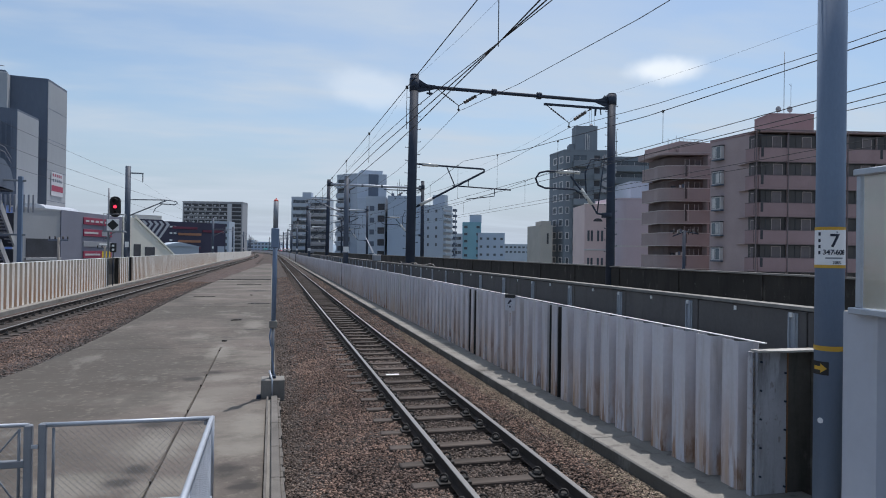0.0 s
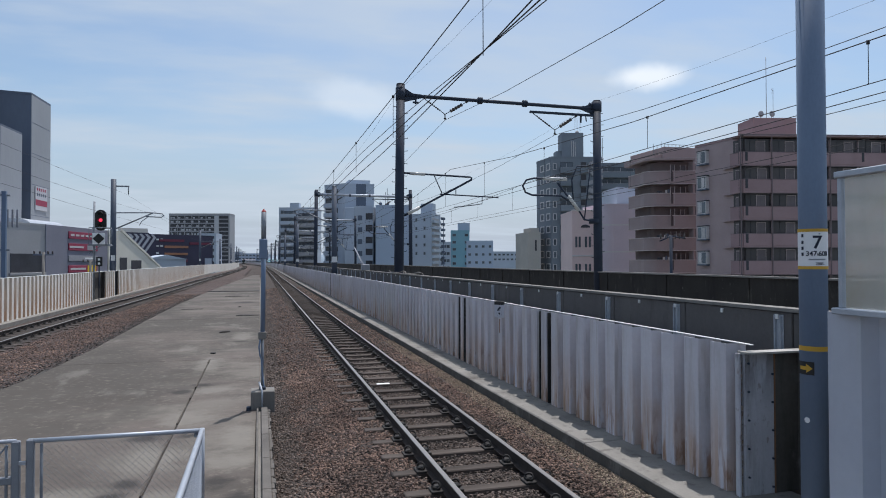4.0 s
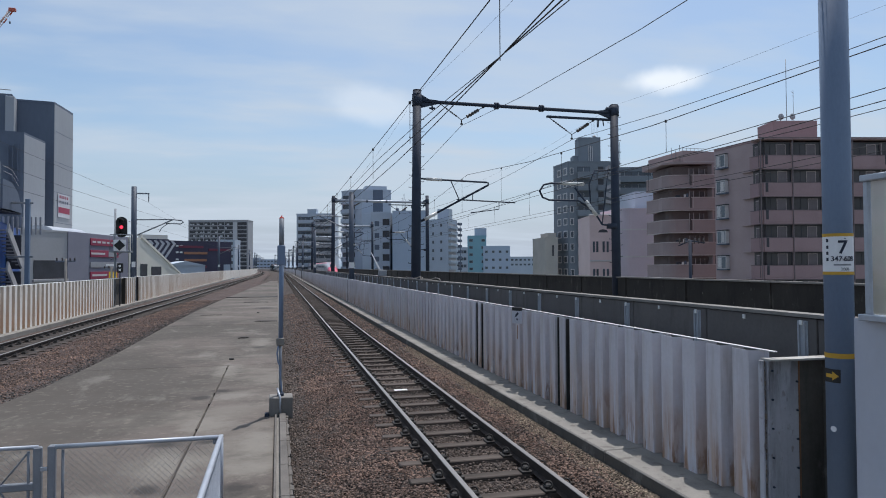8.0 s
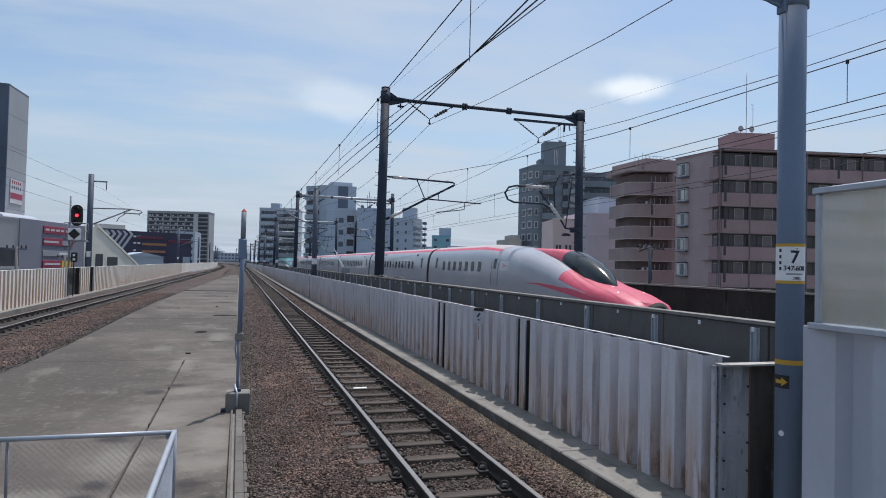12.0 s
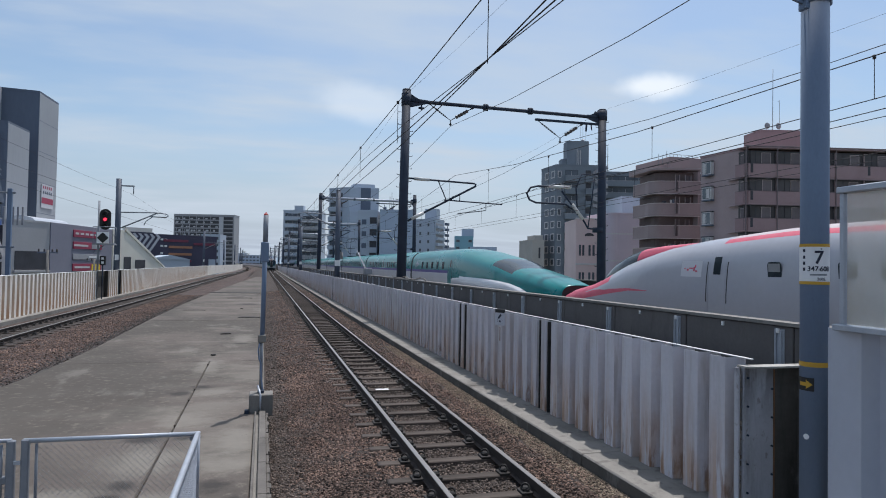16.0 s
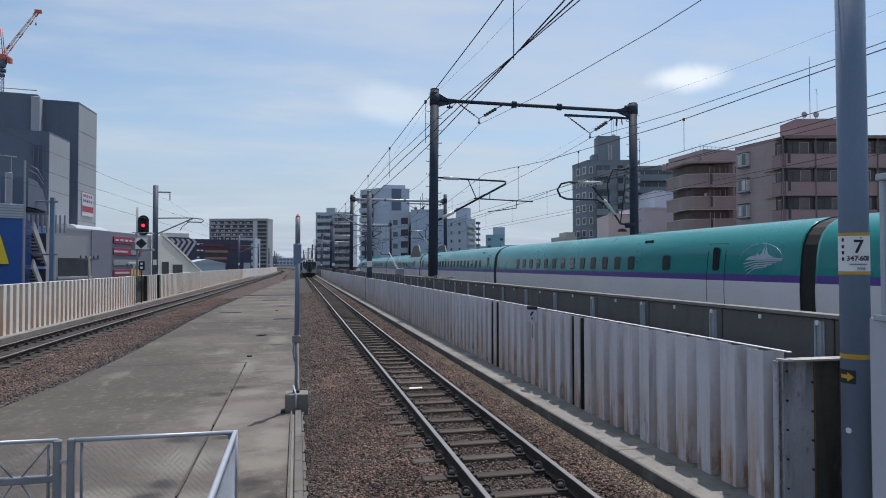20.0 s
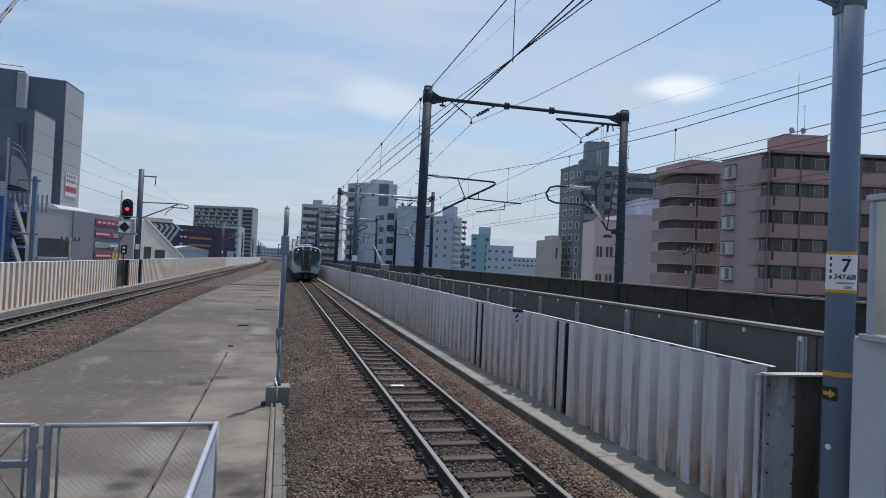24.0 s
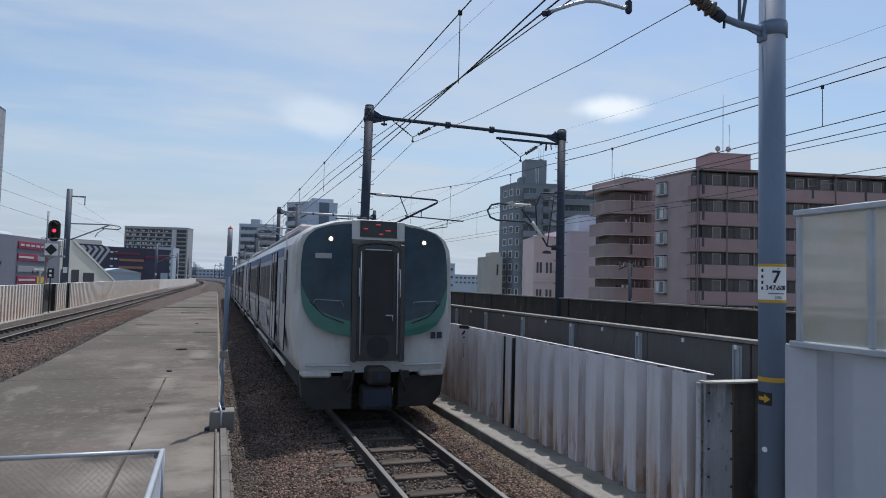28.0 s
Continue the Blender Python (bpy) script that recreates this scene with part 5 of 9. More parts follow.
part("cage_floor", Geo().cbox(0.15, 1.4, -0.65, 0.35, 3.45, 3.52, 0.01).tube([(0.1, 0, 2.95), (0.75, 0, 3.45)], 0.03, 6), M["steel"], sig, m=SIG_SHIFT)
d = Geo()
d.loft([[(0.78, yy, 3.90 - 0.34), (0.78 + 0.34, yy, 3.90), (0.78, yy, 3.90 + 0.34), (0.78 - 0.34, yy, 3.90)] for yy in (-0.72, -0.68)], 0)
part("diamond_board", d, M["black"], sig, "black diamond board", m=SIG_SHIFT)
part("board_back", Geo().cbox(0.42, 1.14, -0.67, -0.64, 3.54, 4.26, 0.01), M["sign_white"], sig, m=SIG_SHIFT)
part("route_box", Geo().cbox(0.56, 0.90, -0.3, -0.1, 2.15, 2.75, 0.02), M["black"], sig, "small black route box", m=SIG_SHIFT)
for z in (2.32, 2.58):
    part("route_figure", Geo().cbox(0.66, 0.80, -0.31, -0.30, z - 0.07, z + 0.07, 0.003), M["white"], sig, m=SIG_SHIFT)
part("route_post", Geo().cyl((0.72, -0.2, 0), (0.72, -0.2, 2.15), 0.035, 8), M["mast_dark"], sig, m=SIG_SHIFT)


# ---- masts beside the left track ----
def left_mast(y, x=-10.5, h=8.45):
    t = thing("branch_line_mast", "grey steel mast with a bracket over the curving track", "catenary mast", group="branch line masts", at=pose(x + bend(y), y, 0))
    part("pole", Geo().cyl((0, 0, 0), (0, 0, h), 0.21, 16, r2=0.19), M["mast_slate"], t)
    part("head_arm", Geo().cbox(0.1, 1.05, -0.05, 0.05, h - 0.55, h - 0.45, 0.01).tube([(1.0, 0, h - 0.5), (1.0, 0, h - 1.1)], 0.04, 6), M["steel"], t)
    part("bracket_tie", Geo().tube([(0.2, 0, 6.0), (2.6, 0, 6.05), (3.3, 0, 5.98), (3.42, 0, 5.84), (3.25, 0, 5.72), (2.2, 0, 5.75)], 0.045, 6), M["steel"], t)
    part("bracket_strut", Geo().tube([(0.2, 0, 4.85), (2.65, 0, 6.02)], 0.05, 6), M["steel"], t)
    part("steady_arm", Geo().tube([(2.4, 0, 5.78), (1.9, 0, 5.4), (1.75, 0, 5.1)], 0.03, 6), M["steel"], t)
    part("name_plate", Geo().cbox(-0.1, 0.16, -0.24, -0.21, 2.5, 2.9, 0.005), M["white"], t)
    return t


for y in (52.0, 125.0, 172.0, 218.0, 262.0, 305.0, 350.0, 400.0, 450.0):
    left_mast(y, wall_x(y) - 0.2, 8.45 if y < 100 else 8.0)
# ---- gantries over the fast line ----
def gantry(y, first):
    wide = 0.0 if first else 1.06  # the further portals reach over wider ground
    t = thing("catenary_gantry", "dark steel portal spanning the two fast tracks", "catenary gantry", group="fast line gantries", at=pose(bend(y), y, 0))
    for x, top, lean in ((6.26, 10.86, 0.12), (16.64 + wide, 10.70 + 0.4 * wide, -0.04)):
        g = Geo()
        g.cyl((x - lean, 0, -0.3), (x, 0, top), 0.235, 18, r2=0.205)
        leg = part("leg", g, M["mast_dark"], t)
        if first:
            for k in range(26):
                z = 2.6 + 0.30 * k
                sx = 1 if k % 2 else -1
                xx = x - lean * (1 - (z + 0.3) / 11.0)
                part("step_bolt", Geo().cyl((xx + sx * 0.18, 0, z), (xx + sx * 0.36, 0, z), 0.014, 5).cyl((xx + sx * 0.35, 0, z), (xx + sx * 0.36, 0, z + 0.05), 0.012, 5), M["mast_dark"], leg)
        part("leg_cap", Geo().cyl((x, 0, top), (x, 0, top + 0.05), 0.215, 16, r2=0.19), M["mast_dark"], leg)
    part("beam", Geo().cyl((6.4, 0, 10.37), (16.5 + wide, 0, 10.31), 0.088 if first else 0.15, 14), M["mast_dark"] if first else M["galv"], t)
    for x in (10.15, 12.52):
        part("beam_flange", Geo().cyl((x, 0, 10.35), (x + 0.09, 0, 10.35), 0.17, 14).cyl((x + 0.12, 0, 10.35), (x + 0.21, 0, 10.35), 0.17, 14), M["mast_dark"], t)
    part("knee", Geo().loft([[(6.42, y, 10.72), (6.42, y, 10.05), (7.3, y, 10.29), (7.3, y, 10.45), (6.85, y, 10.48)] for y in (-0.05, 0.05)], 0, True, True), M["mast_dark"], t)
    part("knee", Geo().loft([[(15.75 + wide, y, 10.24), (16.5 + wide, y, 9.98), (16.5 + wide, y, 10.62), (15.95 + wide, y, 10.42), (15.75 + wide, y, 10.40)] for y in (-0.06, 0.06)], 0, True, True), M["mast_dark"], t)
    part("knee_collar", Geo().cyl((16.63 + wide, 0, 10.15), (16.63 + wide, 0, 10.68), 0.26, 16).cyl((16.40 + wide, 0, 10.45), (16.2 + wide, 0, 10.55), 0.10, 8), M["mast_dark"], t)
    part("knee_collar", Geo().cyl((6.25, 0, 10.1), (6.25, 0, 10.7), 0.235, 16), M["mast_dark"], t)
    # hanging V strings
    for xa, xb, zt, xm, zm, arm in ((7.42, 9.62, 10.28, 8.46, 9.57, 0), (13.05, 15.5, 9.90, 14.27, 9.10, 1)):
        if arm:
            part("hanger_beam", Geo().cbox(12.90, 16.50 + wide, -0.06, 0.06, 9.90, 10.01, 0.01), M["mast_dark"], t)
            part("hanger_stub", Geo().cyl((15.75, 0, 9.92), (15.72, 0, 9.55), 0.05, 8).cyl((16.0, 0, 9.92), (16.05, 0, 9.62), 0.03, 6), M["mast_dark"], t)
        else:
            part("hanger_stub", Geo().cyl((7.0, 0, 10.30), (7.0, 0, 9.98), 0.04, 8).cyl((6.86, 0, 10.06), (7.14, 0, 10.06), 0.05, 8), M["mast_dark"], t)
        g = Geo().tube([(xa, 0, zt), (xm, 0, zm)], 0.018, 6)
        for k in range(7):
            u = 0.18 + 0.09 * k
            g.cyl((xa + (xm - xa) * u, 0, zt + (zm - zt) * u), (xa + (xm - xa) * (u + 0.05), 0, zt + (zm - zt) * (u + 0.05)), 0.042, 8)
        part("string", g, M["wire"], t)
        part("string", Geo().tube([(xb, 0, zt), (xm, 0, zm)], 0.018, 6).cyl((xb, 0, zt), (xb + (xm - xb) * 0.08, 0, zt + (zm - zt) * 0.08), 0.05, 8), M["wire"], t)
        ig = Geo()
        for k in range(9):
            u = 0.26 + 0.055 * k
            ig.cyl((xb + (xm - xb) * u, 0, zt + (zm - zt) * u), (xb + (xm - xb) * (u + 0.06), 0, zt + (zm - zt) * (u + 0.06)), 0.082 if k % 2 == 0 else 0.06, 10)
        part("string_insulator", ig, M["insulator_dark"], t)
        part("shackle", Geo().cyl((xm, 0, zm), (xm, 0, zm - 0.26), 0.028, 6).cyl((xm - 0.06, 0, zm - 0.2), (xm + 0.06, 0, zm - 0.2), 0.035, 6), M["wire"], t)
    # cantilevers
    g = Geo().tube([(6.42, 0, 6.65), (9.75, 0, 6.55)], 0.045, 8).tube([(6.42, 0, 4.6), (9.8, 0, 6.42), (9.8, 0, 6.55)], 0.05, 8)
    g.tube([(7.9, 0, 6.6), (8.3, 0, 5.72)], 0.025, 6).tube([(8.2, 0, 5.68), (11.2, 0, 5.58)], 0.032, 6).tube([(9.0, 0, 5.66), (9.0, 0, 6.05)], 0.02, 6)
    part("cantilever", g, M["mast_dark"], t)
    part("insulator", Geo().cyl((6.7, 0, 6.64), (7.45, 0, 6.62), 0.08, 10), M["insulator"], t)
    part("insulator", Geo().cyl((6.6, 0, 4.7), (7.2, 0, 5.02), 0.08, 10), M["insulator"], t)
    part("steady_arm", Geo().tube([(10.35, 0, 5.58), (10.35, 0, 5.25), (9.9, 0, 5.18), (8.9, 0, 5.05)], 0.022, 6), M["mast_dark"], t)
    g = Geo().tube([(14.6, 0, 6.6), (13.1, 0, 6.6), (12.7, 0, 6.5), (12.5, 0, 6.2), (12.65, 0, 5.88), (13.0, 0, 5.75), (14.6, 0, 5.75), (15.0, 0, 5.5)], 0.05, 8)
    g.tube([(14.4, 0, 6.4), (15.6, 0, 5.0), (15.9, 0, 4.55), (16.4 + wide, 0, 4.5)], 0.05, 8).tube([(15.9, 0, 4.55), (16.3, 0, 7.6)], 0.03, 6)
    g.tube([(15.3, 0, 5.2), (15.2, 0, 6.6), (15.5, 0, 7.3), (16.4 + wide, 0, 7.35)], 0.04, 6)
    part("cantilever", g, M["mast_dark"], t)
    part("insulator", Geo().cyl((13.6, 0, 6.6), (14.9, 0, 6.6), 0.09, 10), M["insulator"], t)
    part("insulator", Geo().cyl((15.0, 0, 5.75), (15.6, 0, 5.0), 0.09, 10), M["insulator"], t)
    part("collar", Geo().cyl((16.46 + wide, 0, 4.35), (16.46 + wide, 0, 4.6), 0.28, 14), M["mast_dark"], t)
    return t


for i, y in enumerate((30.0, 79.0, 128.0, 177.0, 226.0, 275.0, 324.0, 373.0, 420.0, 470.0)):
    gantry(y, i == 0)


def commuter_mast(y):
    t = thing("commuter_mast", "grey round mast behind the barrier with a light bracket", "catenary mast", group="commuter line masts", at=pose(4.78 + bend(y), y, 0))
    part("pole", Geo().cyl((0, 0, 0), (0, 0, 7.62), 0.185, 16, r2=0.175), M["mast_slate"], t)
    part("pole_cap", Geo().cyl((0, 0, 7.62), (0, 0, 7.68), 0.19, 14, r2=0.1), M["steel"], t)
    part("plate", Geo().cbox(-0.19, 0.19, -0.2, -0.17, 2.35, 2.75, 0.006), M["white"], t)
    part("bracket", Geo().tube([(-0.15, 0, 5.9), (-2.3, 0, 6.0), (-2.75, 0, 5.9), (-2.8, 0, 5.75), (-2.2, 0, 5.6)], 0.035, 6).tube([(-0.15, 0, 5.0), (-2.2, 0, 5.95)], 0.04, 6), M["steel"], t)
    part("steady_arm", Geo().tube([(-1.6, 0, 5.62), (-2.5, 0, 5.15)], 0.025, 6), M["steel"], t)
    part("slot", Geo().box(-0.26, -0.02, -0.12, 0.12, 0.06, 1.58), M["old_concrete"], t)
    return t


for y in (45.5, 92.5, 139.0, 186.0, 233.0, 280.0, 327.0, 374.0, 421.0):
    commuter_mast(y)


# ---- wires ----
def wire(name, label, x, z, r, spans, sag=0.0, y0=-6.0, drop_to=None, drops=()):
    g = Geo()
    pts = []
    for a, b in zip(spans, spans[1:]):
        n = 6 if sag else 2
        for i in range(n):
            u = i / n
            pts.append((x(a + (b - a) * u), a + (b - a) * u, z - sag * 4 * u * (1 - u)))
    pts.append((x(spans[-1]), spans[-1], z))
    g.tube(pts, r, 5)
    t = solid(name, g, M["wire"], label, "overhead wire", "overhead wires")
    if drop_to is not None:
        for y in drops:
            for a, b in zip(spans, spans[1:]):
                if a <= y < b:
                    u = (y - a) / (b - a)
                    zz = z - sag * 4 * u * (1 - u)
            part("dropper", Geo().cyl((x(y), y, drop_to), (x(y), y, zz), 0.006, 5).cyl((x(y), y, zz - 0.03), (x(y), y, zz + 0.03), 0.028, 6), M["wire"], t)
    return t


along = lambda x0: (lambda y: x0 + bend(y))
SP_C = [-42.0, 4.1, 45.5, 92.5, 139.0, 186.0, 233.0, 280.0, 327.0, 374.0, 421.0, 468.0]
SP_F = [-19.0, 30.0, 79.0, 128.0, 177.0, 226.0, 275.0, 324.0, 373.0, 420.0, 470.0]
wire("messenger_wire", "dark messenger wire above the near track", along(2.45), 5.935, 0.0085, SP_C, 0.11, drop_to=5.0, drops=[-8, 0, 6.75, 12.5, 18, 24, 30, 36, 42] + [50 + 6 * k for k in range(14)])
FARC = [(45.5, 0.0), (92.5, 0.2), (139.0, 0.0), (186.0, 0.2), (233.0, 0.0), (280.0, 0.2), (327.0, 0.0), (374.0, 0.2), (421.0, 0.0)]


def strung(name, label, pts, r):
    """A taut wire through given points, then on from mast to mast with its stagger."""
    x1, z1 = pts[-1][0], pts[-1][2]
    far = [(x1 + q + bend(y), y, z1) for y, q in FARC if y > pts[-1][1] + 1]
    return solid(name, Geo().tube(pts + far, r, 5), M["wire"], label, "overhead wire", "overhead wires")


strung("contact_wire", "taut contact wire above the near track", [(2.05, -42, 5.0), (2.31, 4.1, 5.0), (2.41, 6.74, 5.0), (2.545, 11.9, 5.0), (2.58, 15.0, 4.995), (2.52, 45.5, 4.98)], 0.0085)
strung("feeder_wire", "second taut wire beside the contact wire", [(2.7, -42, 5.01), (2.435, 4.1, 5.01), (2.41, 6.74, 5.01), (2.37, 11.1, 5.01), (2.31, 15.0, 5.01), (2.28, 45.5, 5.0)], 0.0085)
strung("feeder_wire", "thin third wire crossing the contact wire", [(2.9, -42, 5.01), (2.53, 4.1, 5.01), (2.41, 6.74, 5.015), (2.22, 10.4, 5.02), (2.12, 15.0, 5.03), (2.1, 45.5, 5.05)], 0.006)
wire("feeder_wire", "thick feeder wire carried by the portal strings", along(8.46), 9.29, 0.011, SP_F, 1.14)
wire("feeder_wire", "thick feeder wire carried by the outer portal strings", along(14.28), 8.85, 0.012, SP_F, 0.87)
wire("messenger_wire", "messenger wire above the nearer fast track", along(XS1), 6.9, 0.010, SP_F, 1.12, drop_to=5.14, drops=[-5 + 6 * k for k in range(26)])
wire("auxiliary_wire", "auxiliary wire above the nearer fast track", along(XS1), 5.14, 0.008, SP_F)
wire("contact_wire", "contact wire above the nearer fast track", along(XS1), 4.955, 0.008, SP_F)
wire("messenger_wire", "messenger wire above the farther fast track", along(XS2), 6.5, 0.010, SP_F, 0.55, drop_to=5.20, drops=[-9 + 6 * k for k in range(26)])
wire("auxiliary_wire", "auxiliary wire above the farther fast track", along(XS2), 5.20, 0.008, SP_F)
wire("contact_wire", "contact wire above the farther fast track", along(XS2), 5.03, 0.008, SP_F)
wire("feeder_wire", "thin ground wire along the portal tops", along(6.3), 10.72, 0.004, SP_F, 0.88)
wire("feeder_wire", "thin ground wire along the outer portal tops", along(16.7), 10.73, 0.004, SP_F, 0.98)
wire("contact_wire", "contact wire above the curving track", lambda y: left_x(y) + bend(y), 5.05, 0.006, [-20.0, 10, 31, 52.0, 75, 100, 125.0, 172.0, 218.0, 262.0, 305.0])
wire("messenger_wire", "messenger wire above the curving track", lambda y: left_x(y) + bend(y), 6.0, 0.006, [-20.0, 52.0, 125.0, 172.0, 218.0, 262.0, 305.0], 0.35)
wire("feeder_wire", "thin feeder wire along the branch masts", lambda y: wall_x(y) + 0.6 + bend(y), 7.4, 0.006, [-20.0, 52.0, 125.0, 172.0, 218.0, 262.0], 0.5)
# the guy frame on the near parapet
guy = thing("parapet_guy", "pale steel stay frame standing on the parapet", "stay frame", at=pose(5.69, 37.5, PT))
part("stay", Geo().cyl((0.0, 0, 0), (-0.05, 4.4, 1.5), 0.022, 6), M["steel"], guy)
part("stay", Geo().cyl((0.1, 0, 0), (0.1, 5.0, 1.4), 0.022, 6), M["steel"], guy)
part("foot", Geo().cbox(-0.2, 0.25, -0.25, 0.25, 0, 0.35, 0.02), M["steel"], guy)
for label, x0, y0, amp, ph in (("grey cable lying in loose loops on the parapet coping", 5.66, 23.0, 0.10, 0.0), ("thin cable snaking over the parapet coping", 5.74, 24.2, 0.07, 1.3)):
    pts = [(x0 + 0.05 * math.sin(1.7 * k + ph), y0 + 0.42 * k, PT + 0.02 + amp * max(0.0, math.sin(0.9 * k + ph)) ** 2) for k in range(15)]
    solid("cable_on_coping", Geo().tube(pts, 0.018, 6), M["concrete"], label, "cable", "coping cables")
# ---- town ----
M["tile_brown"] = mat("tile_brown", (0.36, 0.245, 0.252), (0.305, 0.207, 0.213), 0.75, scale=0.5, fine=7, bump=0.1, rnd=0.05)
M["tile_tan"] = mat("tile_tan", (0.42, 0.327, 0.325), (0.36, 0.278, 0.277), 0.75, scale=0.5, fine=7, bump=0.1)
# Darker mauve: the shade behind the wing's galleries, put into the wall colour.
M["shaded_mauve"] = mat("shaded_mauve", (0.20, 0.152, 0.142), (0.15, 0.115, 0.108), 0.8, scale=0.6, fine=7, bump=0.1)
M["pale_trim"] = mat("pale_trim", (0.56, 0.485, 0.465), (0.47, 0.405, 0.39), 0.75, scale=0.6, fine=9, bump=0.05)
M["tile_mauve"] = mat("tile_mauve", (0.355, 0.280, 0.276), (0.305, 0.24, 0.237), 0.75, scale=0.5, fine=7, bump=0.1, rnd=0.05)
# Distance haze is mixed as blue into the greys and slates below.
M["green_gray"] = mat("green_gray", (0.205, 0.235, 0.27), (0.17, 0.195, 0.225), 0.8, scale=0.3, fine=5, bump=0.1, rnd=0.05)
M["pink"] = mat("pink", (0.72, 0.57, 0.555), (0.63, 0.50, 0.485), 0.8, scale=0.3, fine=5, bump=0.1)
M["lilac"] = mat("lilac", (0.62, 0.545, 0.60), (0.55, 0.48, 0.53), 0.8, scale=0.3, fine=5, bump=0.1)
M["beige"] = mat("beige", (0.46, 0.43, 0.39), (0.38, 0.36, 0.33), 0.8, scale=0.3, fine=5, bump=0.1)
# These two whites are tinted blue to carry the haze.
M["hazed_white"] = mat("hazed_white", (0.44, 0.495, 0.575), (0.385, 0.435, 0.51), 0.8, scale=0.12, fine=3, bump=0.1, rnd=0.04)
M["hazed_blue"] = mat("hazed_blue", (0.41, 0.485, 0.60), (0.36, 0.43, 0.54), 0.8, scale=0.12, fine=3, bump=0.1)
M["teal"] = mat("teal", (0.22, 0.40, 0.48), (0.18, 0.34, 0.42), 0.75, scale=0.12, fine=3, bump=0.1)
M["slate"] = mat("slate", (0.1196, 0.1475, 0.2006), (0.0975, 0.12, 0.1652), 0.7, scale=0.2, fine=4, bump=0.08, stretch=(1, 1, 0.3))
# Lighter copy of slate that paints sunlit sides.
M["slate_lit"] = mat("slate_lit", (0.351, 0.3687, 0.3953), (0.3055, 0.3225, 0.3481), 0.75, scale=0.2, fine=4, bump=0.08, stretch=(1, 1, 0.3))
M["mall_gray"] = mat("mall_gray", (0.235, 0.235, 0.285), (0.205, 0.205, 0.25), 0.8, scale=0.2, fine=4, bump=0.08)
M["mall_beige"] = mat("mall_beige", (0.448, 0.4368, 0.4368), (0.392, 0.3808, 0.3808), 0.85, scale=0.2, fine=4, bump=0.1)
M["cream"] = mat("cream", (0.80, 0.76, 0.66), (0.72, 0.68, 0.58), 0.85, scale=0.3, fine=4, bump=0.1)
M["store_blue"] = mat("store_blue", (0.02, 0.085, 0.33), (0.018, 0.07, 0.27), 0.5, scale=0.2, fine=4, bump=0.03)
M["store_yellow"] = mat("store_yellow", (0.80, 0.58, 0.02), (0.74, 0.52, 0.02), 0.5, bump=0.02)
M["navy"] = mat("navy", (0.065, 0.06, 0.10), (0.05, 0.045, 0.075), 0.6, scale=0.2, fine=4, bump=0.05)
M["maroon"] = mat("maroon", (0.20, 0.045, 0.075), (0.16, 0.035, 0.06), 0.6, bump=0.05)
M["orange_band"] = mat("orange_band", (0.42, 0.20, 0.11), (0.36, 0.17, 0.10), 0.6, bump=0.05)
M["slate_pale"] = mat("slate_pale", (0.55, 0.55, 0.58), (0.48, 0.48, 0.51), 0.7, bump=0.0)
M["sign_red"] = mat("sign_red", (0.34, 0.045, 0.09), (0.30, 0.04, 0.08), 0.6, bump=0.0)
M["sign_gray"] = mat("sign_gray", (0.34, 0.34, 0.36), (0.30, 0.30, 0.32), 0.5, bump=0.0)
M["sign_cyan"] = mat("sign_cyan", (0.30, 0.48, 0.55), (0.26, 0.44, 0.5), 0.5, bump=0.0)
# Dark colour for openings: their depth and shade are painted on flat plates.
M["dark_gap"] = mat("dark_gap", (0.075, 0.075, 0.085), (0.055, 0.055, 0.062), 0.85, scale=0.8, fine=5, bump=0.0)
M["glass"] = mat("glass", (0.075, 0.095, 0.12), (0.05, 0.063, 0.08), 0.3, scale=0.4, fine=3, bump=0.0, rnd=0.35)
M["glass_brown"] = mat("glass_brown", (0.10, 0.085, 0.087), (0.06, 0.052, 0.054), 0.4, scale=0.4, fine=3, bump=0.0, rnd=0.35)
M["glass_pale"] = mat("glass_pale", (0.16, 0.19, 0.22), (0.11, 0.13, 0.15), 0.2, scale=0.4, fine=3, bump=0.0, rnd=0.3)
M["rail_brown"] = mat("rail_brown", (0.20, 0.155, 0.16), (0.16, 0.125, 0.13), 0.6, bump=0.02)
M["frame_tan"] = mat("frame_tan", (0.46, 0.40, 0.39), (0.39, 0.34, 0.33), 0.7, bump=0.05)
M["frame_white"] = mat("frame_white", (0.62, 0.60, 0.60), (0.54, 0.52, 0.52), 0.6, bump=0.0)
M["screen"] = mat("screen", (0.176, 0.1472, 0.153), (0.1408, 0.1187, 0.1224), 0.7, bump=0.0, rnd=0.12)
M["curtain_frame"] = mat("curtain_frame", (0.44, 0.36, 0.345), (0.38, 0.31, 0.30), 0.6, bump=0.0)
M["curtain"] = mat("curtain", (0.60, 0.58, 0.57), (0.50, 0.48, 0.47), 0.85, bump=0.1, rnd=0.1)
M["roof"] = mat("roof", (0.30, 0.30, 0.30), (0.23, 0.23, 0.23), 0.9, scale=0.3, fine=5, bump=0.1)
M["crane_red"] = mat("crane_red", (0.55, 0.12, 0.08), (0.46, 0.10, 0.07), 0.5, bump=0)
M["crane_white"] = mat("crane_white", (0.68, 0.60, 0.58), (0.6, 0.54, 0.52), 0.5, bump=0)

BASE = -9.0


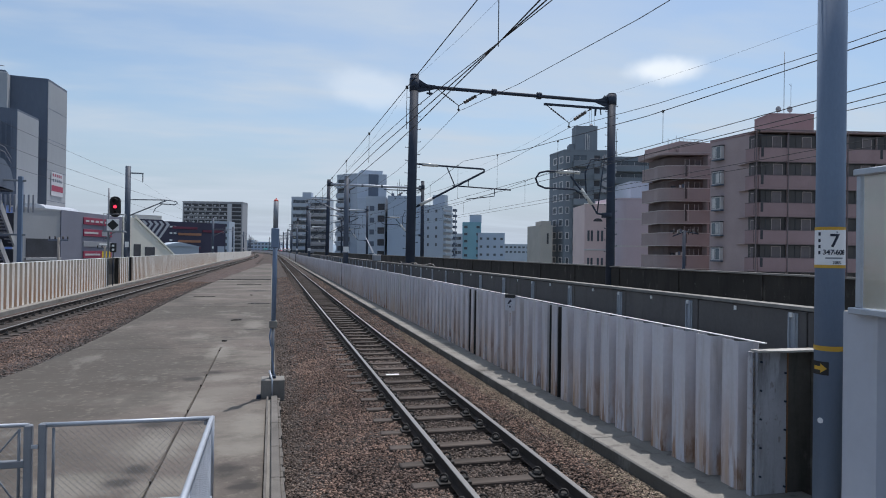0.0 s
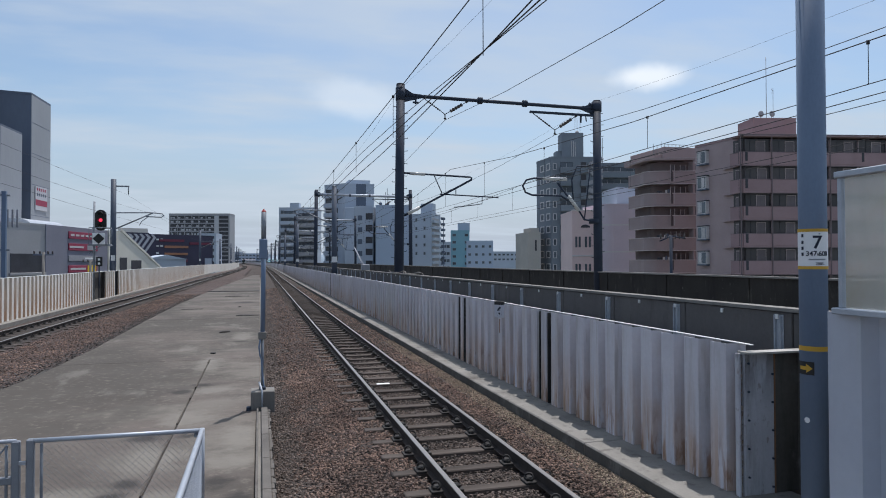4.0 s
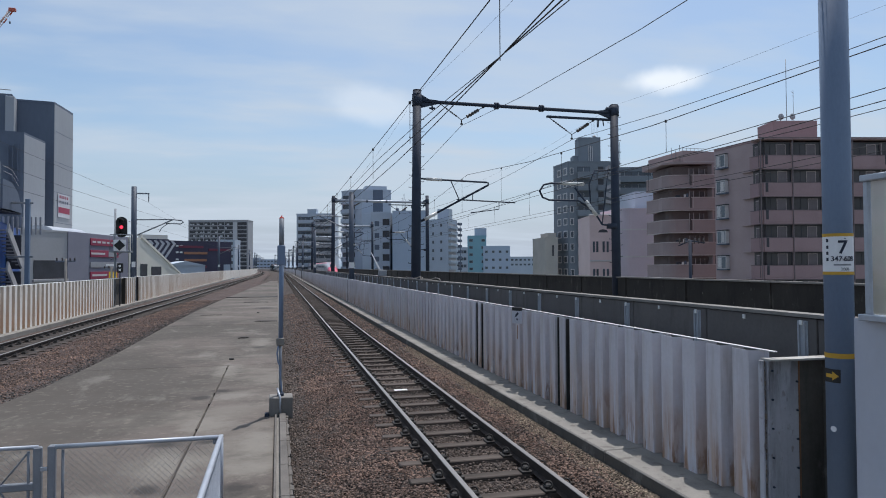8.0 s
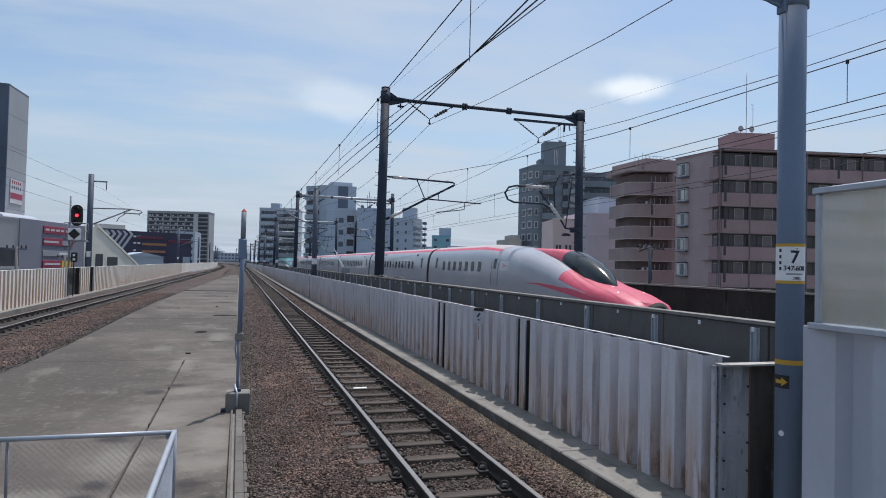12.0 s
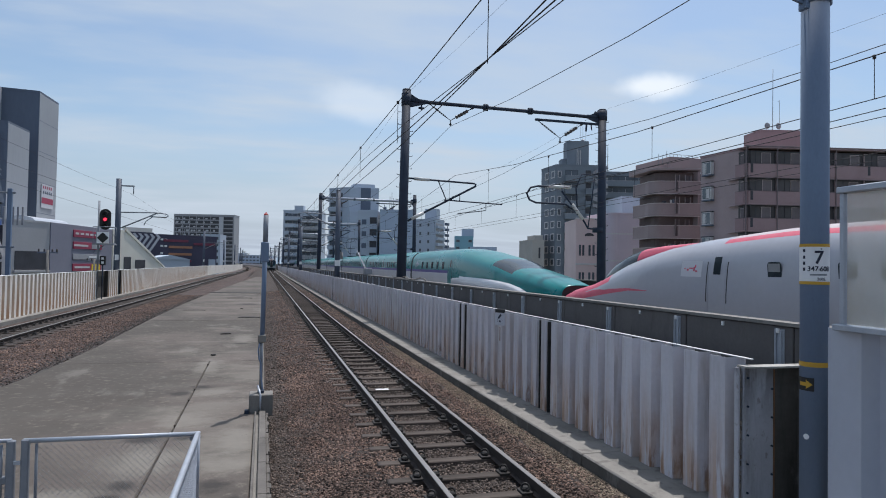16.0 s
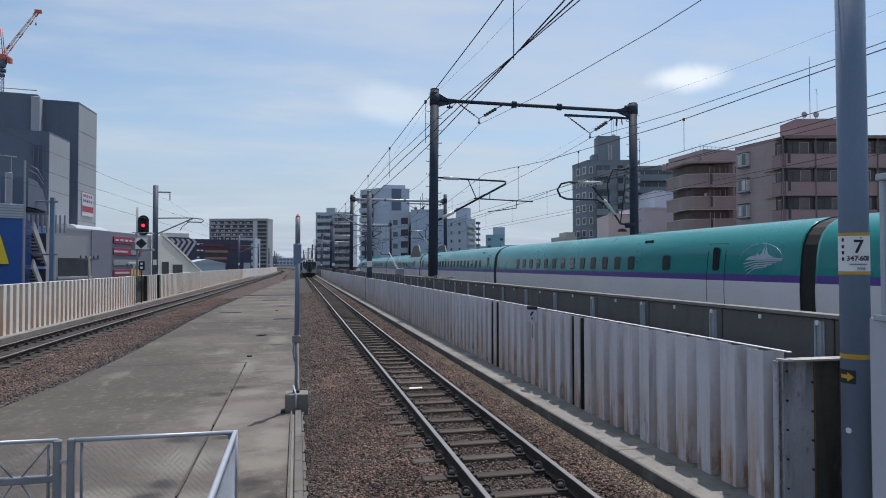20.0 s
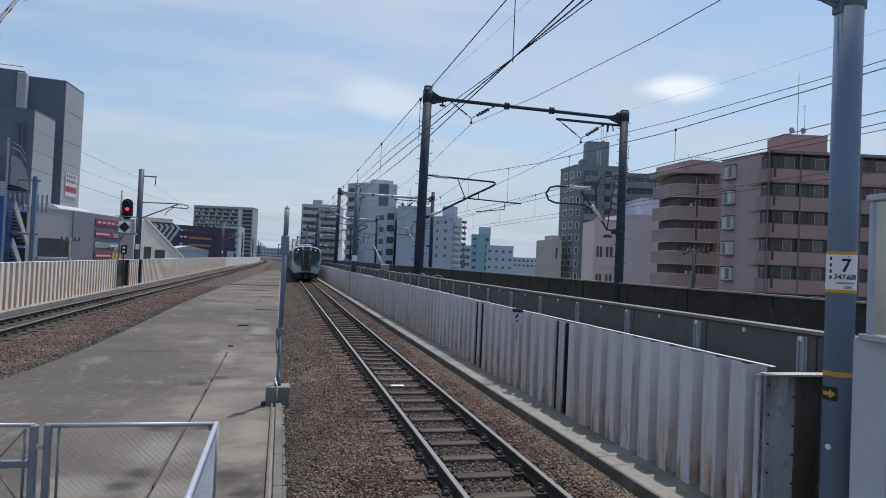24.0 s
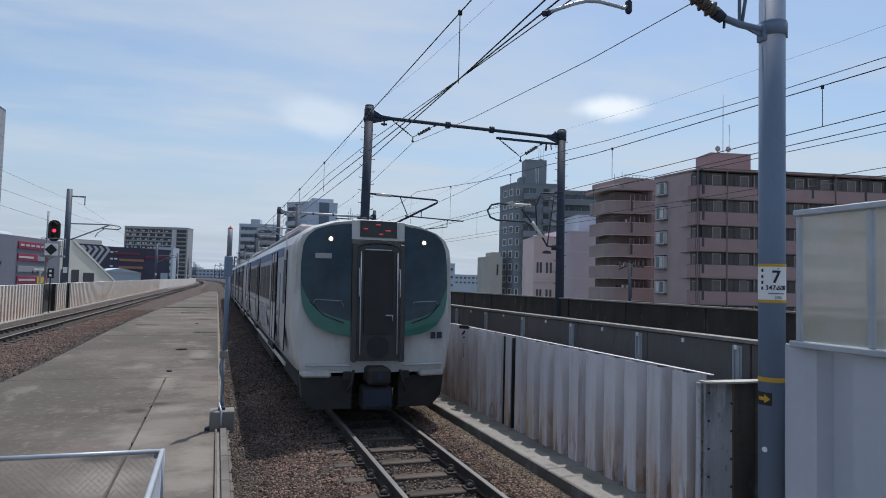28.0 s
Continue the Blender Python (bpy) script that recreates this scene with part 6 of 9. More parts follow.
class Block:
    """A building on a footprint; its parts are placed along its sides."""

    def __init__(self, name, label, pts, z1, wall, category="building", group="", roof="roof", para=0.5, z0=BASE, cap=None):
        self.c = Vector((sum(p[0] for p in pts) / len(pts), sum(p[1] for p in pts) / len(pts), z0))
        self.t = thing(name, label, category, group, at=Matrix.Translation(self.c))
        self.pts, self.z0, self.z1 = pts, z0, z1
        g = Geo()
        ring = [(p[0] - self.c.x, p[1] - self.c.y) for p in pts]
        g.loft([[(x, y, 0) for x, y in ring], [(x, y, z1 - z0) for x, y in ring]], 0, True, True)
        self.wall = part("wall", g, M[wall], self.t)
        g = Geo()
        inner = [(x * 0.97, y * 0.97) for x, y in ring]
        outer = [(x * 1.008, y * 1.008) for x, y in ring]
        h = z1 - z0
        g.loft([[(x, y, h + 0.004) for x, y in outer], [(x, y, h + para) for x, y in outer], [(x, y, h + para) for x, y in inner], [(x, y, h + 0.05) for x, y in inner]], 0, True, True)
        part("parapet", g, M[cap or wall], self.t)

    def side(self, p0, p1):
        """Frame of a side seen from outside, from its left end to its right end."""
        a, b = Vector((*p0, 0)), Vector((*p1, 0))
        u = (b - a).normalized()
        m = Matrix(((u.x, -u.y, 0, a.x - self.c.x), (u.y, u.x, 0, a.y - self.c.y), (0, 0, 1, -self.z0), (0, 0, 0, 1)))
        return m, (b - a).length

    def put(self, name, me, m, x, y, z, label=""):
        return place(name, me, self.t, m @ Matrix.Translation((x, y, z)), label)

    def box(self, name, m, x0, x1, y0, y1, z0, z1, material, c=0.02, label=""):
        return part(name, Geo().cbox(x0, x1, y0, y1, z0, z1, c), M[material], self.t, label, m)


def window_mesh(w, h, frame="frame_white", glass="glass", bars=1, d=0.08, f=0.07):
    g = Geo()
    g.loft([[(e, y, e), (w - e, y, e), (w - e, y, h - e), (e, y, h - e)] for e, y in ((0, 0.02), (0, -d), (f, -d), (f, 0.02))], 0, True, False)
    for k in range(bars):
        x = w * (k + 1) / (bars + 1)
        g.box(x - 0.03, x + 0.03, -d + 0.01, 0.02, f, h - f)
    g.box(f, w - f, -d * 0.4, 0.0, f, h - f, 1)
    return g.mesh("window", [M[frame], M[glass]])


def grid_windows(b, p0, p1, xs, zs, me, name="window"):
    m, _ = b.side(p0, p1)
    for z in zs:
        for x in xs:
            b.put(name, me, m, x, -0.012, z)


def balcony_row(b, p0, p1, x0, x1, zs, depth, rail_h, wall, slab_c="frame_white", gap="dark_gap", storey=2.85, glass="glass", panes=0, round_left=0.0, screens=(), slab_t=0.16):
    """Open galleries: a slab, a solid breast wall and dark glazed rooms behind."""
    m, L = b.side(p0, p1)
    for z in zs:
        bal = part("balcony", Geo().cbox(x0, x1, -depth, -0.01, z - slab_t, z, 0.03), M[wall], b.t, m=m)
        g = Geo()
        if round_left:
            arc = [(x0 + round_left - round_left * math.cos(a), -depth + round_left - round_left * math.sin(a)) for a in [math.pi / 2 * k / 6 for k in range(7)]]
            outer = [(x0, -0.012)] + arc + [(x1, -depth)]
            inner = [(x + (0.14 if x < x1 - 0.01 else 0), y + 0.14) for x, y in outer]
            inner[0] = (x0 + 0.14, -0.012)
            loop = outer + inner[::-1]
            g.loft([[(x, y, z) for x, y in loop], [(x, y, z + rail_h) for x, y in loop]], 0, True, True)
        else:
            g.box(x0, x1, -depth, -depth + 0.14, z + 0.002, z + rail_h).box(x0, x0 + 0.12, -depth + 0.14, -0.012, z + 0.002, z + rail_h).box(x1 - 0.12, x1, -depth + 0.14, -0.012, z + 0.002, z + rail_h)
        part("breast_wall", g, M[wall], bal)
        part("edge_trim", Geo().cbox(x0 + round_left, x1, -depth - 0.02, -depth + 0.16, z + rail_h + 0.003, z + rail_h + 0.05, 0.01), M[slab_c], bal)
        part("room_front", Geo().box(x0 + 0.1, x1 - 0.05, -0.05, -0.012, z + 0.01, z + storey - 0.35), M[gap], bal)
        for k in range(panes):
            w = (x1 - x0 - 0.4) / panes
            xa = x0 + 0.2 + k * w
            part("window", Geo().box(xa + 0.15, xa + w - 0.15, -0.09, -0.055, z + 0.05, z + storey - 0.6, 1).box(xa + w / 2 - 0.03, xa + w / 2 + 0.03, -0.10, -0.05, z + 0.05, z + storey - 0.6, 0), [M["frame_white"], M[glass]], bal)
        for xs, w in screens:
            g = Geo()
            y = -depth + 0.22
            zt = z + storey - 0.42
            g.box(xs, xs + 0.06, y, y + 0.05, z + 0.2, zt).box(xs + w - 0.06, xs + w, y, y + 0.05, z + 0.2, zt).box(xs + 0.06, xs + w - 0.06, y, y + 0.05, zt - 0.06, zt)
            g.box(xs + 0.06, xs + w - 0.06, y + 0.015, y + 0.035, z + 0.2, zt - 0.06, 1)
            part("screen", g, [M["curtain_frame"], M["screen"]], bal)


# brown apartment house with galleries
ZS = [12.2 - 2.77 * k for k in range(8)]
A, B1, C1, D1 = (47.3, 63.6), (47.6, 57.0), (73.5, 51.7), (76.5, 64.0)
apt = Block("apartment_house", "reddish-brown tiled apartment house with long galleries", [B1, C1, D1, A], 15.1, "tile_brown", "apartment house", para=0.25)
m, L = apt.side(A, B1)
apt.box("end_wall", m, -0.03, 6.0, -0.06, -0.005, -8.9, 15.1, "tile_tan")
bay = Geo().cbox(0, 1.40, -0.45, 0.0, 0, 1.40, 0.03).mesh("bay_box", [M["frame_white"]])
pane = Geo().box(0.10, 1.30, -0.47, -0.452, 0.10, 1.30).box(-0.012, -0.002, -0.4, -0.06, 0.10, 1.30).mesh("pane", [M["glass_pale"]])
shelf = Geo().cbox(-0.06, 1.46, -0.5, 0.0, -0.14, 0.0, 0.02).mesh("bay_shelf", [M["slate"]])
hood = Geo().cbox(-0.06, 1.46, -0.5, 0.0, 1.40, 1.50, 0.02).mesh("bay_hood", [M["dark_gap"]])
curt = Geo().box(0.14, 0.60, -0.476, -0.471, 0.14, 1.26).mesh("curtain", [M["curtain"]])
mull = Geo().box(0.67, 0.73, -0.482, -0.471, 0.10, 1.30).mesh("mullion", [M["frame_white"]])
for i, z in enumerate(ZS[:-1]):
    w = apt.put("bay_window", bay, m, 0.80, -0.062, z + 0.86)
    place("pane", pane, w)
    place("shelf", shelf, w)
    place("hood", hood, w)
    place("mullion", mull, w)
    place("curtain", curt, w, pose(0.62 * (i % 2), 0, 0))


def gallery_face(b, p0, p1, x0, x1, zs, depth, rail_h, wall, glass_y, storey, slab_t=0.16):
    """Galleries glazed close behind their breast walls."""
    m, L = b.side(p0, p1)
    for z in zs:
        bal = part("balcony", Geo().cbox(x0, x1, -depth, -0.01, z - slab_t, z, 0.02), M[wall], b.t, m=m)
        part("breast_wall", Geo().cbox(x0, x1, -depth, -depth + 0.14, z + 0.002, z + rail_h, 0.02), M[wall], bal)
        part("handrail", Geo().cbox(x0, x1, -depth - 0.025, -depth + 0.05, z + rail_h + 0.004, z + rail_h + 0.05, 0.01), M["rail_brown"], bal)
        part("drip_edge", Geo().cbox(x0, x1, -depth - 0.03, -depth + 0.02, z - slab_t - 0.06, z - slab_t - 0.004, 0.01), M["rail_brown"], bal)
        part("glazing", Geo().box(x0 + 0.1, x1 - 0.1, -glass_y, -glass_y + 0.03, z + 0.01, z + storey - slab_t - 0.01), M["glass_brown"], bal)
        part("head_rail", Geo().cbox(x0 + 0.1, x1 - 0.1, -glass_y - 0.03, -glass_y - 0.005, z + storey - slab_t - 0.14, z + storey - slab_t - 0.07, 0.006), M["dark_gap"], bal)
    return m


gallery_face(apt, A, B1, 6.05, 7.955, ZS, 0.66, 1.22, "tile_brown", 0.30, 2.77)
m, L = apt.side(A, B1)
for z in ZS:
    apt.box("canopy_edge", m, 4.6, 6.04, -0.42, -0.065, z - 0.20, z - 0.10, "tile_tan", 0.02)
    apt.box("corner_window", m, 6.5, 7.3, -0.36, -0.31, z + 0.2, z + 2.3, "curtain_frame", 0.01)
    apt.box("corner_pane", m, 6.56, 7.24, -0.375, -0.362, z + 0.3, z + 2.2, "screen", 0.004)
m = gallery_face(apt, B1, C1, -0.64, 26.3, ZS, 1.35, 1.22, "tile_brown", 0.98, 2.77)
WIN = Geo().box(0, 0.05, -0.04, 0.0, 0, 2.3).box(0.95, 1.0, -0.04, 0.0, 0, 2.3).box(0.05, 0.95, -0.04, 0.0, 2.25, 2.3).box(0.05, 0.95, -0.03, -0.01, 0, 2.25, 1).mesh("window_panel", [M["curtain_frame"], M["screen"]])
STILE = Geo().box(0, 0.05, -0.035, 0.0, 0, 2.45).mesh("window_stile", [M["dark_gap"]])
for i, z in enumerate(ZS):
    for k in range(8):
        x = 1.25 + 3.1 * k
        apt.put("window_panel", WIN, m, x + (0.12 if (i * 5 + k * 3) % 4 == 1 else 0.0), -0.99, z + 0.12)
        for dx in (-0.62, 1.42):
            apt.put("window_stile", STILE, m, x + dx, -0.985, z + 0.1)
        apt.box("gap_wall", m, x + 1.52, x + 1.60, -1.2, -1.0, z + 0.0, z + 2.55, "tile_mauve", 0.01)
for x in (-0.55, 2.74, 8.94, 15.14, 21.34):
    apt.box("downpipe", m, x - 0.045, x + 0.045, -1.45, -1.36, -8.9, 15.2, "rail_brown", 0.015)
for x in (-0.05, 6.15, 12.35, 18.55):
    for z in ZS:
        apt.box("dark_slot", m, x, x + 0.27, -1.37, -1.352, z + 0.30, z + 1.36, "dark_gap", 0.004)
apt.box("roof_slab", m, -0.7, 26.4, -1.45, 0.2, 15.0, 15.14, "tile_brown", 0.03)
apt.box("roof_edge", m, -0.72, 26.42, -1.48, -1.40, 15.145, 15.26, "rail_brown", 0.01)
ph = Block("roof_house", "brown stair house on the apartment roof with two round dishes", [(51.5, 59.4), (56.1, 58.3), (56.9, 61.8), (52.3, 62.8)], 17.75, "tile_brown", "roof structure", z0=15.12, para=0.15)
for x, y in ((52.7, 59.6), (53.9, 59.3)):
    g = Geo()
    g.loft([[(x + rr * math.cos(a), y - 0.12 * (1 - rr / 0.34) + d, 18.45 + rr * math.sin(a)) for a in [2 * math.pi * k / 16 for k in range(16)]] for rr, d in ((0.02, 0.06), (0.2, 0.03), (0.34, 0.0), (0.34, 0.05), (0.02, 0.12))], 0, True, True, True)
    g.cyl((x, y + 0.1, 17.7), (x, y + 0.1, 18.4), 0.04, 6)
    part("dish", g, M["sign_gray"], ph.t, m=Matrix.Translation(-ph.c))
part("aerial", Geo().cyl((53.3, 59.5, 17.7), (53.3, 59.5, 24.7), 0.035, 6).cyl((54.1, 59.4, 17.7), (54.1, 59.4, 21.3), 0.02, 5).cyl((53.85, 59.4, 21.2), (54.15, 59.4, 21.0), 0.02, 5).cyl((53.9, 59.4, 20.8), (54.2, 59.4, 20.7), 0.015, 5), M["steel"], ph.t, m=Matrix.Translation(-ph.c))

# rear wing: galleries on two faces with a rounded corner between them
ZW = [12.16 - 2.77 * k for k in range(8)]
wing = Block("apartment_wing", "mauve-brown apartment wing with rounded galleries", [(48.3, 72.9), (53.4, 72.1), (58.0, 79.0), (53.0, 81.5), (48.5, 77.5)], 14.9, "tile_mauve", "apartment house", para=0.15)
cx, cy = wing.c.x, wing.c.y


def wing_edge(inset):
    """Outline of the galleries: along the flank, round the corner, along the front."""
    r = 1.7 - inset
    pts = [(47.0 + inset, 77.4), (46.75 + inset, 74.2)]
    pts += [(46.45 + 1.7 - r * math.cos(a), 71.45 + 1.7 - r * math.sin(a)) for a in [math.radians(8 + 68 * k / 8) for k in range(9)]]
    return [(x - cx, y - cy) for x, y in pts + [(52.15, 70.10 + inset)]]


for z in ZW:
    zz = z - BASE
    bal = part("balcony", Geo().loft([[(x, y, h) for x, y in wing_edge(0.0) + wing_edge(1.1)[::-1]] for h in (zz - 0.16, zz)], 0), M["tile_mauve"], wing.t)
    part("breast_wall", Geo().loft([[(x, y, h) for x, y in wing_edge(0.02) + wing_edge(0.16)[::-1]] for h in (zz + 0.003, zz + 1.34)], 0), M["tile_mauve"], bal)
    part("handrail", Geo().loft([[(x, y, h) for x, y in wing_edge(-0.03) + wing_edge(0.20)[::-1]] for h in (zz + 1.344, zz + 1.43)], 0), M["pale_trim"], bal)
    part("drip_edge", Geo().loft([[(x, y, h) for x, y in wing_edge(-0.025) + wing_edge(0.12)[::-1]] for h in (zz - 0.25, zz - 0.164)], 0), M["pale_trim"], bal)
    # Gallery shade is painted on this wall by the darker material.
    part("room_front", Geo().loft([[(x, y, h) for x, y in wing_edge(1.0) + wing_edge(1.06)[::-1]] for h in (zz + 0.01, zz + 2.55)], 0), M["shaded_mauve"], bal)
    wing.put("side_pillar", Geo().cbox(51.75, 52.05, 70.25, 71.3, 0, 2.6, 0.02).mesh("side_pillar", [M["tile_mauve"]]), Matrix.Translation((-cx, -cy, 0)), 0, 0, zz)
mw = Matrix.Translation((-cx, -cy, -BASE))
rw = random.Random(8)
for z in ZW:
    for x in (49.0, 50.4):
        w = rw.uniform(0.5, 0.8)
        wing.box("room_window", mw, x + 0.062, x + w - 0.002, 70.99, 71.03, z + 0.1, z + 2.1, "glass_brown", 0.005)
        wing.box("window_frame", mw, x, x + 0.06, 70.95, 71.0, z + 0.1, z + 2.2, "frame_tan", 0.01)
        wing.box("window_frame", mw, x + w, x + w + 0.06, 70.9, 70.95, z + 0.1, z + 2.2, "frame_tan", 0.01)
for z, x in ((ZW[1], 48.3), (ZW[3], 48.1), (ZW[4], 47.9)):
    for k in range(3):
        wing.box("laundry", mw, x + 0.35 * k, x + 0.28 + 0.35 * k, 71.0, 71.04, z + 1.42, z + 1.75 + 0.12 * (k % 2), "curtain" if k != 1 else "slate", 0.01)
    wing.box("outdoor_unit", mw, 47.75, 48.2, 71.6, 72.0, z + 0.9, z + 1.7, "dark_gap", 0.02)
# A solid dark strip paints the shaded recess.
wing.box("dark_recess", mw, 52.5, 53.35, 70.9, 72.3, BASE, 14.6, "glass_brown", 0.01)
for z in ZW:
    wing.box("recess_balcony", mw, 52.2, 53.4, 70.55, 70.89, z - 0.1, z + 1.0, "tile_mauve", 0.02)
part("roof_slab", Geo().loft([[(x, y, h - BASE) for x, y in wing_edge(-0.05) + wing_edge(1.6)[::-1]] for h in (14.92, 15.12)], 0), M["tile_mauve"], wing.t)
part("roof_trim", Geo().loft([[(x, y, h - BASE) for x, y in wing_edge(-0.08) + wing_edge(0.1)[::-1]] for h in (15.124, 15.19)], 0), M["frame_tan"], wing.t)
wing.box("roof_box", mw, 48.9, 54.0, 72.0, 80.0, 15.07, 16.75, "tile_mauve", 0.04)
wing.box("roof_step", mw, 47.9, 48.9, 72.6, 80.0, 15.07, 15.85, "tile_mauve", 0.04)
for k in range(7):
    wing.box("rail_post", mw, 48.95 + 0.55 * k, 48.99 + 0.55 * k, 72.1, 72.14, 16.76, 17.05, "steel", 0.005)
wing.box("pipe_rail", mw, 48.9, 52.4, 72.1, 72.14, 17.055, 17.1, "steel", 0.01)
for x, h in ((47.95, 17.2), (48.5, 16.9), (49.1, 17.6)):
    wing.box("aerial", mw, x, x + 0.05, 73.0, 73.05, 15.86 if x < 48.9 else 16.76, h, "steel", 0.01)

# small pink and lilac houses
pk = Block("pink_house", "two-tone pink town house with narrow windows", [(45.0, 89.9), (50.2, 88.7), (52, 97), (47, 98)], 9.6, "pink", "house", para=0.3)
m, L = pk.side((45.0, 89.9), (50.2, 88.7))
for z in (5.0, 0.9, -3.2):
    for x in (0.45, 0.95, 1.9, 2.5):
        pk.box("window", m, x, x + 0.32, -0.06, -0.012, z - 0.6, z + 1.0, "glass", 0.01)
pk.box("band", m, -0.05, 5.2, -0.1, -0.011, 3.0, 3.25, "frame_white", 0.02)
g = Geo()
g.loft([[(x, y, z) for x, z in [(1.3, 7.35)] + [(2.0 - 0.7 * math.cos(a), 7.4 + 0.42 * math.sin(a)) for a in [math.pi * k / 10 for k in range(11)]] + [(2.7, 7.35)]] for y in (-0.05, -0.011)], 0, True, True)
part("arched_opening", g, M["dark_gap"], pk.t, m=m)
pk.box("coping", m, -0.1, 5.3, -0.12, 0.2, 9.905, 10.05, "frame_white", 0.03)
lil = thing("lilac_house", "lilac house with a rounded corner and pale bands", "house", at=Matrix.Translation((52, 89, BASE)))
g = Geo()
cor = [(-2.9, 1.5)] + [(-2.9 + 1.4 - 1.4 * math.cos(a), -0.3 - 1.4 * math.sin(a)) for a in [math.pi / 2 * k / 8 for k in range(9)]] + [(3.5, -3.2), (5.0, 5.0), (-2.5, 6.0)]
g.loft([[(x, y, 0) for x, y in cor], [(x, y, 19.6) for x, y in cor]], 0, True, True)
part("wall", g, M["lilac"], lil)
for z in (16.6, 12.6, 8.6):
    g = Geo()
    big = [(x * 1.012, y * 1.02) for x, y in cor]
    g.loft([[(x, y, z) for x, y in big], [(x, y, z + 0.22) for x, y in big]], 0, True, True)
    part("band", g, M["frame_white"], lil)
big = [(x * 1.015, y * 1.03) for x, y in cor]
part("coping", Geo().loft([[(x, y, 19.6) for x, y in big], [(x, y, 19.85) for x, y in big]], 0), M["lilac"], lil)
Block("white_house", "plain white rendered house with a flat roof", [(54.2, 92.7), (59.5, 91.4), (61, 99), (55.5, 100)], 13.7, "hazed_white", "house", para=0.3)

# dark grey-green tower block
tb = Block("tower_block", "dark grey-green tower block with stacked balconies", [(63.2, 145.0), (63.2, 136.7), (73.5, 134.4), (75.5, 143.0)], 25.4, "green_gray", "tower block")
tw = Block("tower_wing", "dark grey-green wing of the tower block with long galleries", [(73.6, 142.5), (91.0, 138.2), (93, 147), (76, 152)], 25.2, "green_gray", "tower block")
ZT = [25.0 - 2.85 * k for k in range(1, 12)]
grid_windows(tb, (63.2, 145.0), (63.2, 136.7), (2.3, 5.6), [z + 0.75 for z in ZT], window_mesh(2.0, 1.65, "frame_white", bars=0, f=0.22))
grid_windows(tb, (63.2, 136.7), (73.5, 134.4), (0.35,), [z + 0.75 for z in ZT], window_mesh(0.8, 1.5, "frame_white", bars=0, f=0.12))
balcony_row(tb, (63.2, 136.7), (73.5, 134.4), 1.9, 5.0, ZT, 1.1, 1.15, "green_gray", "sign_gray", "glass", panes=1)
balcony_row(tb, (63.2, 136.7), (73.5, 134.4), 6.6, 8.0, ZT, 0.6, 1.15, "green_gray", "sign_gray", "dark_gap")
balcony_row(tw, (73.6, 142.5), (91.0, 138.2), 4.4, 17.6, ZT[:8], 1.3, 1.25, "green_gray", "sign_gray", "glass", panes=4)
m, L = tb.side((63.2, 136.7), (73.5, 134.4))
for i, z in enumerate(ZT[:9]):
    x0, x1 = (8.3, 11.6) if i % 2 else (11.6, 8.3)
    g = Geo()
    g.loft([[(x0, y, z), (x1, y, z + 1.42), (x1, y, z + 2.3), (x0, y, z + 0.9)] for y in (-0.75, -0.6)], 0, True, True)
    g.loft([[(x1, y, z + 1.42), (x0, y, z + 2.85), (x0, y, z + 3.7), (x1, y, z + 2.3)] for y in (-0.5, -0.35)], 0, True, True)
    part("stair_flight", g, M["sign_gray"], tb.t, m=m)
tank = Block("tank_tower", "tall concrete tank house on the tower block roof", [(67.6, 140.6), (72.6, 139.4), (73.6, 143.5), (68.6, 144.6)], 32.0, "green_gray", "roof structure", z0=25.45, para=0.2)
m, L = tank.side((67.6, 140.6), (72.6, 139.4))
for x in (2.3, 2.7, 3.1):
    tank.box("pipe", m, x, x + 0.14, -0.2, -0.02, 25.5, 31.0 - x * 0.3, "frame_white", 0.02)
tank.box("low_house", m, -1.2, 0.0, 0.4, 3.5, 25.46, 28.0, "green_gray", 0.03)
tank.box("dish", m, 3.6, 4.4, 1.0, 1.5, 32.2, 32.9, "sign_gray", 0.2)
for x in (3.4, 3.9, 4.6):
    tank.box("aerial", m, x, x + 0.06, 1.0, 1.06, 32.0, 36.5, "steel", 0.01)
tw.box("aerial", tw.side((73.6, 142.5), (91.0, 138.2))[0], 5.6, 5.72, 2, 2.12, 25.3, 32.0, "steel", 0.01)

Block("beige_house", "beige rendered building with a stepped roof", [(58.2, 138.3), (60.9, 137.6), (62, 146), (59, 148)], 8.3, "beige", "building")
bh = Block("beige_house", "beige rendered building with one narrow window", [(59.0, 139.0), (60.9, 138.5), (62, 144), (59.8, 145)], 9.6, "beige", "building", z0=8.4, para=0.2)
m, L = bh.side((58.2, 138.3), (60.9, 137.6))
bh.box("window", m, 1.5, 1.9, -0.08, -0.02, 4.6, 7.0, "dark_gap", 0.01)


# pale office and flat blocks in the middle distance
def plain_block(name, label, pts, z1, wall, cols, rows, w, h, storey=3.0, z_top=None, category="building", side=(0, 1), frame="sign_gray", x0=0.8, **kw):
    b = Block(name, label, pts, z1, wall, category, **kw)
    me = window_mesh(w, h, frame, bars=0)
    p0, p1 = pts[side[0]], pts[side[1]]
    L = math.dist(p0, p1)
    xs = [x0 + (L - 2 * x0 - w) * k / max(1, cols - 1) for k in range(cols)]
    grid_windows(b, p0, p1, xs, [(z_top or z1) - storey * (k + 1) + 0.9 for k in range(rows)], me)
    return b


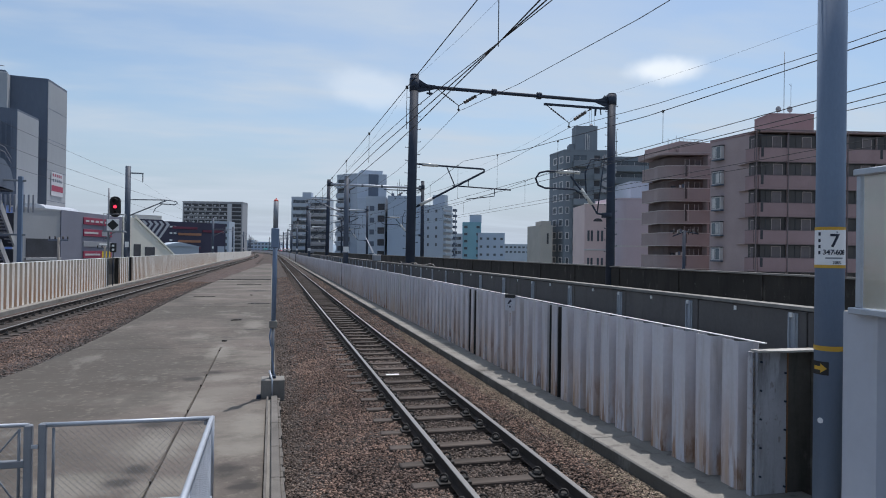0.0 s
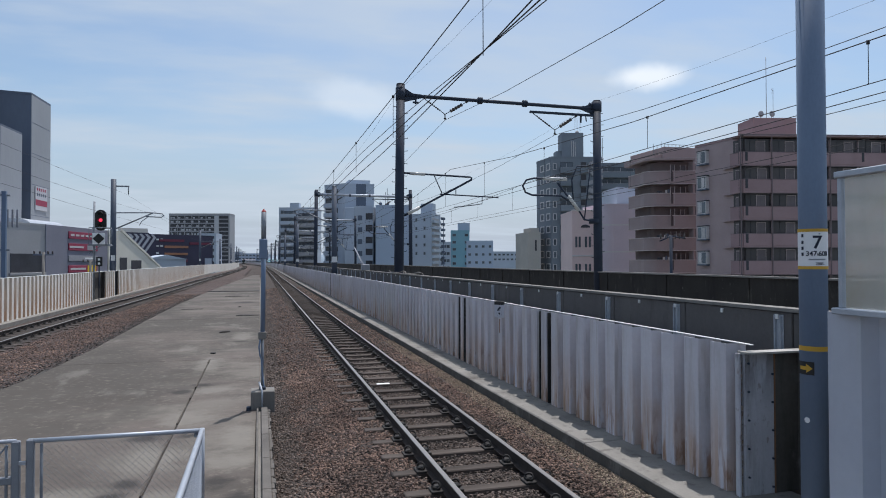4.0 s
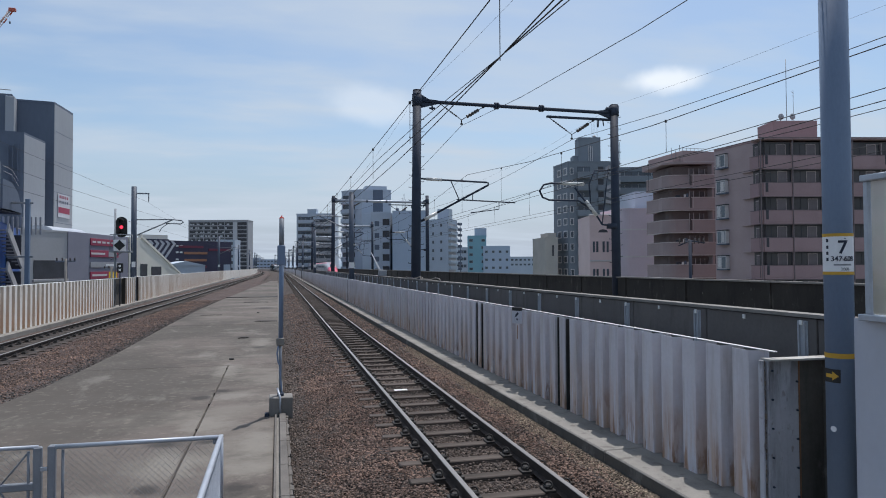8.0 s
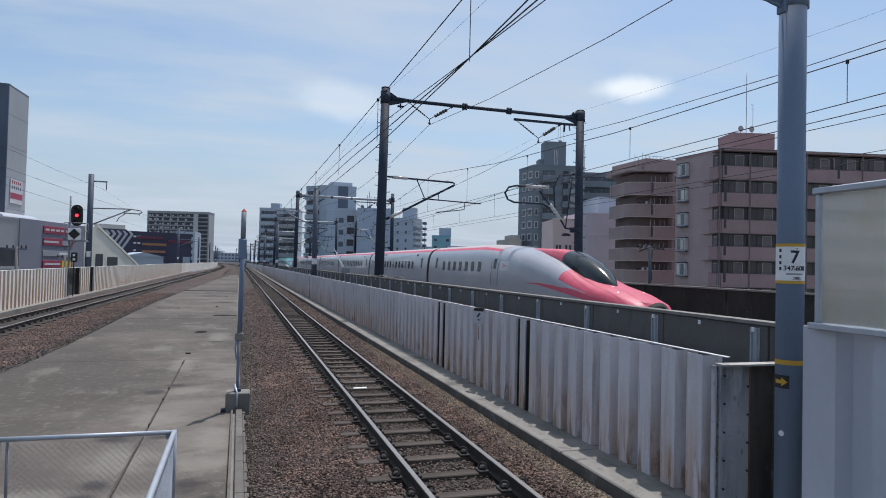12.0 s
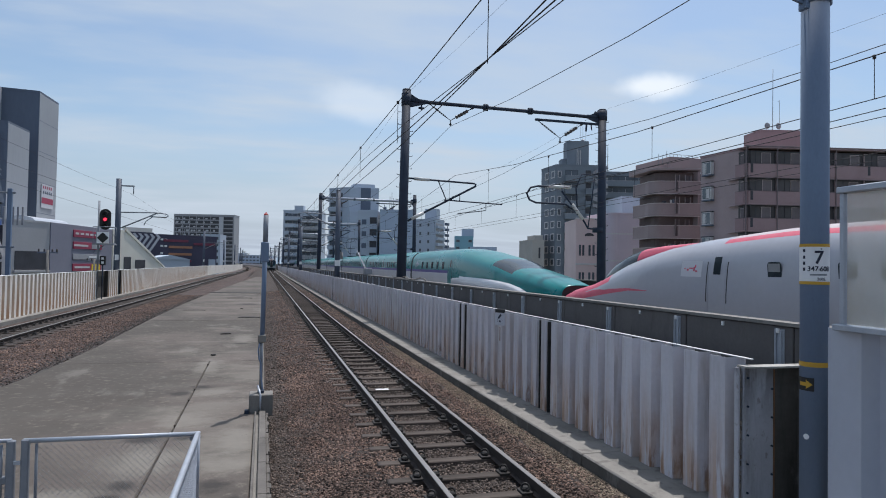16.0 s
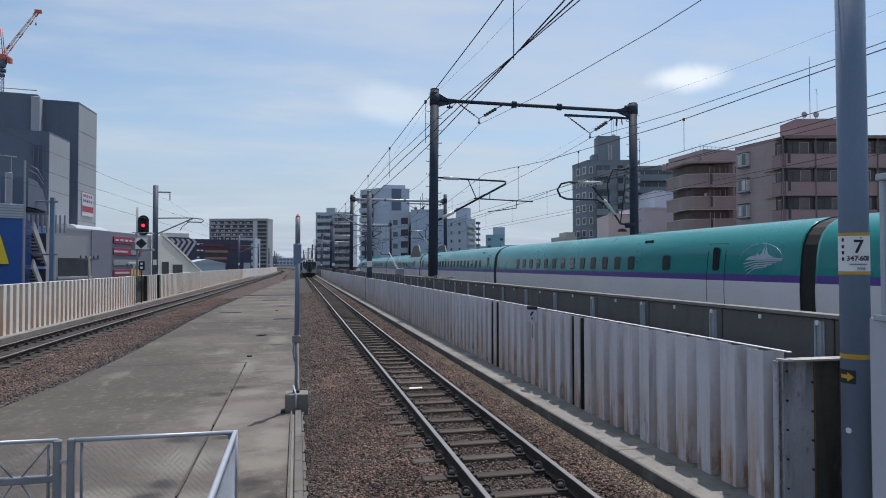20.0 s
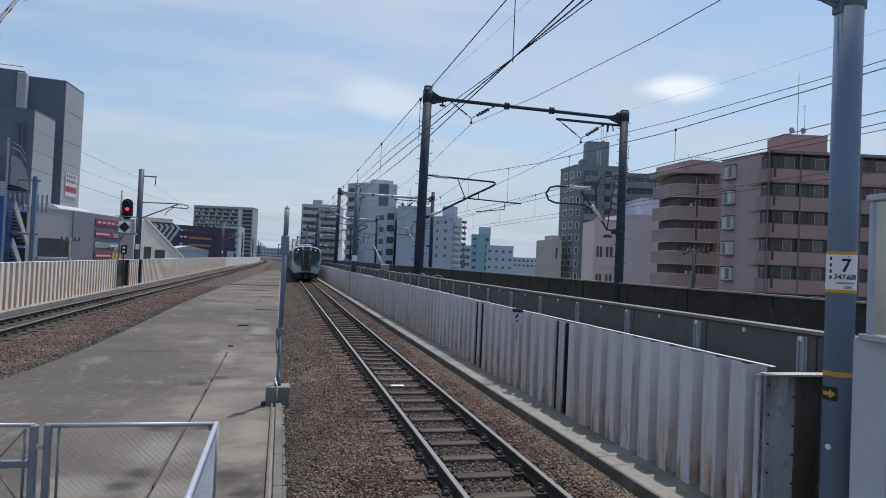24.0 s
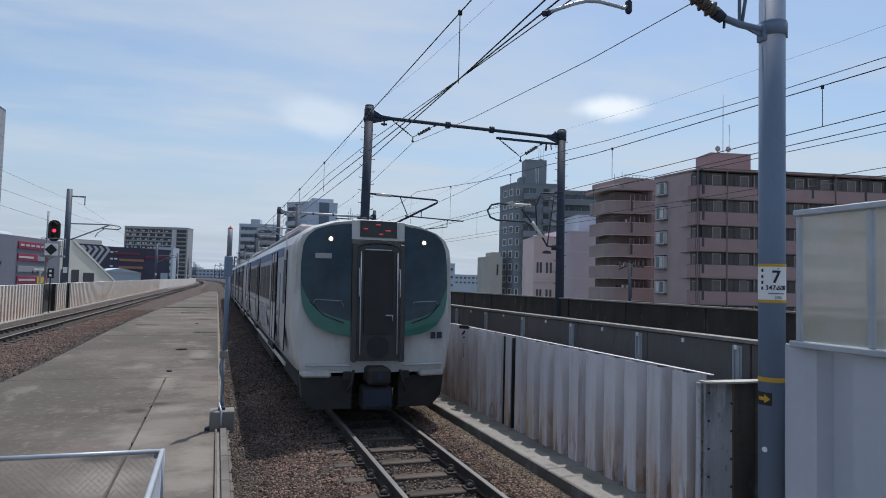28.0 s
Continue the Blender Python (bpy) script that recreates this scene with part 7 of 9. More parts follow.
b = plain_block("flats", "grey many-storeyed flats with a roof house", [(7.2, 274.3), (22.0, 270.6), (25, 285), (10, 289)], 23.5, "hazed_white", 1, 1, 1.2, 1.4, category="tower block")
balcony_row(b, (7.2, 274.3), (22.0, 270.6), 0.6, 6.8, [23.0 - 2.9 * k for k in range(1, 9)], 1.2, 1.2, "hazed_white", "frame_white", "glass", panes=3)
balcony_row(b, (7.2, 274.3), (22.0, 270.6), 7.6, 15.0, [22.0 - 2.9 * k for k in range(1, 9)], 1.2, 1.2, "sign_gray", "frame_white", "dark_gap", panes=3)
Block("roof_house", "pale lift house on the flats", [(11.5, 274.0), (15.0, 273.1), (16, 277), (12.5, 278)], 25.8, "hazed_white", "roof structure", z0=23.55, para=0.1)
b = Block("office_tower", "white office tower with a dark glazed strip", [(18.9, 204.6), (24.3, 198.2), (33.2, 198.4), (34, 212), (21, 214)], 25.2, "hazed_white", "tower block")
balcony_row(b, (18.9, 204.6), (24.3, 198.2), 0.5, 5.6, [24.5 - 2.9 * k for k in range(1, 9)], 1.0, 1.1, "hazed_white", "frame_white", "dark_gap", panes=1)
m, L = b.side((24.3, 198.2), (33.2, 198.4))
b.box("glazed_strip", m, 3.4, 6.4, -0.12, -0.012, 17.6, 25.6, "slate", 0.02)
b.box("lower_wall", m, -0.4, 9.0, -3.5, -0.02, -8.9, 18.2, "hazed_white", 0.05)
b.box("roof_house", m, 1.5, 8.0, 2.0, 8.0, 25.3, 27.0, "hazed_white", 0.03)
b = Block("white_flats", "white flats with dark open landings", [(23.5, 172.5), (28.4, 171.2), (31, 181), (26, 183)], 16.3, "hazed_white", "tower block")
m, L = b.side((23.5, 172.5), (28.4, 171.2))
for k in range(6):
    z = 15.4 - 3.1 * (k + 1)
    b.box("open_landing", m, 3.1, 4.9, -0.05, -0.012, z + 0.4, z + 2.6, "dark_gap", 0.01)
    b.box("landing_wall", m, 3.0, 5.0, -0.35, -0.06, z - 0.5, z + 0.9, "hazed_white", 0.03)
    b.box("window", m, 1.0, 2.2, -0.07, -0.012, z + 0.7, z + 2.0, "slate", 0.01)
b = Block("pale_block", "pale blue windowless gable of an apartment block", [(28.5, 168.2), (37.6, 165.9), (40, 178), (31, 180)], 16.5, "hazed_blue", "tower block", para=0.3)
m, L = b.side((28.5, 168.2), (37.6, 165.9))
for x, h in ((1.0, 1.4), (2.4, 3.6), (2.9, 4.6), (3.3, 3.2), (5.4, 1.2)):
    b.box("aerial", m, x, x + 0.12, 1.0, 1.12, 16.5, 16.6 + h, "slate", 0.02)
b.box("roof_tank", m, 0.8, 1.6, 0.8, 1.6, 16.8, 17.6, "slate", 0.2)
b.box("roof_tank", m, 2.7, 3.4, 0.8, 1.5, 16.8, 17.5, "slate", 0.2)
b = Block("stepped_flats", "grey flats with an outside escape stair", [(49.0, 228.5), (56.4, 219.0), (62.0, 228.0), (58, 240)], 18.2, "hazed_white", "tower block")
balcony_row(b, (56.4, 219.0), (62.0, 228.0), 0.4, 8.8, [17.5 - 2.0 * k for k in range(1, 10)], 0.9, 0.8, "hazed_white", "frame_white", "sign_gray", storey=2.0)
grid_windows(b, (49.0, 228.5), (56.4, 219.0), (1.5, 5.0, 8.6), [16.0 - 2.9 * k for k in range(5)], window_mesh(0.9, 1.1, "sign_gray", bars=0))
Block("roof_house", "grey lift house on the stepped flats", [(54.0, 224.5), (57.5, 221.8), (59.5, 225), (56, 227.5)], 22.2, "hazed_white", "roof structure", z0=18.25, para=0.1)
m, L = b.side((62.0, 228.0), (65.0, 232.6))
for k in range(9):
    z = 17.0 - 2.0 * k
    b.box("escape_landing", m, 0.2, 2.2, -1.2, -0.05, z, z + 0.9, "slate", 0.05)
    b.box("escape_post", m, 0.9, 1.1, -1.0, -0.8, z - 1.2, z, "slate", 0.02)
b = plain_block("teal_block", "teal tiled block with a paler tower", [(83.0, 286.8), (91.0, 284.6), (94, 296), (86, 298)], 15.6, "teal", 2, 5, 1.6, 1.2, storey=3.2, x0=0.6)
Block("teal_tower", "pale blue stair tower beside the teal block", [(86.4, 287.4), (91.6, 286.1), (93, 292), (88, 293)], 19.3, "hazed_blue", "roof structure", z0=15.65, para=0.2)
plain_block("pale_block", "pale blue low office block with small windows", [(89.5, 284.4), (101.2, 281.6), (104, 293), (92, 296)], 10.9, "hazed_blue", 4, 4, 1.2, 1.1, storey=3.6)
plain_block("pale_block", "pale low block with a dark stair bay", [(77.3, 288.4), (83.2, 287.0), (85, 298), (79, 300)], 10.4, "hazed_white", 3, 5, 1.4, 1.4, storey=3.2)
plain_block("far_hall", "low white buildings in the hazy distance", [(142, 396), (158, 392), (162, 408), (146, 412)], 7.6, "hazed_white", 6, 2, 1.6, 1.2)
plain_block("far_hall", "low grey roofs in the hazy distance", [(120, 402), (142.5, 396.6), (146, 412), (124, 418)], 4.9, "hazed_blue", 6, 2, 1.6, 1.2)
plain_block("far_hall", "low white buildings in the hazy distance", [(105, 345), (119, 341.5), (123, 357), (109, 361)], 4.2, "hazed_white", 4, 2, 1.6, 1.2)

# far long apartment slab
b = Block("apartment_slab", "long dark-grey apartment slab with pale balcony bands", [(-62.7, 507.8), (-21.1, 497.5), (-18, 511), (-59, 521)], 36.0, "sign_gray", "tower block")
for k in range(13):
    m, L = b.side((-62.7, 507.8), (-21.1, 497.5))
    z = 34.8 - 2.9 * (k + 1)
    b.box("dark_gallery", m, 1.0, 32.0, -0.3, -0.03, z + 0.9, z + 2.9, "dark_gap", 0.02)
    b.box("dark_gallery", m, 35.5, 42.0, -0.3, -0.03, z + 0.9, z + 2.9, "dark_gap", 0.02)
    for x in (6, 11, 16, 21, 26):
        b.box("divider", m, x, x + 0.5, -0.4, -0.31, z + 0.9, z + 2.9, "sign_gray", 0.02)
    for q in range(7):
        x = 1.2 + (q * 5.3 + k * 3.7) % 30.0
        b.box("pale_blind", m, x, x + 1.3 + 0.3 * (q % 3), -0.36, -0.305, z + 1.0, z + 1.9 + 0.3 * (k % 2), "slate_pale", 0.01)
    b.box("pale_column", m, 32.2, 35.3, -0.5, -0.03, z - 0.1, z + 2.78, "slate_pale", 0.02)
b = plain_block("pale_block", "pale flats standing before the long slab", [(-28.6, 330), (-20, 328), (-18, 340), (-27, 342)], 15.0, "hazed_white", 4, 6, 1.2, 1.4)
plain_block("far_hall", "hazy distant blocks beyond the curve", [(-26, 640), (6, 634), (10, 660), (-22, 665)], 9.0, "hazed_blue", 10, 3, 2, 1.4)
plain_block("far_hall", "hazy distant footbridge block beyond the curve", [(-75, 760), (-20, 750), (-18, 765), (-73, 775)], 12.0, "hazed_blue", 10, 2, 2, 1.4)

# navy shopping hall with chevrons
nv = Block("navy_hall", "dark navy commercial building with red and orange bands", [(-29.2, 186.0), (-13.0, 197.2), (-18, 212), (-36, 202)], 9.4, "navy", "commercial building", para=0.2)
m, L = nv.side((-29.2, 186.0), (-13.0, 197.2))
for z, x0, x1, c in ((8.0, 4.0, 11.0, "maroon"), (6.3, 5.5, 12.2, "orange_band"), (4.4, 5.5, 12.0, "orange_band"), (7.3, 12.6, 19.0, "maroon"), (2.6, 4.5, 12.0, "maroon")):
    nv.box("band", m, x0, x1, -0.25, -0.02, z - 0.32, z + 0.32, c, 0.02)
for x, z in ((3.2, 8.2), (4.3, 8.2), (3.2, 6.5), (4.3, 6.5), (3.2, 4.6)):
    nv.box("sign_box", m, x, x + 0.7, -0.22, -0.02, z - 0.22, z + 0.22, "white", 0.02)
nv.box("white_door", m, 17.2, 19.2, -0.3, -0.02, -1.0, 3.2, "hazed_white", 0.02)
for x in (8.0, 9.2, 10.4, 11.6):
    nv.box("roof_frame", m, x, x + 0.12, 1, 1.1, 9.4, 11.4, "sign_gray", 0.01)
ch = Block("chevron_hall", "dark hall with bold white chevron stripes", [(-36.5, 180.0), (-28.0, 186.2), (-32, 196), (-42, 190)], 9.7, "navy", "commercial building", para=0.15)
m, L = ch.side((-36.5, 180.0), (-28.0, 186.2))
for k in range(8):
    x = -1.2 + 1.5 * k
    g = Geo()
    g.loft([[(x + 1.6, y, 9.5), (x + 2.3, y, 9.5), (x + 3.1, y, 8.7), (x - 0.4, y, 3.6), (x - 1.1, y, 3.6), (x + 2.3, y, 8.6)] for y in (-0.06, -0.012)], 0, True, True)
    part("chevron", g, M["slate_pale"], ch.t, m=m)
Block("roof_box", "white rooftop plant room", [(-35.5, 190), (-29.5, 194), (-31, 198), (-37, 194)], 11.2, "cream", "roof structure", z0=9.72, para=0.1)
sh = Block("white_shed", "white shed with a shallow roof", [(-24.6, 159.2), (-16.6, 162.4), (-19, 172), (-27, 169)], 2.9, "hazed_white", "shed", para=0.05)
m, L = sh.side((-24.6, 159.2), (-16.6, 162.4))
part("roof", Geo().loft([[(-0.3, -0.3, 2.9), (4.3, -0.3, 3.9), (8.9, -0.3, 2.9)], [(-0.3, 9.5, 2.9), (4.3, 9.5, 3.9), (8.9, 9.5, 2.9)]], 0), M["hazed_white"], sh.t, m=m)

# shopping centre on the left: towers, car-park deck, ramp
tow = Block("slab_tower", "dark slate-clad tower with its sunlit flank painted lighter", [(-41.0, 96.0), (-29.4, 97.8), (-29.0, 104.6), (-40, 112)], 24.5, "slate", "tower", para=0.3)
m, L = tow.side((-29.4, 97.8), (-29.0, 104.6))
# Sunlight on this flank is a thin sheet of lighter colour.
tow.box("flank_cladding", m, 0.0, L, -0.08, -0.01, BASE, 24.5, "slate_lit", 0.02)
for k in range(5):
    tow.box("cladding_seam", m, 0.02, L - 0.02, -0.095, -0.082, 4.5 + 4.1 * k, 4.54 + 4.1 * k, "slate", 0.003)
tow.box("banner", m, 1.2, 5.4, -0.2, -0.1, 9.4, 12.6, "slate_pale", 0.02, "white banner with a red band")
tow.box("banner_band", m, 1.25, 5.35, -0.215, -0.202, 10.0, 10.8, "sign_red", 0.003)
for z in (12.2, 11.5):
    for k in range(5):
        tow.box("writing_bar", m, 1.6 + 0.7 * k, 2.0 + 0.7 * k, -0.215, -0.202, z - 0.2, z + 0.2, "sign_red" if z > 12 else "slate", 0.003)
m, L = tow.side((-41.0, 96.0), (-29.4, 97.8))
tow.box("upper_core", m, -6.0, 7.2, -1.4, -0.02, BASE, 25.1, "slate", 0.05)
tow.box("pilaster", m, 6.5, 7.5, -2.0, -0.02, BASE, 24.7, "slate_lit", 0.05)
tow.box("roof_rail", m, 2.0, 7.0, -1.2, -1.1, 25.6, 25.7, "sign_gray", 0.02)
low = Block("lower_tower", "grey-clad lower stair tower", [(-37.1, 86.2), (-29.9, 88.5), (-29.5, 94.6), (-37.5, 94.2)], 18.6, "slate", "tower", para=0.25)
m, L = low.side((-29.9, 88.5), (-29.5, 94.6))
# The lower tower's sunlit side is likewise painted lighter.
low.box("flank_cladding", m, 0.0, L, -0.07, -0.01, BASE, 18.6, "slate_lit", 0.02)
m, L = low.side((-37.1, 86.2), (-29.9, 88.5))
for x in (5.9, 6.4, 6.9):
    low.box("pipe", m, x, x + 0.13, -0.3, -0.03, 6.7, 16.0 + x * 0.2, "slate", 0.02)
ml = Block("car_park_block", "beige and grey shopping centre with a car-park opening", [(-33.0, 67.5), (-24.6, 86.8), (-21.2, 102.8), (-33, 112)], 6.6, "mall_beige", "shopping centre", para=0.25)
m, L = ml.side((-33.0, 67.5), (-24.6, 86.8))
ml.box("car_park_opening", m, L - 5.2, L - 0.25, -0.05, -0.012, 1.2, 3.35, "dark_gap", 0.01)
ml.box("opening_sill", m, L - 5.4, L, -0.25, -0.02, 0.9, 1.2, "mall_beige", 0.02)
m, L = ml.side((-24.6, 86.8), (-21.2, 102.8))
ml.box("sign_wall", m, 0.0, L, -0.12, -0.01, -8.9, 6.85, "mall_gray", 0.02)
for i, (z0, z1, c) in enumerate(((5.35, 6.25, "sign_red"), (3.85, 4.75, "sign_red"), (2.5, 3.2, "sign_gray"), (1.05, 1.95, "sign_red"), (-0.2, 0.55, "sign_cyan"))):
    sgn = ml.box("sign_board", m, 5.2, 13.0, -0.25, -0.125, z0, z1, c, 0.02)
    zc = (z0 + z1) / 2
    if i == 0:
        for k in range(5):
            part("mark", Geo().cbox(5.6 + 1.3 * k, 6.5 + 1.3 * k, -0.27, -0.252, zc - 0.13, zc + 0.13, 0.004), M["frame_white"], sgn)
    elif i == 1:
        part("mark", Geo().cbox(5.3, 9.0, -0.27, -0.252, zc - 0.12, zc + 0.12, 0.004), M["frame_white"], sgn)
        part("mark", Geo().cbox(10.0, 12.4, -0.27, -0.252, zc - 0.36, zc + 0.36, 0.004), M["sign_gray"], sgn)
    elif i == 2:
        part("mark", Geo().cbox(9.3, 12.0, -0.27, -0.252, zc - 0.12, zc + 0.12, 0.004), M["white"], sgn)
    elif i == 3:
        part("mark", Geo().cbox(5.6, 9.6, -0.27, -0.252, zc - 0.12, zc + 0.12, 0.004), M["frame_white"], sgn)
        part("mark", Geo().cbox(10.1, 12.55, -0.27, -0.252, zc - 0.42, zc + 0.42, 0.004), M["store_yellow"], sgn)
    else:
        part("mark", Geo().cbox(6.2, 11.6, -0.27, -0.252, zc - 0.15, zc + 0.15, 0.004), M["white"], sgn)
vault = Geo()
vault.loft([[(-28.0 + 1.7 * math.cos(a) + 0.2 * yy, 87.5 + yy, 6.8 + 0.8 * math.sin(a)) for a in [math.pi * k / 10 for k in range(11)]] for yy in (0, 8)], 0, True, True)
solid("vault_roof", vault, M["galv"], "curved metal roof on the shopping centre", "roof")
rp = thing("car_ramp", "cream concrete ramp wall with square openings", "ramp", at=Matrix.Translation((-21.0, 103.0, BASE)))
u = Vector((5.2, 14.7, 0)).normalized()
mr_ = Matrix(((u.x, -u.y, 0, 0), (u.y, u.x, 0, 0), (0, 0, 1, 9), (0, 0, 0, 1)))
prof = [(0.0, -8.9), (17.5, -8.9), (17.5, 1.0), (15.2, 1.2), (3.2, 6.9), (0.0, 6.9)]
part("ramp_wall", Geo().loft([[(x, y, z) for x, z in prof] for y in (0.0, 0.6)], 0, True, True), M["cream"], rp, m=mr_)
part("ramp_edge", Geo().loft([[(3.0, y, 6.9), (15.2, y, 1.2), (15.2, y, 1.5), (3.1, y, 7.3)] for y in (-0.12, -0.01)], 0, True, True), M["cream"], rp, m=mr_)
for x0, x1, z0, z1 in ((0.3, 2.3, 0.5, 3.0), (2.9, 5.3, 0.5, 3.0), (6.0, 9.4, 0.9, 2.6)):
    part("opening", Geo().box(x0, x1, -0.06, -0.012, z0, z1), M["dark_gap"], rp, m=mr_)
    part("opening_reveal", Geo().cbox(x1 - 0.55, x1, -0.085, -0.062, z0, z1, 0.004), M["cream"], rp, m=mr_)

# blue store with its yellow mark and outside stairs
bl = Block("blue_store", "bright blue metal-clad store with a yellow mark", [(-30.0, 50.0), (-20.9, 56.0), (-24, 70), (-36, 66)], 6.1, "store_blue", "store", para=0.02)
m, L = bl.side((-30.0, 50.0), (-20.9, 56.0))
bl.box("ribbed_band", m, 0.0, L + 0.05, -0.15, -0.012, 6.1, 7.2, "hazed_white", 0.02)
for k in range(5):
    bl.box("rib", m, 0.0, L + 0.05, -0.19, -0.151, 6.2 + 0.21 * k, 6.28 + 0.21 * k, "sign_gray", 0.01)
g = Geo()
g.loft([[(x, y, z) for x, z in ((L - 3.9, 2.6), (L - 3.0, 4.8), (L - 1.5, 4.8), (L - 0.9, 2.6))] for y in (-0.3, -0.02)], 0, True, True)
part("yellow_mark", g, M["store_yellow"], bl.t, "bold yellow mark", m)
bl.box("deck_wall", m, 0.0, L - 2.6, 0.2, 0.6, 7.2, 9.4, "hazed_white", 0.03)
bl.box("deck_post", m, L - 1.1, L - 0.7, -0.1, 0.4, 7.2, 9.6, "sign_gray", 0.03)
bl.box("deck_rail", m, 0.0, L - 0.4, 0.0, 0.08, 10.8, 10.88, "sign_gray", 0.01)
for k in range(8):
    bl.box("rail_post", m, L - 0.8 - 1.3 * k, L - 0.74 - 1.3 * k, 0.0, 0.06, 9.6, 10.85, "sign_gray", 0.01)
bl.box("corner_pipe", m, L + 0.06, L + 0.2, -0.1, 0.05, BASE, 10.6, "sign_gray", 0.02)
esc = thing("escape_stairs", "outside stairs under curved dark canopies", "stairs", at=Matrix.Translation((-22.3, 57.4, BASE - 0.6)))
for lev, (z0, n) in enumerate(((3.4, 11), (0.4, 9))):
    for k in range(n):
        part("step", Geo().cbox(-0.6 + 0.18 * k, 1.6, 0.2 + 0.28 * k, 0.5 + 0.28 * k, 9 + z0 + 2.7 - 0.27 * k - 0.1, 9 + z0 + 2.7 - 0.27 * k, 0.01), M["sign_gray"], esc)
    part("stair_back", Geo().box(-0.6, 1.4, 3.6, 3.7, 9 + z0 - 0.4, 9 + z0 + 2.4), M["dark_gap"], esc)
    part("stringer", Geo().loft([[(1.55, y, 9 + z) for y, z in ((0.2, z0 + 3.2), (3.2, z0 + 0.2), (3.4, z0 + 0.2), (3.4, z0 - 0.3), (3.0, z0 - 0.3), (0.0, z0 + 2.5))], [(1.7, y, 9 + z) for y, z in ((0.2, z0 + 3.2), (3.2, z0 + 0.2), (3.4, z0 + 0.2), (3.4, z0 - 0.3), (3.0, z0 - 0.3), (0.0, z0 + 2.5))]], 0), M["mall_beige"], esc)
canopy = Geo()
canopy.loft([[(-0.4, y, 9 + z) for y, z in ((-0.6, 10.0), (1.2, 9.9), (2.6, 9.2), (3.4, 7.9), (3.4, 7.6), (1.0, 7.7), (-0.6, 7.7))], [(1.5, y, 9 + z) for y, z in ((-0.6, 10.0), (1.2, 9.9), (2.6, 9.2), (3.4, 7.9), (3.4, 7.6), (1.0, 7.7), (-0.6, 7.7))]], 0, True, True)
part("canopy", canopy, M["slate"], esc, "dark curved canopy")
# Dark sheet painting the shade beneath the canopy.
part("canopy_underside", Geo().box(-0.4, 1.45, -0.5, 3.3, 9 + 7.5, 9 + 7.58), M["dark_gap"], esc)
for k in range(9):
    part("louvre", Geo().cbox(-0.3 + 0.35 * k, -0.16 + 0.35 * k, 4.4, 4.5, 9 + 5.9, 9 + 7.4, 0.01), M["sign_gray"], esc)
part("canopy_rail", Geo().tube([(1.5, -0.5, 19.6), (1.5, 1.2, 19.5), (1.5, 2.6, 18.8)], 0.03, 6).tube([(1.5, -0.5, 20.0), (1.5, 1.2, 19.9), (1.5, 2.6, 19.2)], 0.03, 6), M["sign_gray"], esc)
# slim steel pole with bracket before the stairs
sp = thing("service_pole", "blue-grey steel service pole with cross brackets", "pole", at=Matrix.Translation((-19.6, 58.5, BASE)))
part("pole", Geo().cbox(-0.16, 0.16, -0.16, 0.16, 0, 9 + 8.0, 0.02), M["pole_blue"], sp)
part("bracket", Geo().cbox(-1.5, 0.4, -0.08, 0.08, 9 + 3.3, 9 + 3.45, 0.02), M["steel"], sp)
part("bracket", Geo().cbox(-1.5, 0.4, -0.08, 0.08, 9 + 7.6, 9 + 7.75, 0.02), M["steel"], sp)
for px, py, h in ((-20.6, 72.0, 3.4), (-20.1, 88.5, 2.6)):
    up = thing("utility_pole", "thin concrete utility pole with insulators", "utility pole", group="utility poles", at=Matrix.Translation((px, py, BASE)))
    part("pole", Geo().cyl((0, 0, 0), (0, 0, 9 + h), 0.13, 8), M["concrete"], up)
    part("crossarm", Geo().cbox(-0.9, 0.9, -0.06, 0.06, 9 + h - 0.35, 9 + h - 0.2, 0.01), M["steel"], up)
    for x in (-0.8, -0.3, 0.4, 0.8):
        part("insulator", Geo().cyl((x, 0, 9 + h - 0.2), (x, 0, 9 + h + 0.08), 0.08, 8), M["insulator_dark"], up)
up = thing("utility_pole", "dark utility pole with a crooked crossarm before the flats", "utility pole", group="utility poles", at=Matrix.Translation((40.5, 58.5, BASE)))
part("pole", Geo().cyl((0, 0, 0), (0, 0, 14.0), 0.16, 8), M["mast_dark"], up)
part("crossarm", Geo().tube([(-1.3, 0, 13.4), (0, 0, 13.9), (1.7, 0, 13.7)], 0.07, 6), M["mast_dark"], up)
for x in (-1.2, -0.6, 0.5, 1.0, 1.6):
    part("insulator", Geo().cyl((x, 0, 13.6), (x, 0, 14.15), 0.07, 6), M["insulator_dark"], up)

# tower crane beyond the slab tower
cr = thing("tower_crane", "red and white lattice tower crane above the roofs", "tower crane", at=pose(-60.9, 153.8, 27.1))
mastg = Geo()
for sx in (-0.42, 0.42):
    for sy in (-0.42, 0.42):
        mastg.cyl((sx, sy, -34), (sx, sy, 16.5), 0.09, 6)
for k in range(34):
    z = -10 + 0.8 * k
    mastg.cyl((-0.42, -0.42, z), (0.42, -0.42, z + 0.8), 0.05, 5).cyl((0.42, -0.42, z), (0.42, 0.42, z + 0.8), 0.05, 5).cyl((0.42, -0.42, z), (-0.42, -0.42, z + 0.8), 0.05, 5)
part("mast", mastg, M["slate"], cr)
part("slewing_ring", Geo().cyl((0, 0, 15.0), (0, 0, 15.5), 0.75, 14).cyl((0, 0, 16.0), (0, 0, 16.5), 0.95, 14).cyl((0, 0, 16.9), (0, 0, 18.3), 0.8, 14, r2=1.2), M["slate"], cr)
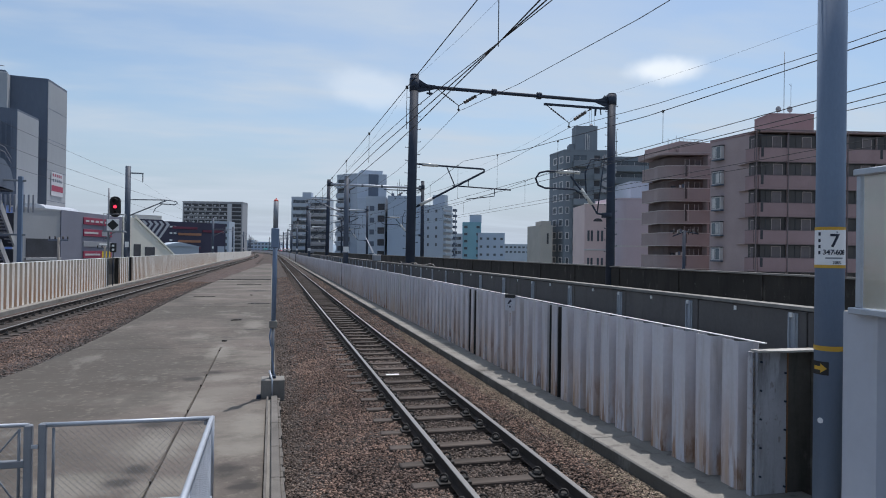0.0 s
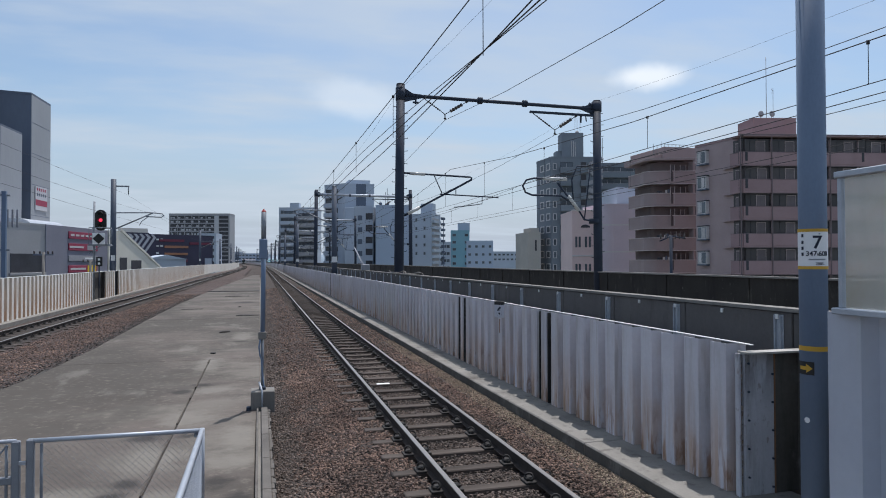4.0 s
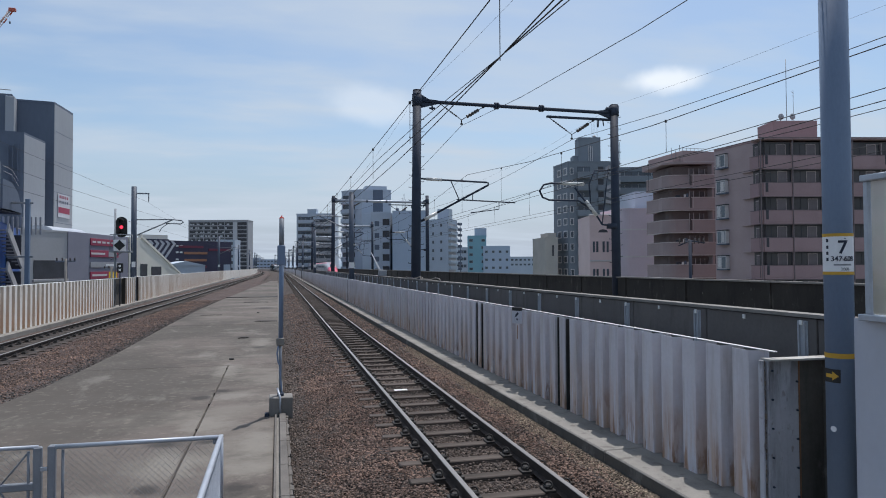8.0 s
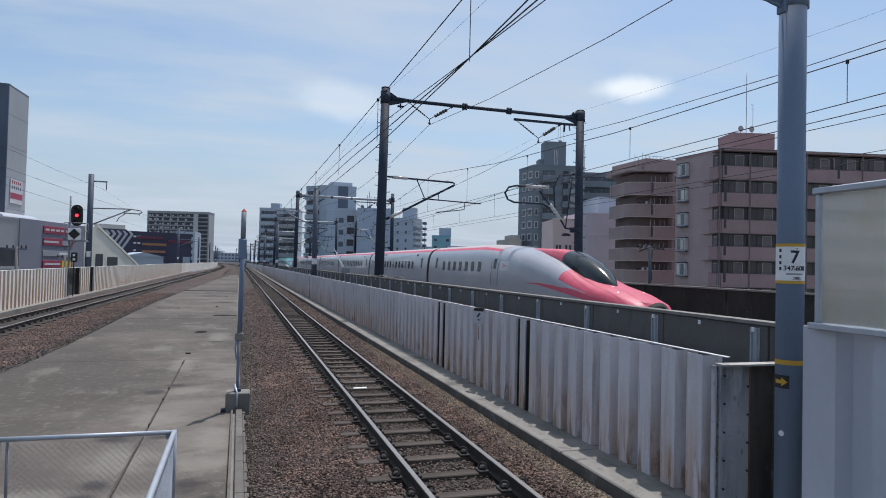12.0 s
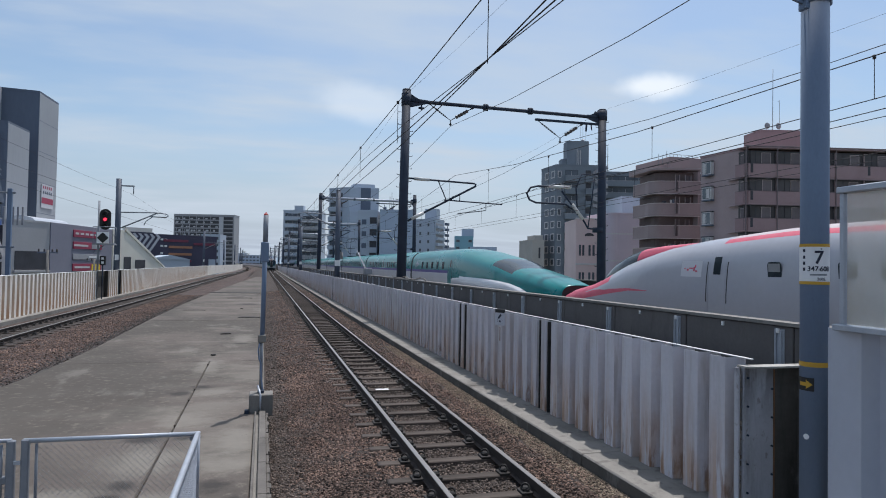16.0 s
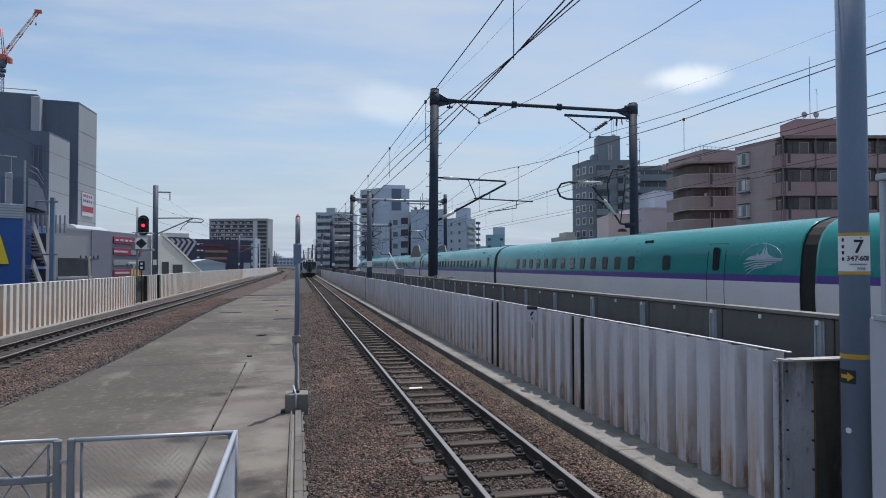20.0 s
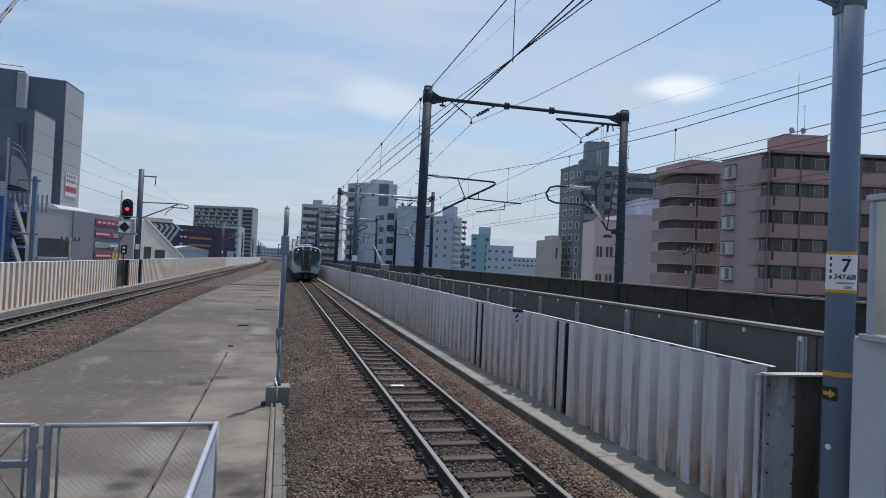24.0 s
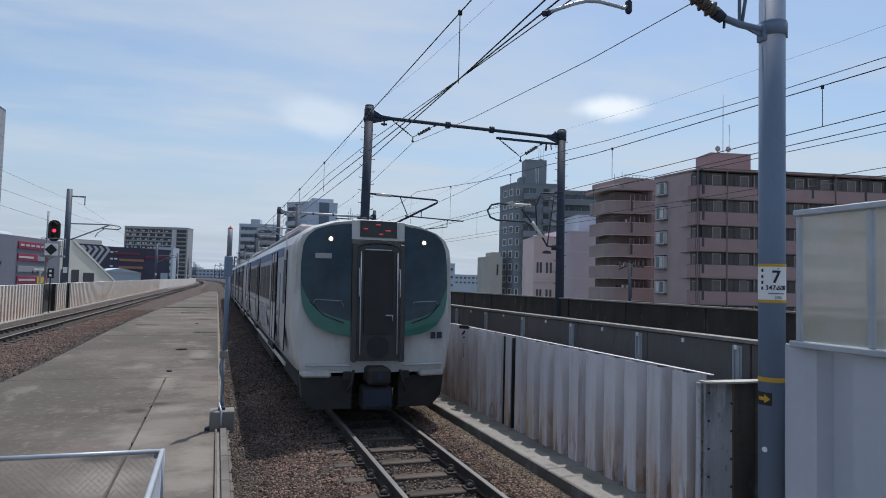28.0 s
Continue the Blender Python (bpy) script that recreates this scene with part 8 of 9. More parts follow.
part("cab", Geo().cbox(-1.5, 1.2, -0.8, 0.8, 18.3, 19.6, 0.1), M["crane_red"], cr, "red machinery deck")
part("operator_cabin", Geo().cbox(1.25, 2.0, -0.6, 0.6, 17.9, 19.0, 0.06), M["crane_red"], cr)
a_ = Geo()
for sy in (-0.5, 0.5):
    a_.cyl((-1.0, sy, 19.5), (-0.5, sy, 25.0), 0.09, 6).cyl((0.5, sy, 19.5), (0.0, sy, 25.0), 0.09, 6)
for k in range(5):
    a_.cyl((-0.95 + 0.1 * k, -0.5, 20.2 + 0.95 * k), (0.42 - 0.08 * k, -0.5, 20.9 + 0.95 * k), 0.05, 5)
part("a_frame", a_, M["crane_red"], cr)
jib = Geo()
j0, j1 = Vector((0.6, 0, 19.5)), Vector((6.8, 0, 29.2))
dj = (j1 - j0)
nn = Vector((-dj.z, 0, dj.x)).normalized()
N = 16
for s, sy in ((0.36, -0.35), (0.36, 0.35), (-0.36, 0.0)):
    jib.cyl(j0 + nn * s + Vector((0, sy, 0)), j1 + nn * s * 0.6 + Vector((0, sy * 0.5, 0)), 0.085, 6)
for k in range(N):
    p, q = j0 + dj * (k / N), j0 + dj * ((k + 1) / N)
    jib.cyl(p + nn * 0.36, q - nn * 0.34, 0.055, 5).cyl(q - nn * 0.34, q + nn * 0.34, 0.055, 5)
jb = part("jib", jib, M["crane_white"], cr, "white and red lattice jib")
for k in (0.12, 0.42, 0.72, 0.90):
    p, q = j0 + dj * k, j0 + dj * (k + 0.1)
    part("red_section", Geo().cyl(p + nn * 0.34, q + nn * 0.34, 0.12, 6).cyl(p - nn * 0.34, q - nn * 0.34, 0.12, 6), M["crane_red"], jb)
part("jib_head", Geo().cbox(6.3, 7.6, -0.35, 0.35, 28.9, 29.6, 0.06), M["crane_red"], cr)
part("hook", Geo().cyl((6.5, 0, 26.3), (6.5, 0, 26.8), 0.16, 8).cyl((6.5, 0, 26.8), (6.5, 0, 29.0), 0.02, 4), M["slate"], cr)

# low hills and town in the distance, their haze put into the colours
hill = Geo()
pr_ = [(-2600 + 130 * k, 3300 + 250 * math.sin(k * 0.7), 20 + 28 * (0.5 + 0.5 * noise.noise(Vector((k * 0.45, 2.0, 0))))) for k in range(41)]
hill.loft([[(x, y, -9), (x, y + 60, z * 0.9), (x, y + 160, z)] for x, y, z in pr_], 0, False, False, True)
solid("hills", hill, mat("far_hill", (0.30, 0.37, 0.44), (0.27, 0.34, 0.41), 1.0, scale=0.01, fine=0.2, bump=0), "low hills on the horizon, blue-grey with painted haze", "hills", kind="structure")
rng = random.Random(5)
for k in range(46):
    az = radians(rng.uniform(-26, 44))
    dd = rng.uniform(600, 1500)
    x, y = dd * math.sin(az), dd * math.cos(az)
    if abs(x - bend(y)) < 45 and y < 800:
        continue
    w, hh = rng.uniform(14, 34), rng.uniform(-2, 9) + (dd - 600) * 0.006
    c = rng.choice(("hazed_blue", "hazed_white", "hazed_blue", "sign_gray"))
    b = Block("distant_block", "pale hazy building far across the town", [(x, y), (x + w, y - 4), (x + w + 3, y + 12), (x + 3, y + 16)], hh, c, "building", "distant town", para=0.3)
    m, L = b.side((x, y), (x + w, y - 4))
    for q in range(2):
        b.box("window_band", m, 1, L - 1, -0.2, -0.02, hh - 3.2 - 3.4 * q, hh - 1.8 - 3.4 * q, "slate", 0.02)
# ---- trains ----
M["ts_green"] = mat("ts_green", (0.002, 0.20, 0.20), (0.002, 0.178, 0.175), 0.26, scale=0.4, fine=6, bump=0.0, coat=0.35, dirt=(0.015, 0.19, 0.18), dirt_amt=0.3, dirt_scale=0.6, dirt_stretch=(1, 0.2, 1))
M["ts_white"] = mat("ts_white", (0.60, 0.60, 0.63), (0.53, 0.53, 0.56), 0.3, scale=0.5, fine=6, bump=0.0, coat=0.4, dirt=(0.40, 0.39, 0.38), dirt_amt=0.4, dirt_scale=0.8, dirt_stretch=(1, 0.3, 1))
M["ts_purple"] = mat("ts_purple", (0.085, 0.05, 0.25), (0.075, 0.045, 0.22), 0.3, bump=0.0)
M["ts_silver"] = mat("ts_silver", (0.40, 0.405, 0.445), (0.35, 0.355, 0.39), 0.3, 0.1, scale=0.5, fine=6, bump=0.0, coat=0.5)
M["ts_emblem"] = mat("ts_emblem", (0.40, 0.44, 0.50), (0.33, 0.37, 0.43), 0.35, 0.3, bump=0.0)
M["ts_gray"] = mat("ts_gray", (0.345, 0.35, 0.385), (0.30, 0.305, 0.34), 0.35, scale=0.5, fine=6, bump=0.0)
M["ts_red"] = mat("ts_red", (0.62, 0.085, 0.14), (0.54, 0.07, 0.12), 0.45, bump=0.0, coat=0.1)
M["ts_roof"] = mat("ts_roof", (0.50, 0.43, 0.445), (0.42, 0.37, 0.38), 0.6, scale=1, fine=10, bump=0.05)
M["blind"] = mat("blind", (0.26, 0.27, 0.28), (0.22, 0.23, 0.24), 0.7, bump=0.0)
M["ts_glass"] = mat("ts_glass", (0.03, 0.04, 0.045), (0.02, 0.027, 0.03), 0.06, bump=0.0)
M["ts_window"] = mat("ts_window", (0.03, 0.04, 0.048), (0.016, 0.022, 0.028), 0.12, bump=0.0, rnd=0.4)
for q, s in (("ts_green", 0.25), ("ts_window", 0.22), ("ts_purple", 0.25)):
    M[q].node_tree.nodes["Principled BSDF"].inputs["Specular IOR Level"].default_value = s
M["shield"] = mat("shield", (0.10, 0.10, 0.106), (0.075, 0.075, 0.08), 0.5, bump=0.0)
M["side_glass"] = mat("side_glass", (0.02, 0.024, 0.028), (0.012, 0.015, 0.018), 0.35, spec=0.15, bump=0.0, rnd=0.3)
M["bellows"] = mat("bellows", (0.0072, 0.0072, 0.0081), (0.0045, 0.0045, 0.0049), 0.75, bump=0.1)
M["stainless"] = mat("stainless", (0.47, 0.48, 0.51), (0.40, 0.41, 0.44), 0.36, 0.35, scale=1.2, fine=30, bump=0.03, stretch=(1, 0.1, 1))
M["front_white"] = mat("front_white", (0.53, 0.53, 0.52), (0.46, 0.46, 0.45), 0.4, scale=0.8, fine=12, bump=0.02, dirt=(0.33, 0.32, 0.30), dirt_amt=0.35, dirt_scale=1.4)
M["front_green"] = mat("front_green", (0.006, 0.12, 0.092), (0.005, 0.10, 0.077), 0.35, bump=0.0, coat=0.4)
stain(M["front_white"], (0.23, 0.21, 0.19), 0.55, 1.6, (1, 1, 0.5), 0.50, 0.68, 3.0)
# Blue mottling in this glass colour stands for reflected sky.
M["cab_glass"] = mat("cab_glass", (0.032, 0.064, 0.095), (0.012, 0.024, 0.036), 0.06, spec=0.3, scale=0.8, fine=5, bump=0.0)
M["door_dark"] = mat("door_dark", (0.032, 0.032, 0.034), (0.022, 0.022, 0.024), 0.35, bump=0.0)
M["door_frame"] = mat("door_frame", (0.050, 0.048, 0.047), (0.036, 0.035, 0.034), 0.5, bump=0.05)
M["headlamp"] = mat("headlamp", (0.9, 0.9, 0.8), rough=0.2, bump=0, emit=(1.0, 1.0, 0.72), emit_s=3.0)
M["led"] = mat("led", (0.3, 0.03, 0.03), rough=0.4, bump=0, emit=(1.0, 0.12, 0.08), emit_s=0.28)
M["blue_band"] = mat("blue_band", (0.09, 0.15, 0.33), (0.075, 0.125, 0.28), 0.35, bump=0.0)

# half section: share of the half width, height
SEC = [(0.80, 0.25), (0.93, 0.42), (0.975, 0.9), (0.995, 1.5), (1.0, 1.85), (0.995, 2.02), (0.99, 2.20), (0.965, 2.65), (0.93, 2.95), (0.87, 3.18), (0.78, 3.36), (0.66, 3.49), (0.45, 3.60), (0.2, 3.645)]


def ring(s, half, hs, ws):
    h, w = hs(s), ws(s)
    out = []
    for f, z in SEC:
        out.append((f * half * w, s, 0.25 + (z - 0.25) * (h - 0.25) / 3.40))
    return out + [(-x, y, z) for x, y, z in out[::-1]]


def curve_of(table):
    a, b = [p for p, _ in table], [q for _, q in table]
    return lambda s: float(np.interp(s, a, b))


GREEN_H = curve_of(((0, 1.74), (0.12, 1.77), (0.5, 1.84), (1.5, 2.0), (3, 2.2), (4.8, 2.42), (5.4, 2.50), (6.5, 2.74), (7.6, 2.94), (8.6, 3.06), (10.4, 3.26), (12, 3.45), (14, 3.6), (15.5, 3.65)))
GREEN_W = curve_of(((0, 0.52), (0.12, 0.54), (0.5, 0.59), (1.5, 0.67), (3, 0.75), (5, 0.84), (7, 0.91), (9, 0.96), (12, 0.99), (15, 1.0)))
RED_H = curve_of(((0, 0.95), (0.15, 1.2), (0.5, 1.42), (1.5, 1.68), (2.5, 1.84), (3.5, 2.0), (4.5, 2.32), (6, 2.80), (8, 3.20), (10, 3.42), (12, 3.55), (13.5, 3.64), (14, 3.65)))
RED_W = curve_of(((0, 0.36), (0.15, 0.48), (0.5, 0.58), (1.5, 0.68), (3, 0.78), (5, 0.87), (7, 0.93), (9, 0.97), (12, 1.0), (14, 1.0)))
FULL = curve_of(((0, 3.65), (1, 3.65)))
ONE = curve_of(((0, 1.0), (1, 1.0)))
NOSE_S = [0, 0.15, 0.5, 1.0, 1.5, 2.2, 3, 4, 5, 5.8, 6.5, 7.0, 7.6, 8.1, 8.6, 9.0, 9.4, 9.9, 10.4, 11.2, 12, 13, 14, 15.5]
n_half = len(SEC)


def green_pick(nose):
    def pick(i, j):
        k = j if j < n_half else 2 * n_half - 2 - j
        s = NOSE_S[i] if nose and i < len(NOSE_S) else 99
        if nose and 5.0 <= s < 7.6 and 9 <= k <= 13:
            return 3
        if j == 2 * n_half - 1:
            return 4
        if nose and s < 14.5:
            return 0 if (k >= 2 or s < 2.5) else 1
        if k < 5:
            return 1
        if k == 5:
            return 2
        return 0
    return pick


def red_pick(nose):
    def pick(i, j):
        k = j if j < n_half else 2 * n_half - 2 - j
        s = NOSE_S[i] if nose and i < len(NOSE_S) else 99
        if j == 2 * n_half - 1:
            return 4
        if nose:
            if s < 1.4:
                return 2 if k >= 3 else 1
            if s < 2.9:
                return 2 if k >= 6 else 0
            if s < 4.6:
                return 2 if k >= 8 else 0
            if s < 11:
                return 0
            return 5 if k >= 11 else (2 if k == 10 else (1 if k < 5 and s > 15 else 0))
        if k >= 11:
            return 5
        if k == 10:
            return 2
        return 1 if k < 5 else 0
    return pick


def rounded_plate(w, h, r, d):
    """Upright rounded plate in the y-z plane, facing -x."""
    g = Geo()
    pts = []
    for cx, cz, a0 in ((w / 2 - r, h / 2 - r, 0), (-w / 2 + r, h / 2 - r, 90), (-w / 2 + r, -h / 2 + r, 180), (w / 2 - r, -h / 2 + r, 270)):
        for k in range(4):
            a = radians(a0 + 30 * k)
            pts.append((cx + r * math.cos(a), cz + r * math.sin(a)))
    g.loft([[(x, y, z) for y, z in pts] for x in (0.0, -d)], 0, True, True)
    return g


def side_x(half, z):
    zs = [q for _, q in SEC]
    return half * float(np.interp(z, zs, [f for f, _ in SEC]))


def flank_x(half, hs, ws, s, z):
    zz = 0.25 + (z - 0.25) * 3.4 / (hs(s) - 0.25)
    return side_x(half, min(3.645, zz)) * ws(s)


def nose_parts(car, half, hs, ws):
    """Cab canopy and red streaks of the silver train, wheel fenders of the green one."""
    if half < 1.5:
        geo = Geo()
        rings = []
        for s, z, w in ((2.7, 1.92, 0.12), (3.3, 2.36, 0.42), (4.1, 2.76, 0.56), (5.0, 3.05, 0.60), (5.9, 3.22, 0.58), (6.9, 3.30, 0.54), (8.2, 3.34, 0.46), (9.6, 3.38, 0.3), (11.0, 3.44, 0.3)):
            base = hs(s) - 0.16
            rings.append([(w * math.cos(a), s, base + max(0.02, z - base) * math.sin(a) ** 0.7) for a in [math.pi * k / 14 for k in range(15)]])
        geo.loft(rings, 0, False, False, True, lambda i, j: 0 if i < 4 else (1 if i < 7 else 2))
        part("cab_canopy", geo, [M["ts_glass"], M["ts_red"], M["ts_silver"]], car, "dark windscreen under a red canopy")
        for sx in (-1, 1):
            part("headlamp", Geo().cyl((sx * 0.50, 1.75, hs(1.9) - 0.14), (sx * 0.50, 1.66, hs(1.9) - 0.20), 0.10, 12), M["headlamp"], car, "lit white headlamp")
            geo = Geo()
            rings = []
            for s in (0.2, 0.5, 1.0, 1.6, 2.4, 3.2, 4.2, 5.4, 6.6, 7.8):
                zc, th = 1.06 + 0.74 * min(1.0, s / 6.5) ** 0.75, max(0.008, 0.25 * (1 - s / 7.8))
                rings.append([(sx * (flank_x(half, hs, ws, s, zc + th * q) + 0.007), s, zc + th * q) for q in (-1, -0.5, 0, 0.5, 1)])
            geo.loft(rings, 0, False, False, True)
            part("red_streak", geo, M["ts_red"], car)
            dg = Geo()
            dg.loft([[(sx * (flank_x(half, hs, ws, s, z) + 0.006), s, z) for s in (9.62, 10.1, 10.6)] for z in (2.30, 2.45, 2.6, 2.75)], 0, False, False)
            d = part("decal", dg, M["ts_white"], car, "white decal panel")
            dg = Geo()
            for sc, z, w, h in ((9.95, 2.50, 0.05, 0.03), (10.1, 2.54, 0.09, 0.02), (10.25, 2.52, 0.04, 0.06), (10.3, 2.60, 0.03, 0.04), (10.36, 2.46, 0.05, 0.025), (9.8, 2.53, 0.04, 0.015)):
                dg.loft([[(sx * (flank_x(half, hs, ws, s, q) + 0.01), s, q) for s in (sc - w, sc + w)] for q in (z - h, z + h)], 0, False, False)
            part("decal_figure", dg, M["ts_red"], d)
    else:
        for sx in (-1, 1):
            geo = Geo()
            rings = []
            for s, zt in ((2.4, 0.95), (2.6, 1.16), (3.0, 1.34), (3.8, 1.52), (5, 1.68), (7, 1.80), (9, 1.86), (12, 1.95), (14.6, 2.06)):
                xo = half * float(np.interp(s, (2.4, 3, 4, 6, 9, 14.6), (0.80, 0.90, 0.955, 0.99, 1.0, 1.003)))
                xi = flank_x(half, hs, ws, s, zt) - 0.05
                rings.append([(sx * x, s, z) for x, z in ((xo - 0.12, 0.30), (xo, 0.55), (xo, 0.55 + (zt - 0.55) * 0.6), (xo - 0.02, zt - 0.10), (max(xi, xo - 0.10), zt - 0.02), (min(xi, xo - 0.12), zt))])
            geo.loft(rings, 0, False, False, True)
            part("wheel_fender", geo, M["ts_white"], car, "white rounded wheel fender")


def run_of(first, last, step=1.03):
    """Window places counted back from the last one."""
    out = [last]
    while out[-1] - step > first - 0.01:
        out.append(out[-1] - step)
    return out[::-1]


def car_plan(half, c, L, nose):
    """Places of windows, doors and display plates along a car, from its forward end."""
    if half < 1.5:
        if nose:
            return run_of(13.4, 19.58), (L - 1.9,), ()
        if c == 3:
            return run_of(3.7, 17.5, 1.017), (18.9,), ((16.6, 3.14),)
        if c == 4:
            return run_of(3.0, 17.25, 1.0), (18.58,), ((17.25, 3.14),)
        if c == 5:
            return [1.1] + run_of(3.7, 10.87, 1.015), (12.2,), ((10.87, 3.14),)
        return run_of(3.2, L - 4.0), (1.7, L - 1.3) if c % 2 == 0 else (1.7,), ((3.2, 3.14),)
    if nose:
        if c == 0:
            return run_of(16.6, 22.73, 1.5), (), ()
        return run_of(17.2, L - 3.6), (L - 1.9,), ()
    if c == 1:
        return run_of(6.6, 21.7, 1.08), (3.7,), ((6.6, 3.22),)
    if c == 2:
        return run_of(3.8, 23.04, 1.035), (L - 0.9,), ()
    if c == 3:
        return run_of(3.2, 21.88, 1.035), (23.1,), ((20.9, 3.22),)
    if c == 4:
        return run_of(2.5, 22.2), (0.68,), ((2.56, 3.22),)
    if c % 2:
        return [6.1] + run_of(7.4, 20.9, 1.04), (3.5,), ((7.5, 3.22),)
    return run_of(3.2, L - 4.0), (1.7, L - 1.3), ((3.2, 3.22),)


def bullet_train(name, label, half, lead, mid, count, hs, ws, pick_of, mats, win, door_mat, shields, logo_every, z_win):
    t = thing(name, label, "high-speed train")
    length = 2 * lead + mid * (count - 2)
    starts = [0.0] + [lead + mid * k for k in range(count - 1)]
    pane = rounded_plate(*win, 0.09, 0.012).mesh("window", [M["ts_window"]])
    blinds = [Geo().cbox(-0.016, -0.0125, -win[0] / 2 + 0.03, win[0] / 2 - 0.03, z, win[1] / 2 - 0.04, 0.001).mesh("blind", [M["blind"]]) for z in (-win[1] / 2 + 0.04, 0.02)]
    sign = rounded_plate(0.56, 0.15, 0.02, 0.010).mesh("destination_display", [M["ts_window"]])
    door_g = Geo()
    z0, z1 = 1.28, 3.06
    zs = [z0 + (z1 - z0) * q / 8 for q in range(9)]
    for y0, y1 in ((-0.415, -0.395), (0.395, 0.415)):
        door_g.loft([[(-side_x(half, z) - 0.005, y0, z), (-side_x(half, z) - 0.005, y1, z), (-side_x(half, z) + 0.03, y1, z), (-side_x(half, z) + 0.03, y0, z)] for z in zs], 0, True, True)
    door_g.box(-side_x(half, z1) - 0.004, -side_x(half, z1) + 0.05, -0.395, 0.395, z1 - 0.02, z1)
    door_me = door_g.mesh("door_frame", [M[door_mat]])
    slot = rounded_plate(0.28, 0.66, 0.08, 0.014).mesh("door_window", [M["ts_window"]])
    for c, s0 in enumerate(starts):
        L = lead if c in (0, count - 1) else mid
        nose = c in (0, count - 1)
        g = Geo()
        if nose:
            ss = NOSE_S + [16.0, 18, L - 0.32, L - 0.24]
            rings = [ring(s, half, hs, ws) for s in ss]
        else:
            ss = [0.24, 0.32, L / 3, 2 * L / 3, L - 0.32, L - 0.24]
            rings = [ring(s, half, FULL, ONE) for s in ss]
        g.loft(rings, 4, True, True, True, pick_of(nose))
        m = pose(0, s0, 0) if c < count - 1 else pose(0, s0 + L, 0, 0, 0, 180)
        car = part("car", g, [M[q] for q in mats], t, m=m)
        if nose:
            nose_parts(car, half, hs, ws)
        # passenger windows, blinds and doors on both flanks
        places, doors, plates = car_plan(half, c, L, nose)
        x = side_x(half, z_win) + 0.004
        for k, y in enumerate(places):
            for sx in (-1, 1):
                w = place("window", pane, car, pose(sx * x, y, z_win, 0, -sx * 4.5, 0 if sx < 0 else 180))
                shut = (7 * k + 5 * c + (3 if half > 1.5 else 0)) % 17
                if shut in (2, 9, 13):
                    place("blind", blinds[0 if shut == 2 else 1], w)
        for y, z in plates:
            xs = side_x(half, z) + 0.004
            for sx in (-1, 1):
                place("destination_display", sign, car, pose(sx * xs, y, z, 0, -sx * (9 if z > 3.15 else 7), 0 if sx < 0 else 180))
        if nose:
            yd = 11.27 if half < 1.5 else 14.9
            for sx in (-1, 1):
                d = None
                for y0, y1, zl, zh in ((yd - 0.44, yd - 0.41, 1.62, 2.72), (yd + 0.41, yd + 0.44, 1.62, 2.72), (yd - 0.36, yd - 0.345, 1.35, 3.0), (yd + 0.345, yd + 0.36, 1.35, 3.0)):
                    dg = Geo()
                    rings = []
                    for z in [zl + (zh - zl) * q / 5 for q in range(6)]:
                        xa, xb = [sx * flank_x(half, hs, ws, y, z) for y in (y0, y1)]
                        rings.append([(xa + sx * 0.006, y0, z), (xb + sx * 0.006, y1, z), (xb - sx * 0.03, y1, z), (xa - sx * 0.03, y0, z)])
                    dg.loft(rings, 0, True, True)
                    if zl > 1.5:
                        part("grab_rail", dg, M["bellows"], car)
                    else:
                        part("door_edge", dg, M["ts_gray"], car)
                sg = Geo().loft([[(sx * (flank_x(half, hs, ws, y, z) + 0.007), y, z) for y in (yd - 0.15, yd - 0.13, yd + 0.13, yd + 0.15)] for z in [2.38 + 0.08 * q for q in range(7)]], 0, False, False, True)
                part("door_window", sg, M["ts_window"], car)
        for y in doors:
            for sgn, rz in ((1, 0), (-1, 180)):
                d = place("door", door_me, car, pose(0, y, 0, 0, 0, rz))
                place("door_window", slot, d, pose(-side_x(half, 2.62) - 0.004, 0, 2.62, 0, 5, 0))
        if c < count - 1:
            bz = Geo()
            sec = [(f * half * 0.985, z) for f, z in SEC]
            loop = sec + [(-x, z) for x, z in sec[::-1]]
            bz.loft([[(x, y, 0.2 + (z - 0.2) * 0.992) for x, z in loop] for y in (s0 + L - 0.26, s0 + L + 0.26)], 0, True, True)
            part("bellows", bz, M["bellows"], t)
        bog = Geo()
        for y in ((4.5, L - 3.2) if nose else (3.0, L - 3.0)):
            bog.cbox(-half * 0.85, half * 0.85, y - 1.6, y + 1.6, 0.18, 0.7, 0.05)
            for yy in (y - 1.25, y + 1.25):
                bog.cyl((-0.78, yy, 0.43), (-0.68, yy, 0.43), 0.43, 16).cyl((0.68, yy, 0.43), (0.78, yy, 0.43), 0.43, 16)
        part("bogie", bog, M["rubber"], car)
    for sa, h in shields:
        for sx in (-1, 1):
            x = sx * half * 0.80
            g = Geo()
            prof = [(1.2, 3.25), (1.5, 3.8), (2.1, 3.15 + h), (2.8, 3.22 + h), (4.6, 3.2 + h), (5.0, 3.1 + h), (7.2, 3.3)]
            g.loft([[(x + dx, sa + y, z) for y, z in prof] for dx in (-0.05, 0.05)], 0, True, True)
            part("pantograph_shield", g, M["shield"], t)
        pg = Geo()
        pg.tube([(0, sa + 1.2, 3.62), (0, sa + 2.9, 4.25), (0, sa + 1.7, 4.98)], 0.04, 6).cyl((-0.6, sa + 1.7, 5.0), (0.6, sa + 1.7, 5.0), 0.04, 6).cbox(-0.6, 0.6, sa + 0.8, sa + 1.6, 3.6, 3.8, 0.03)
        part("pantograph", pg, M["mast_dark"], t)
    return t, length


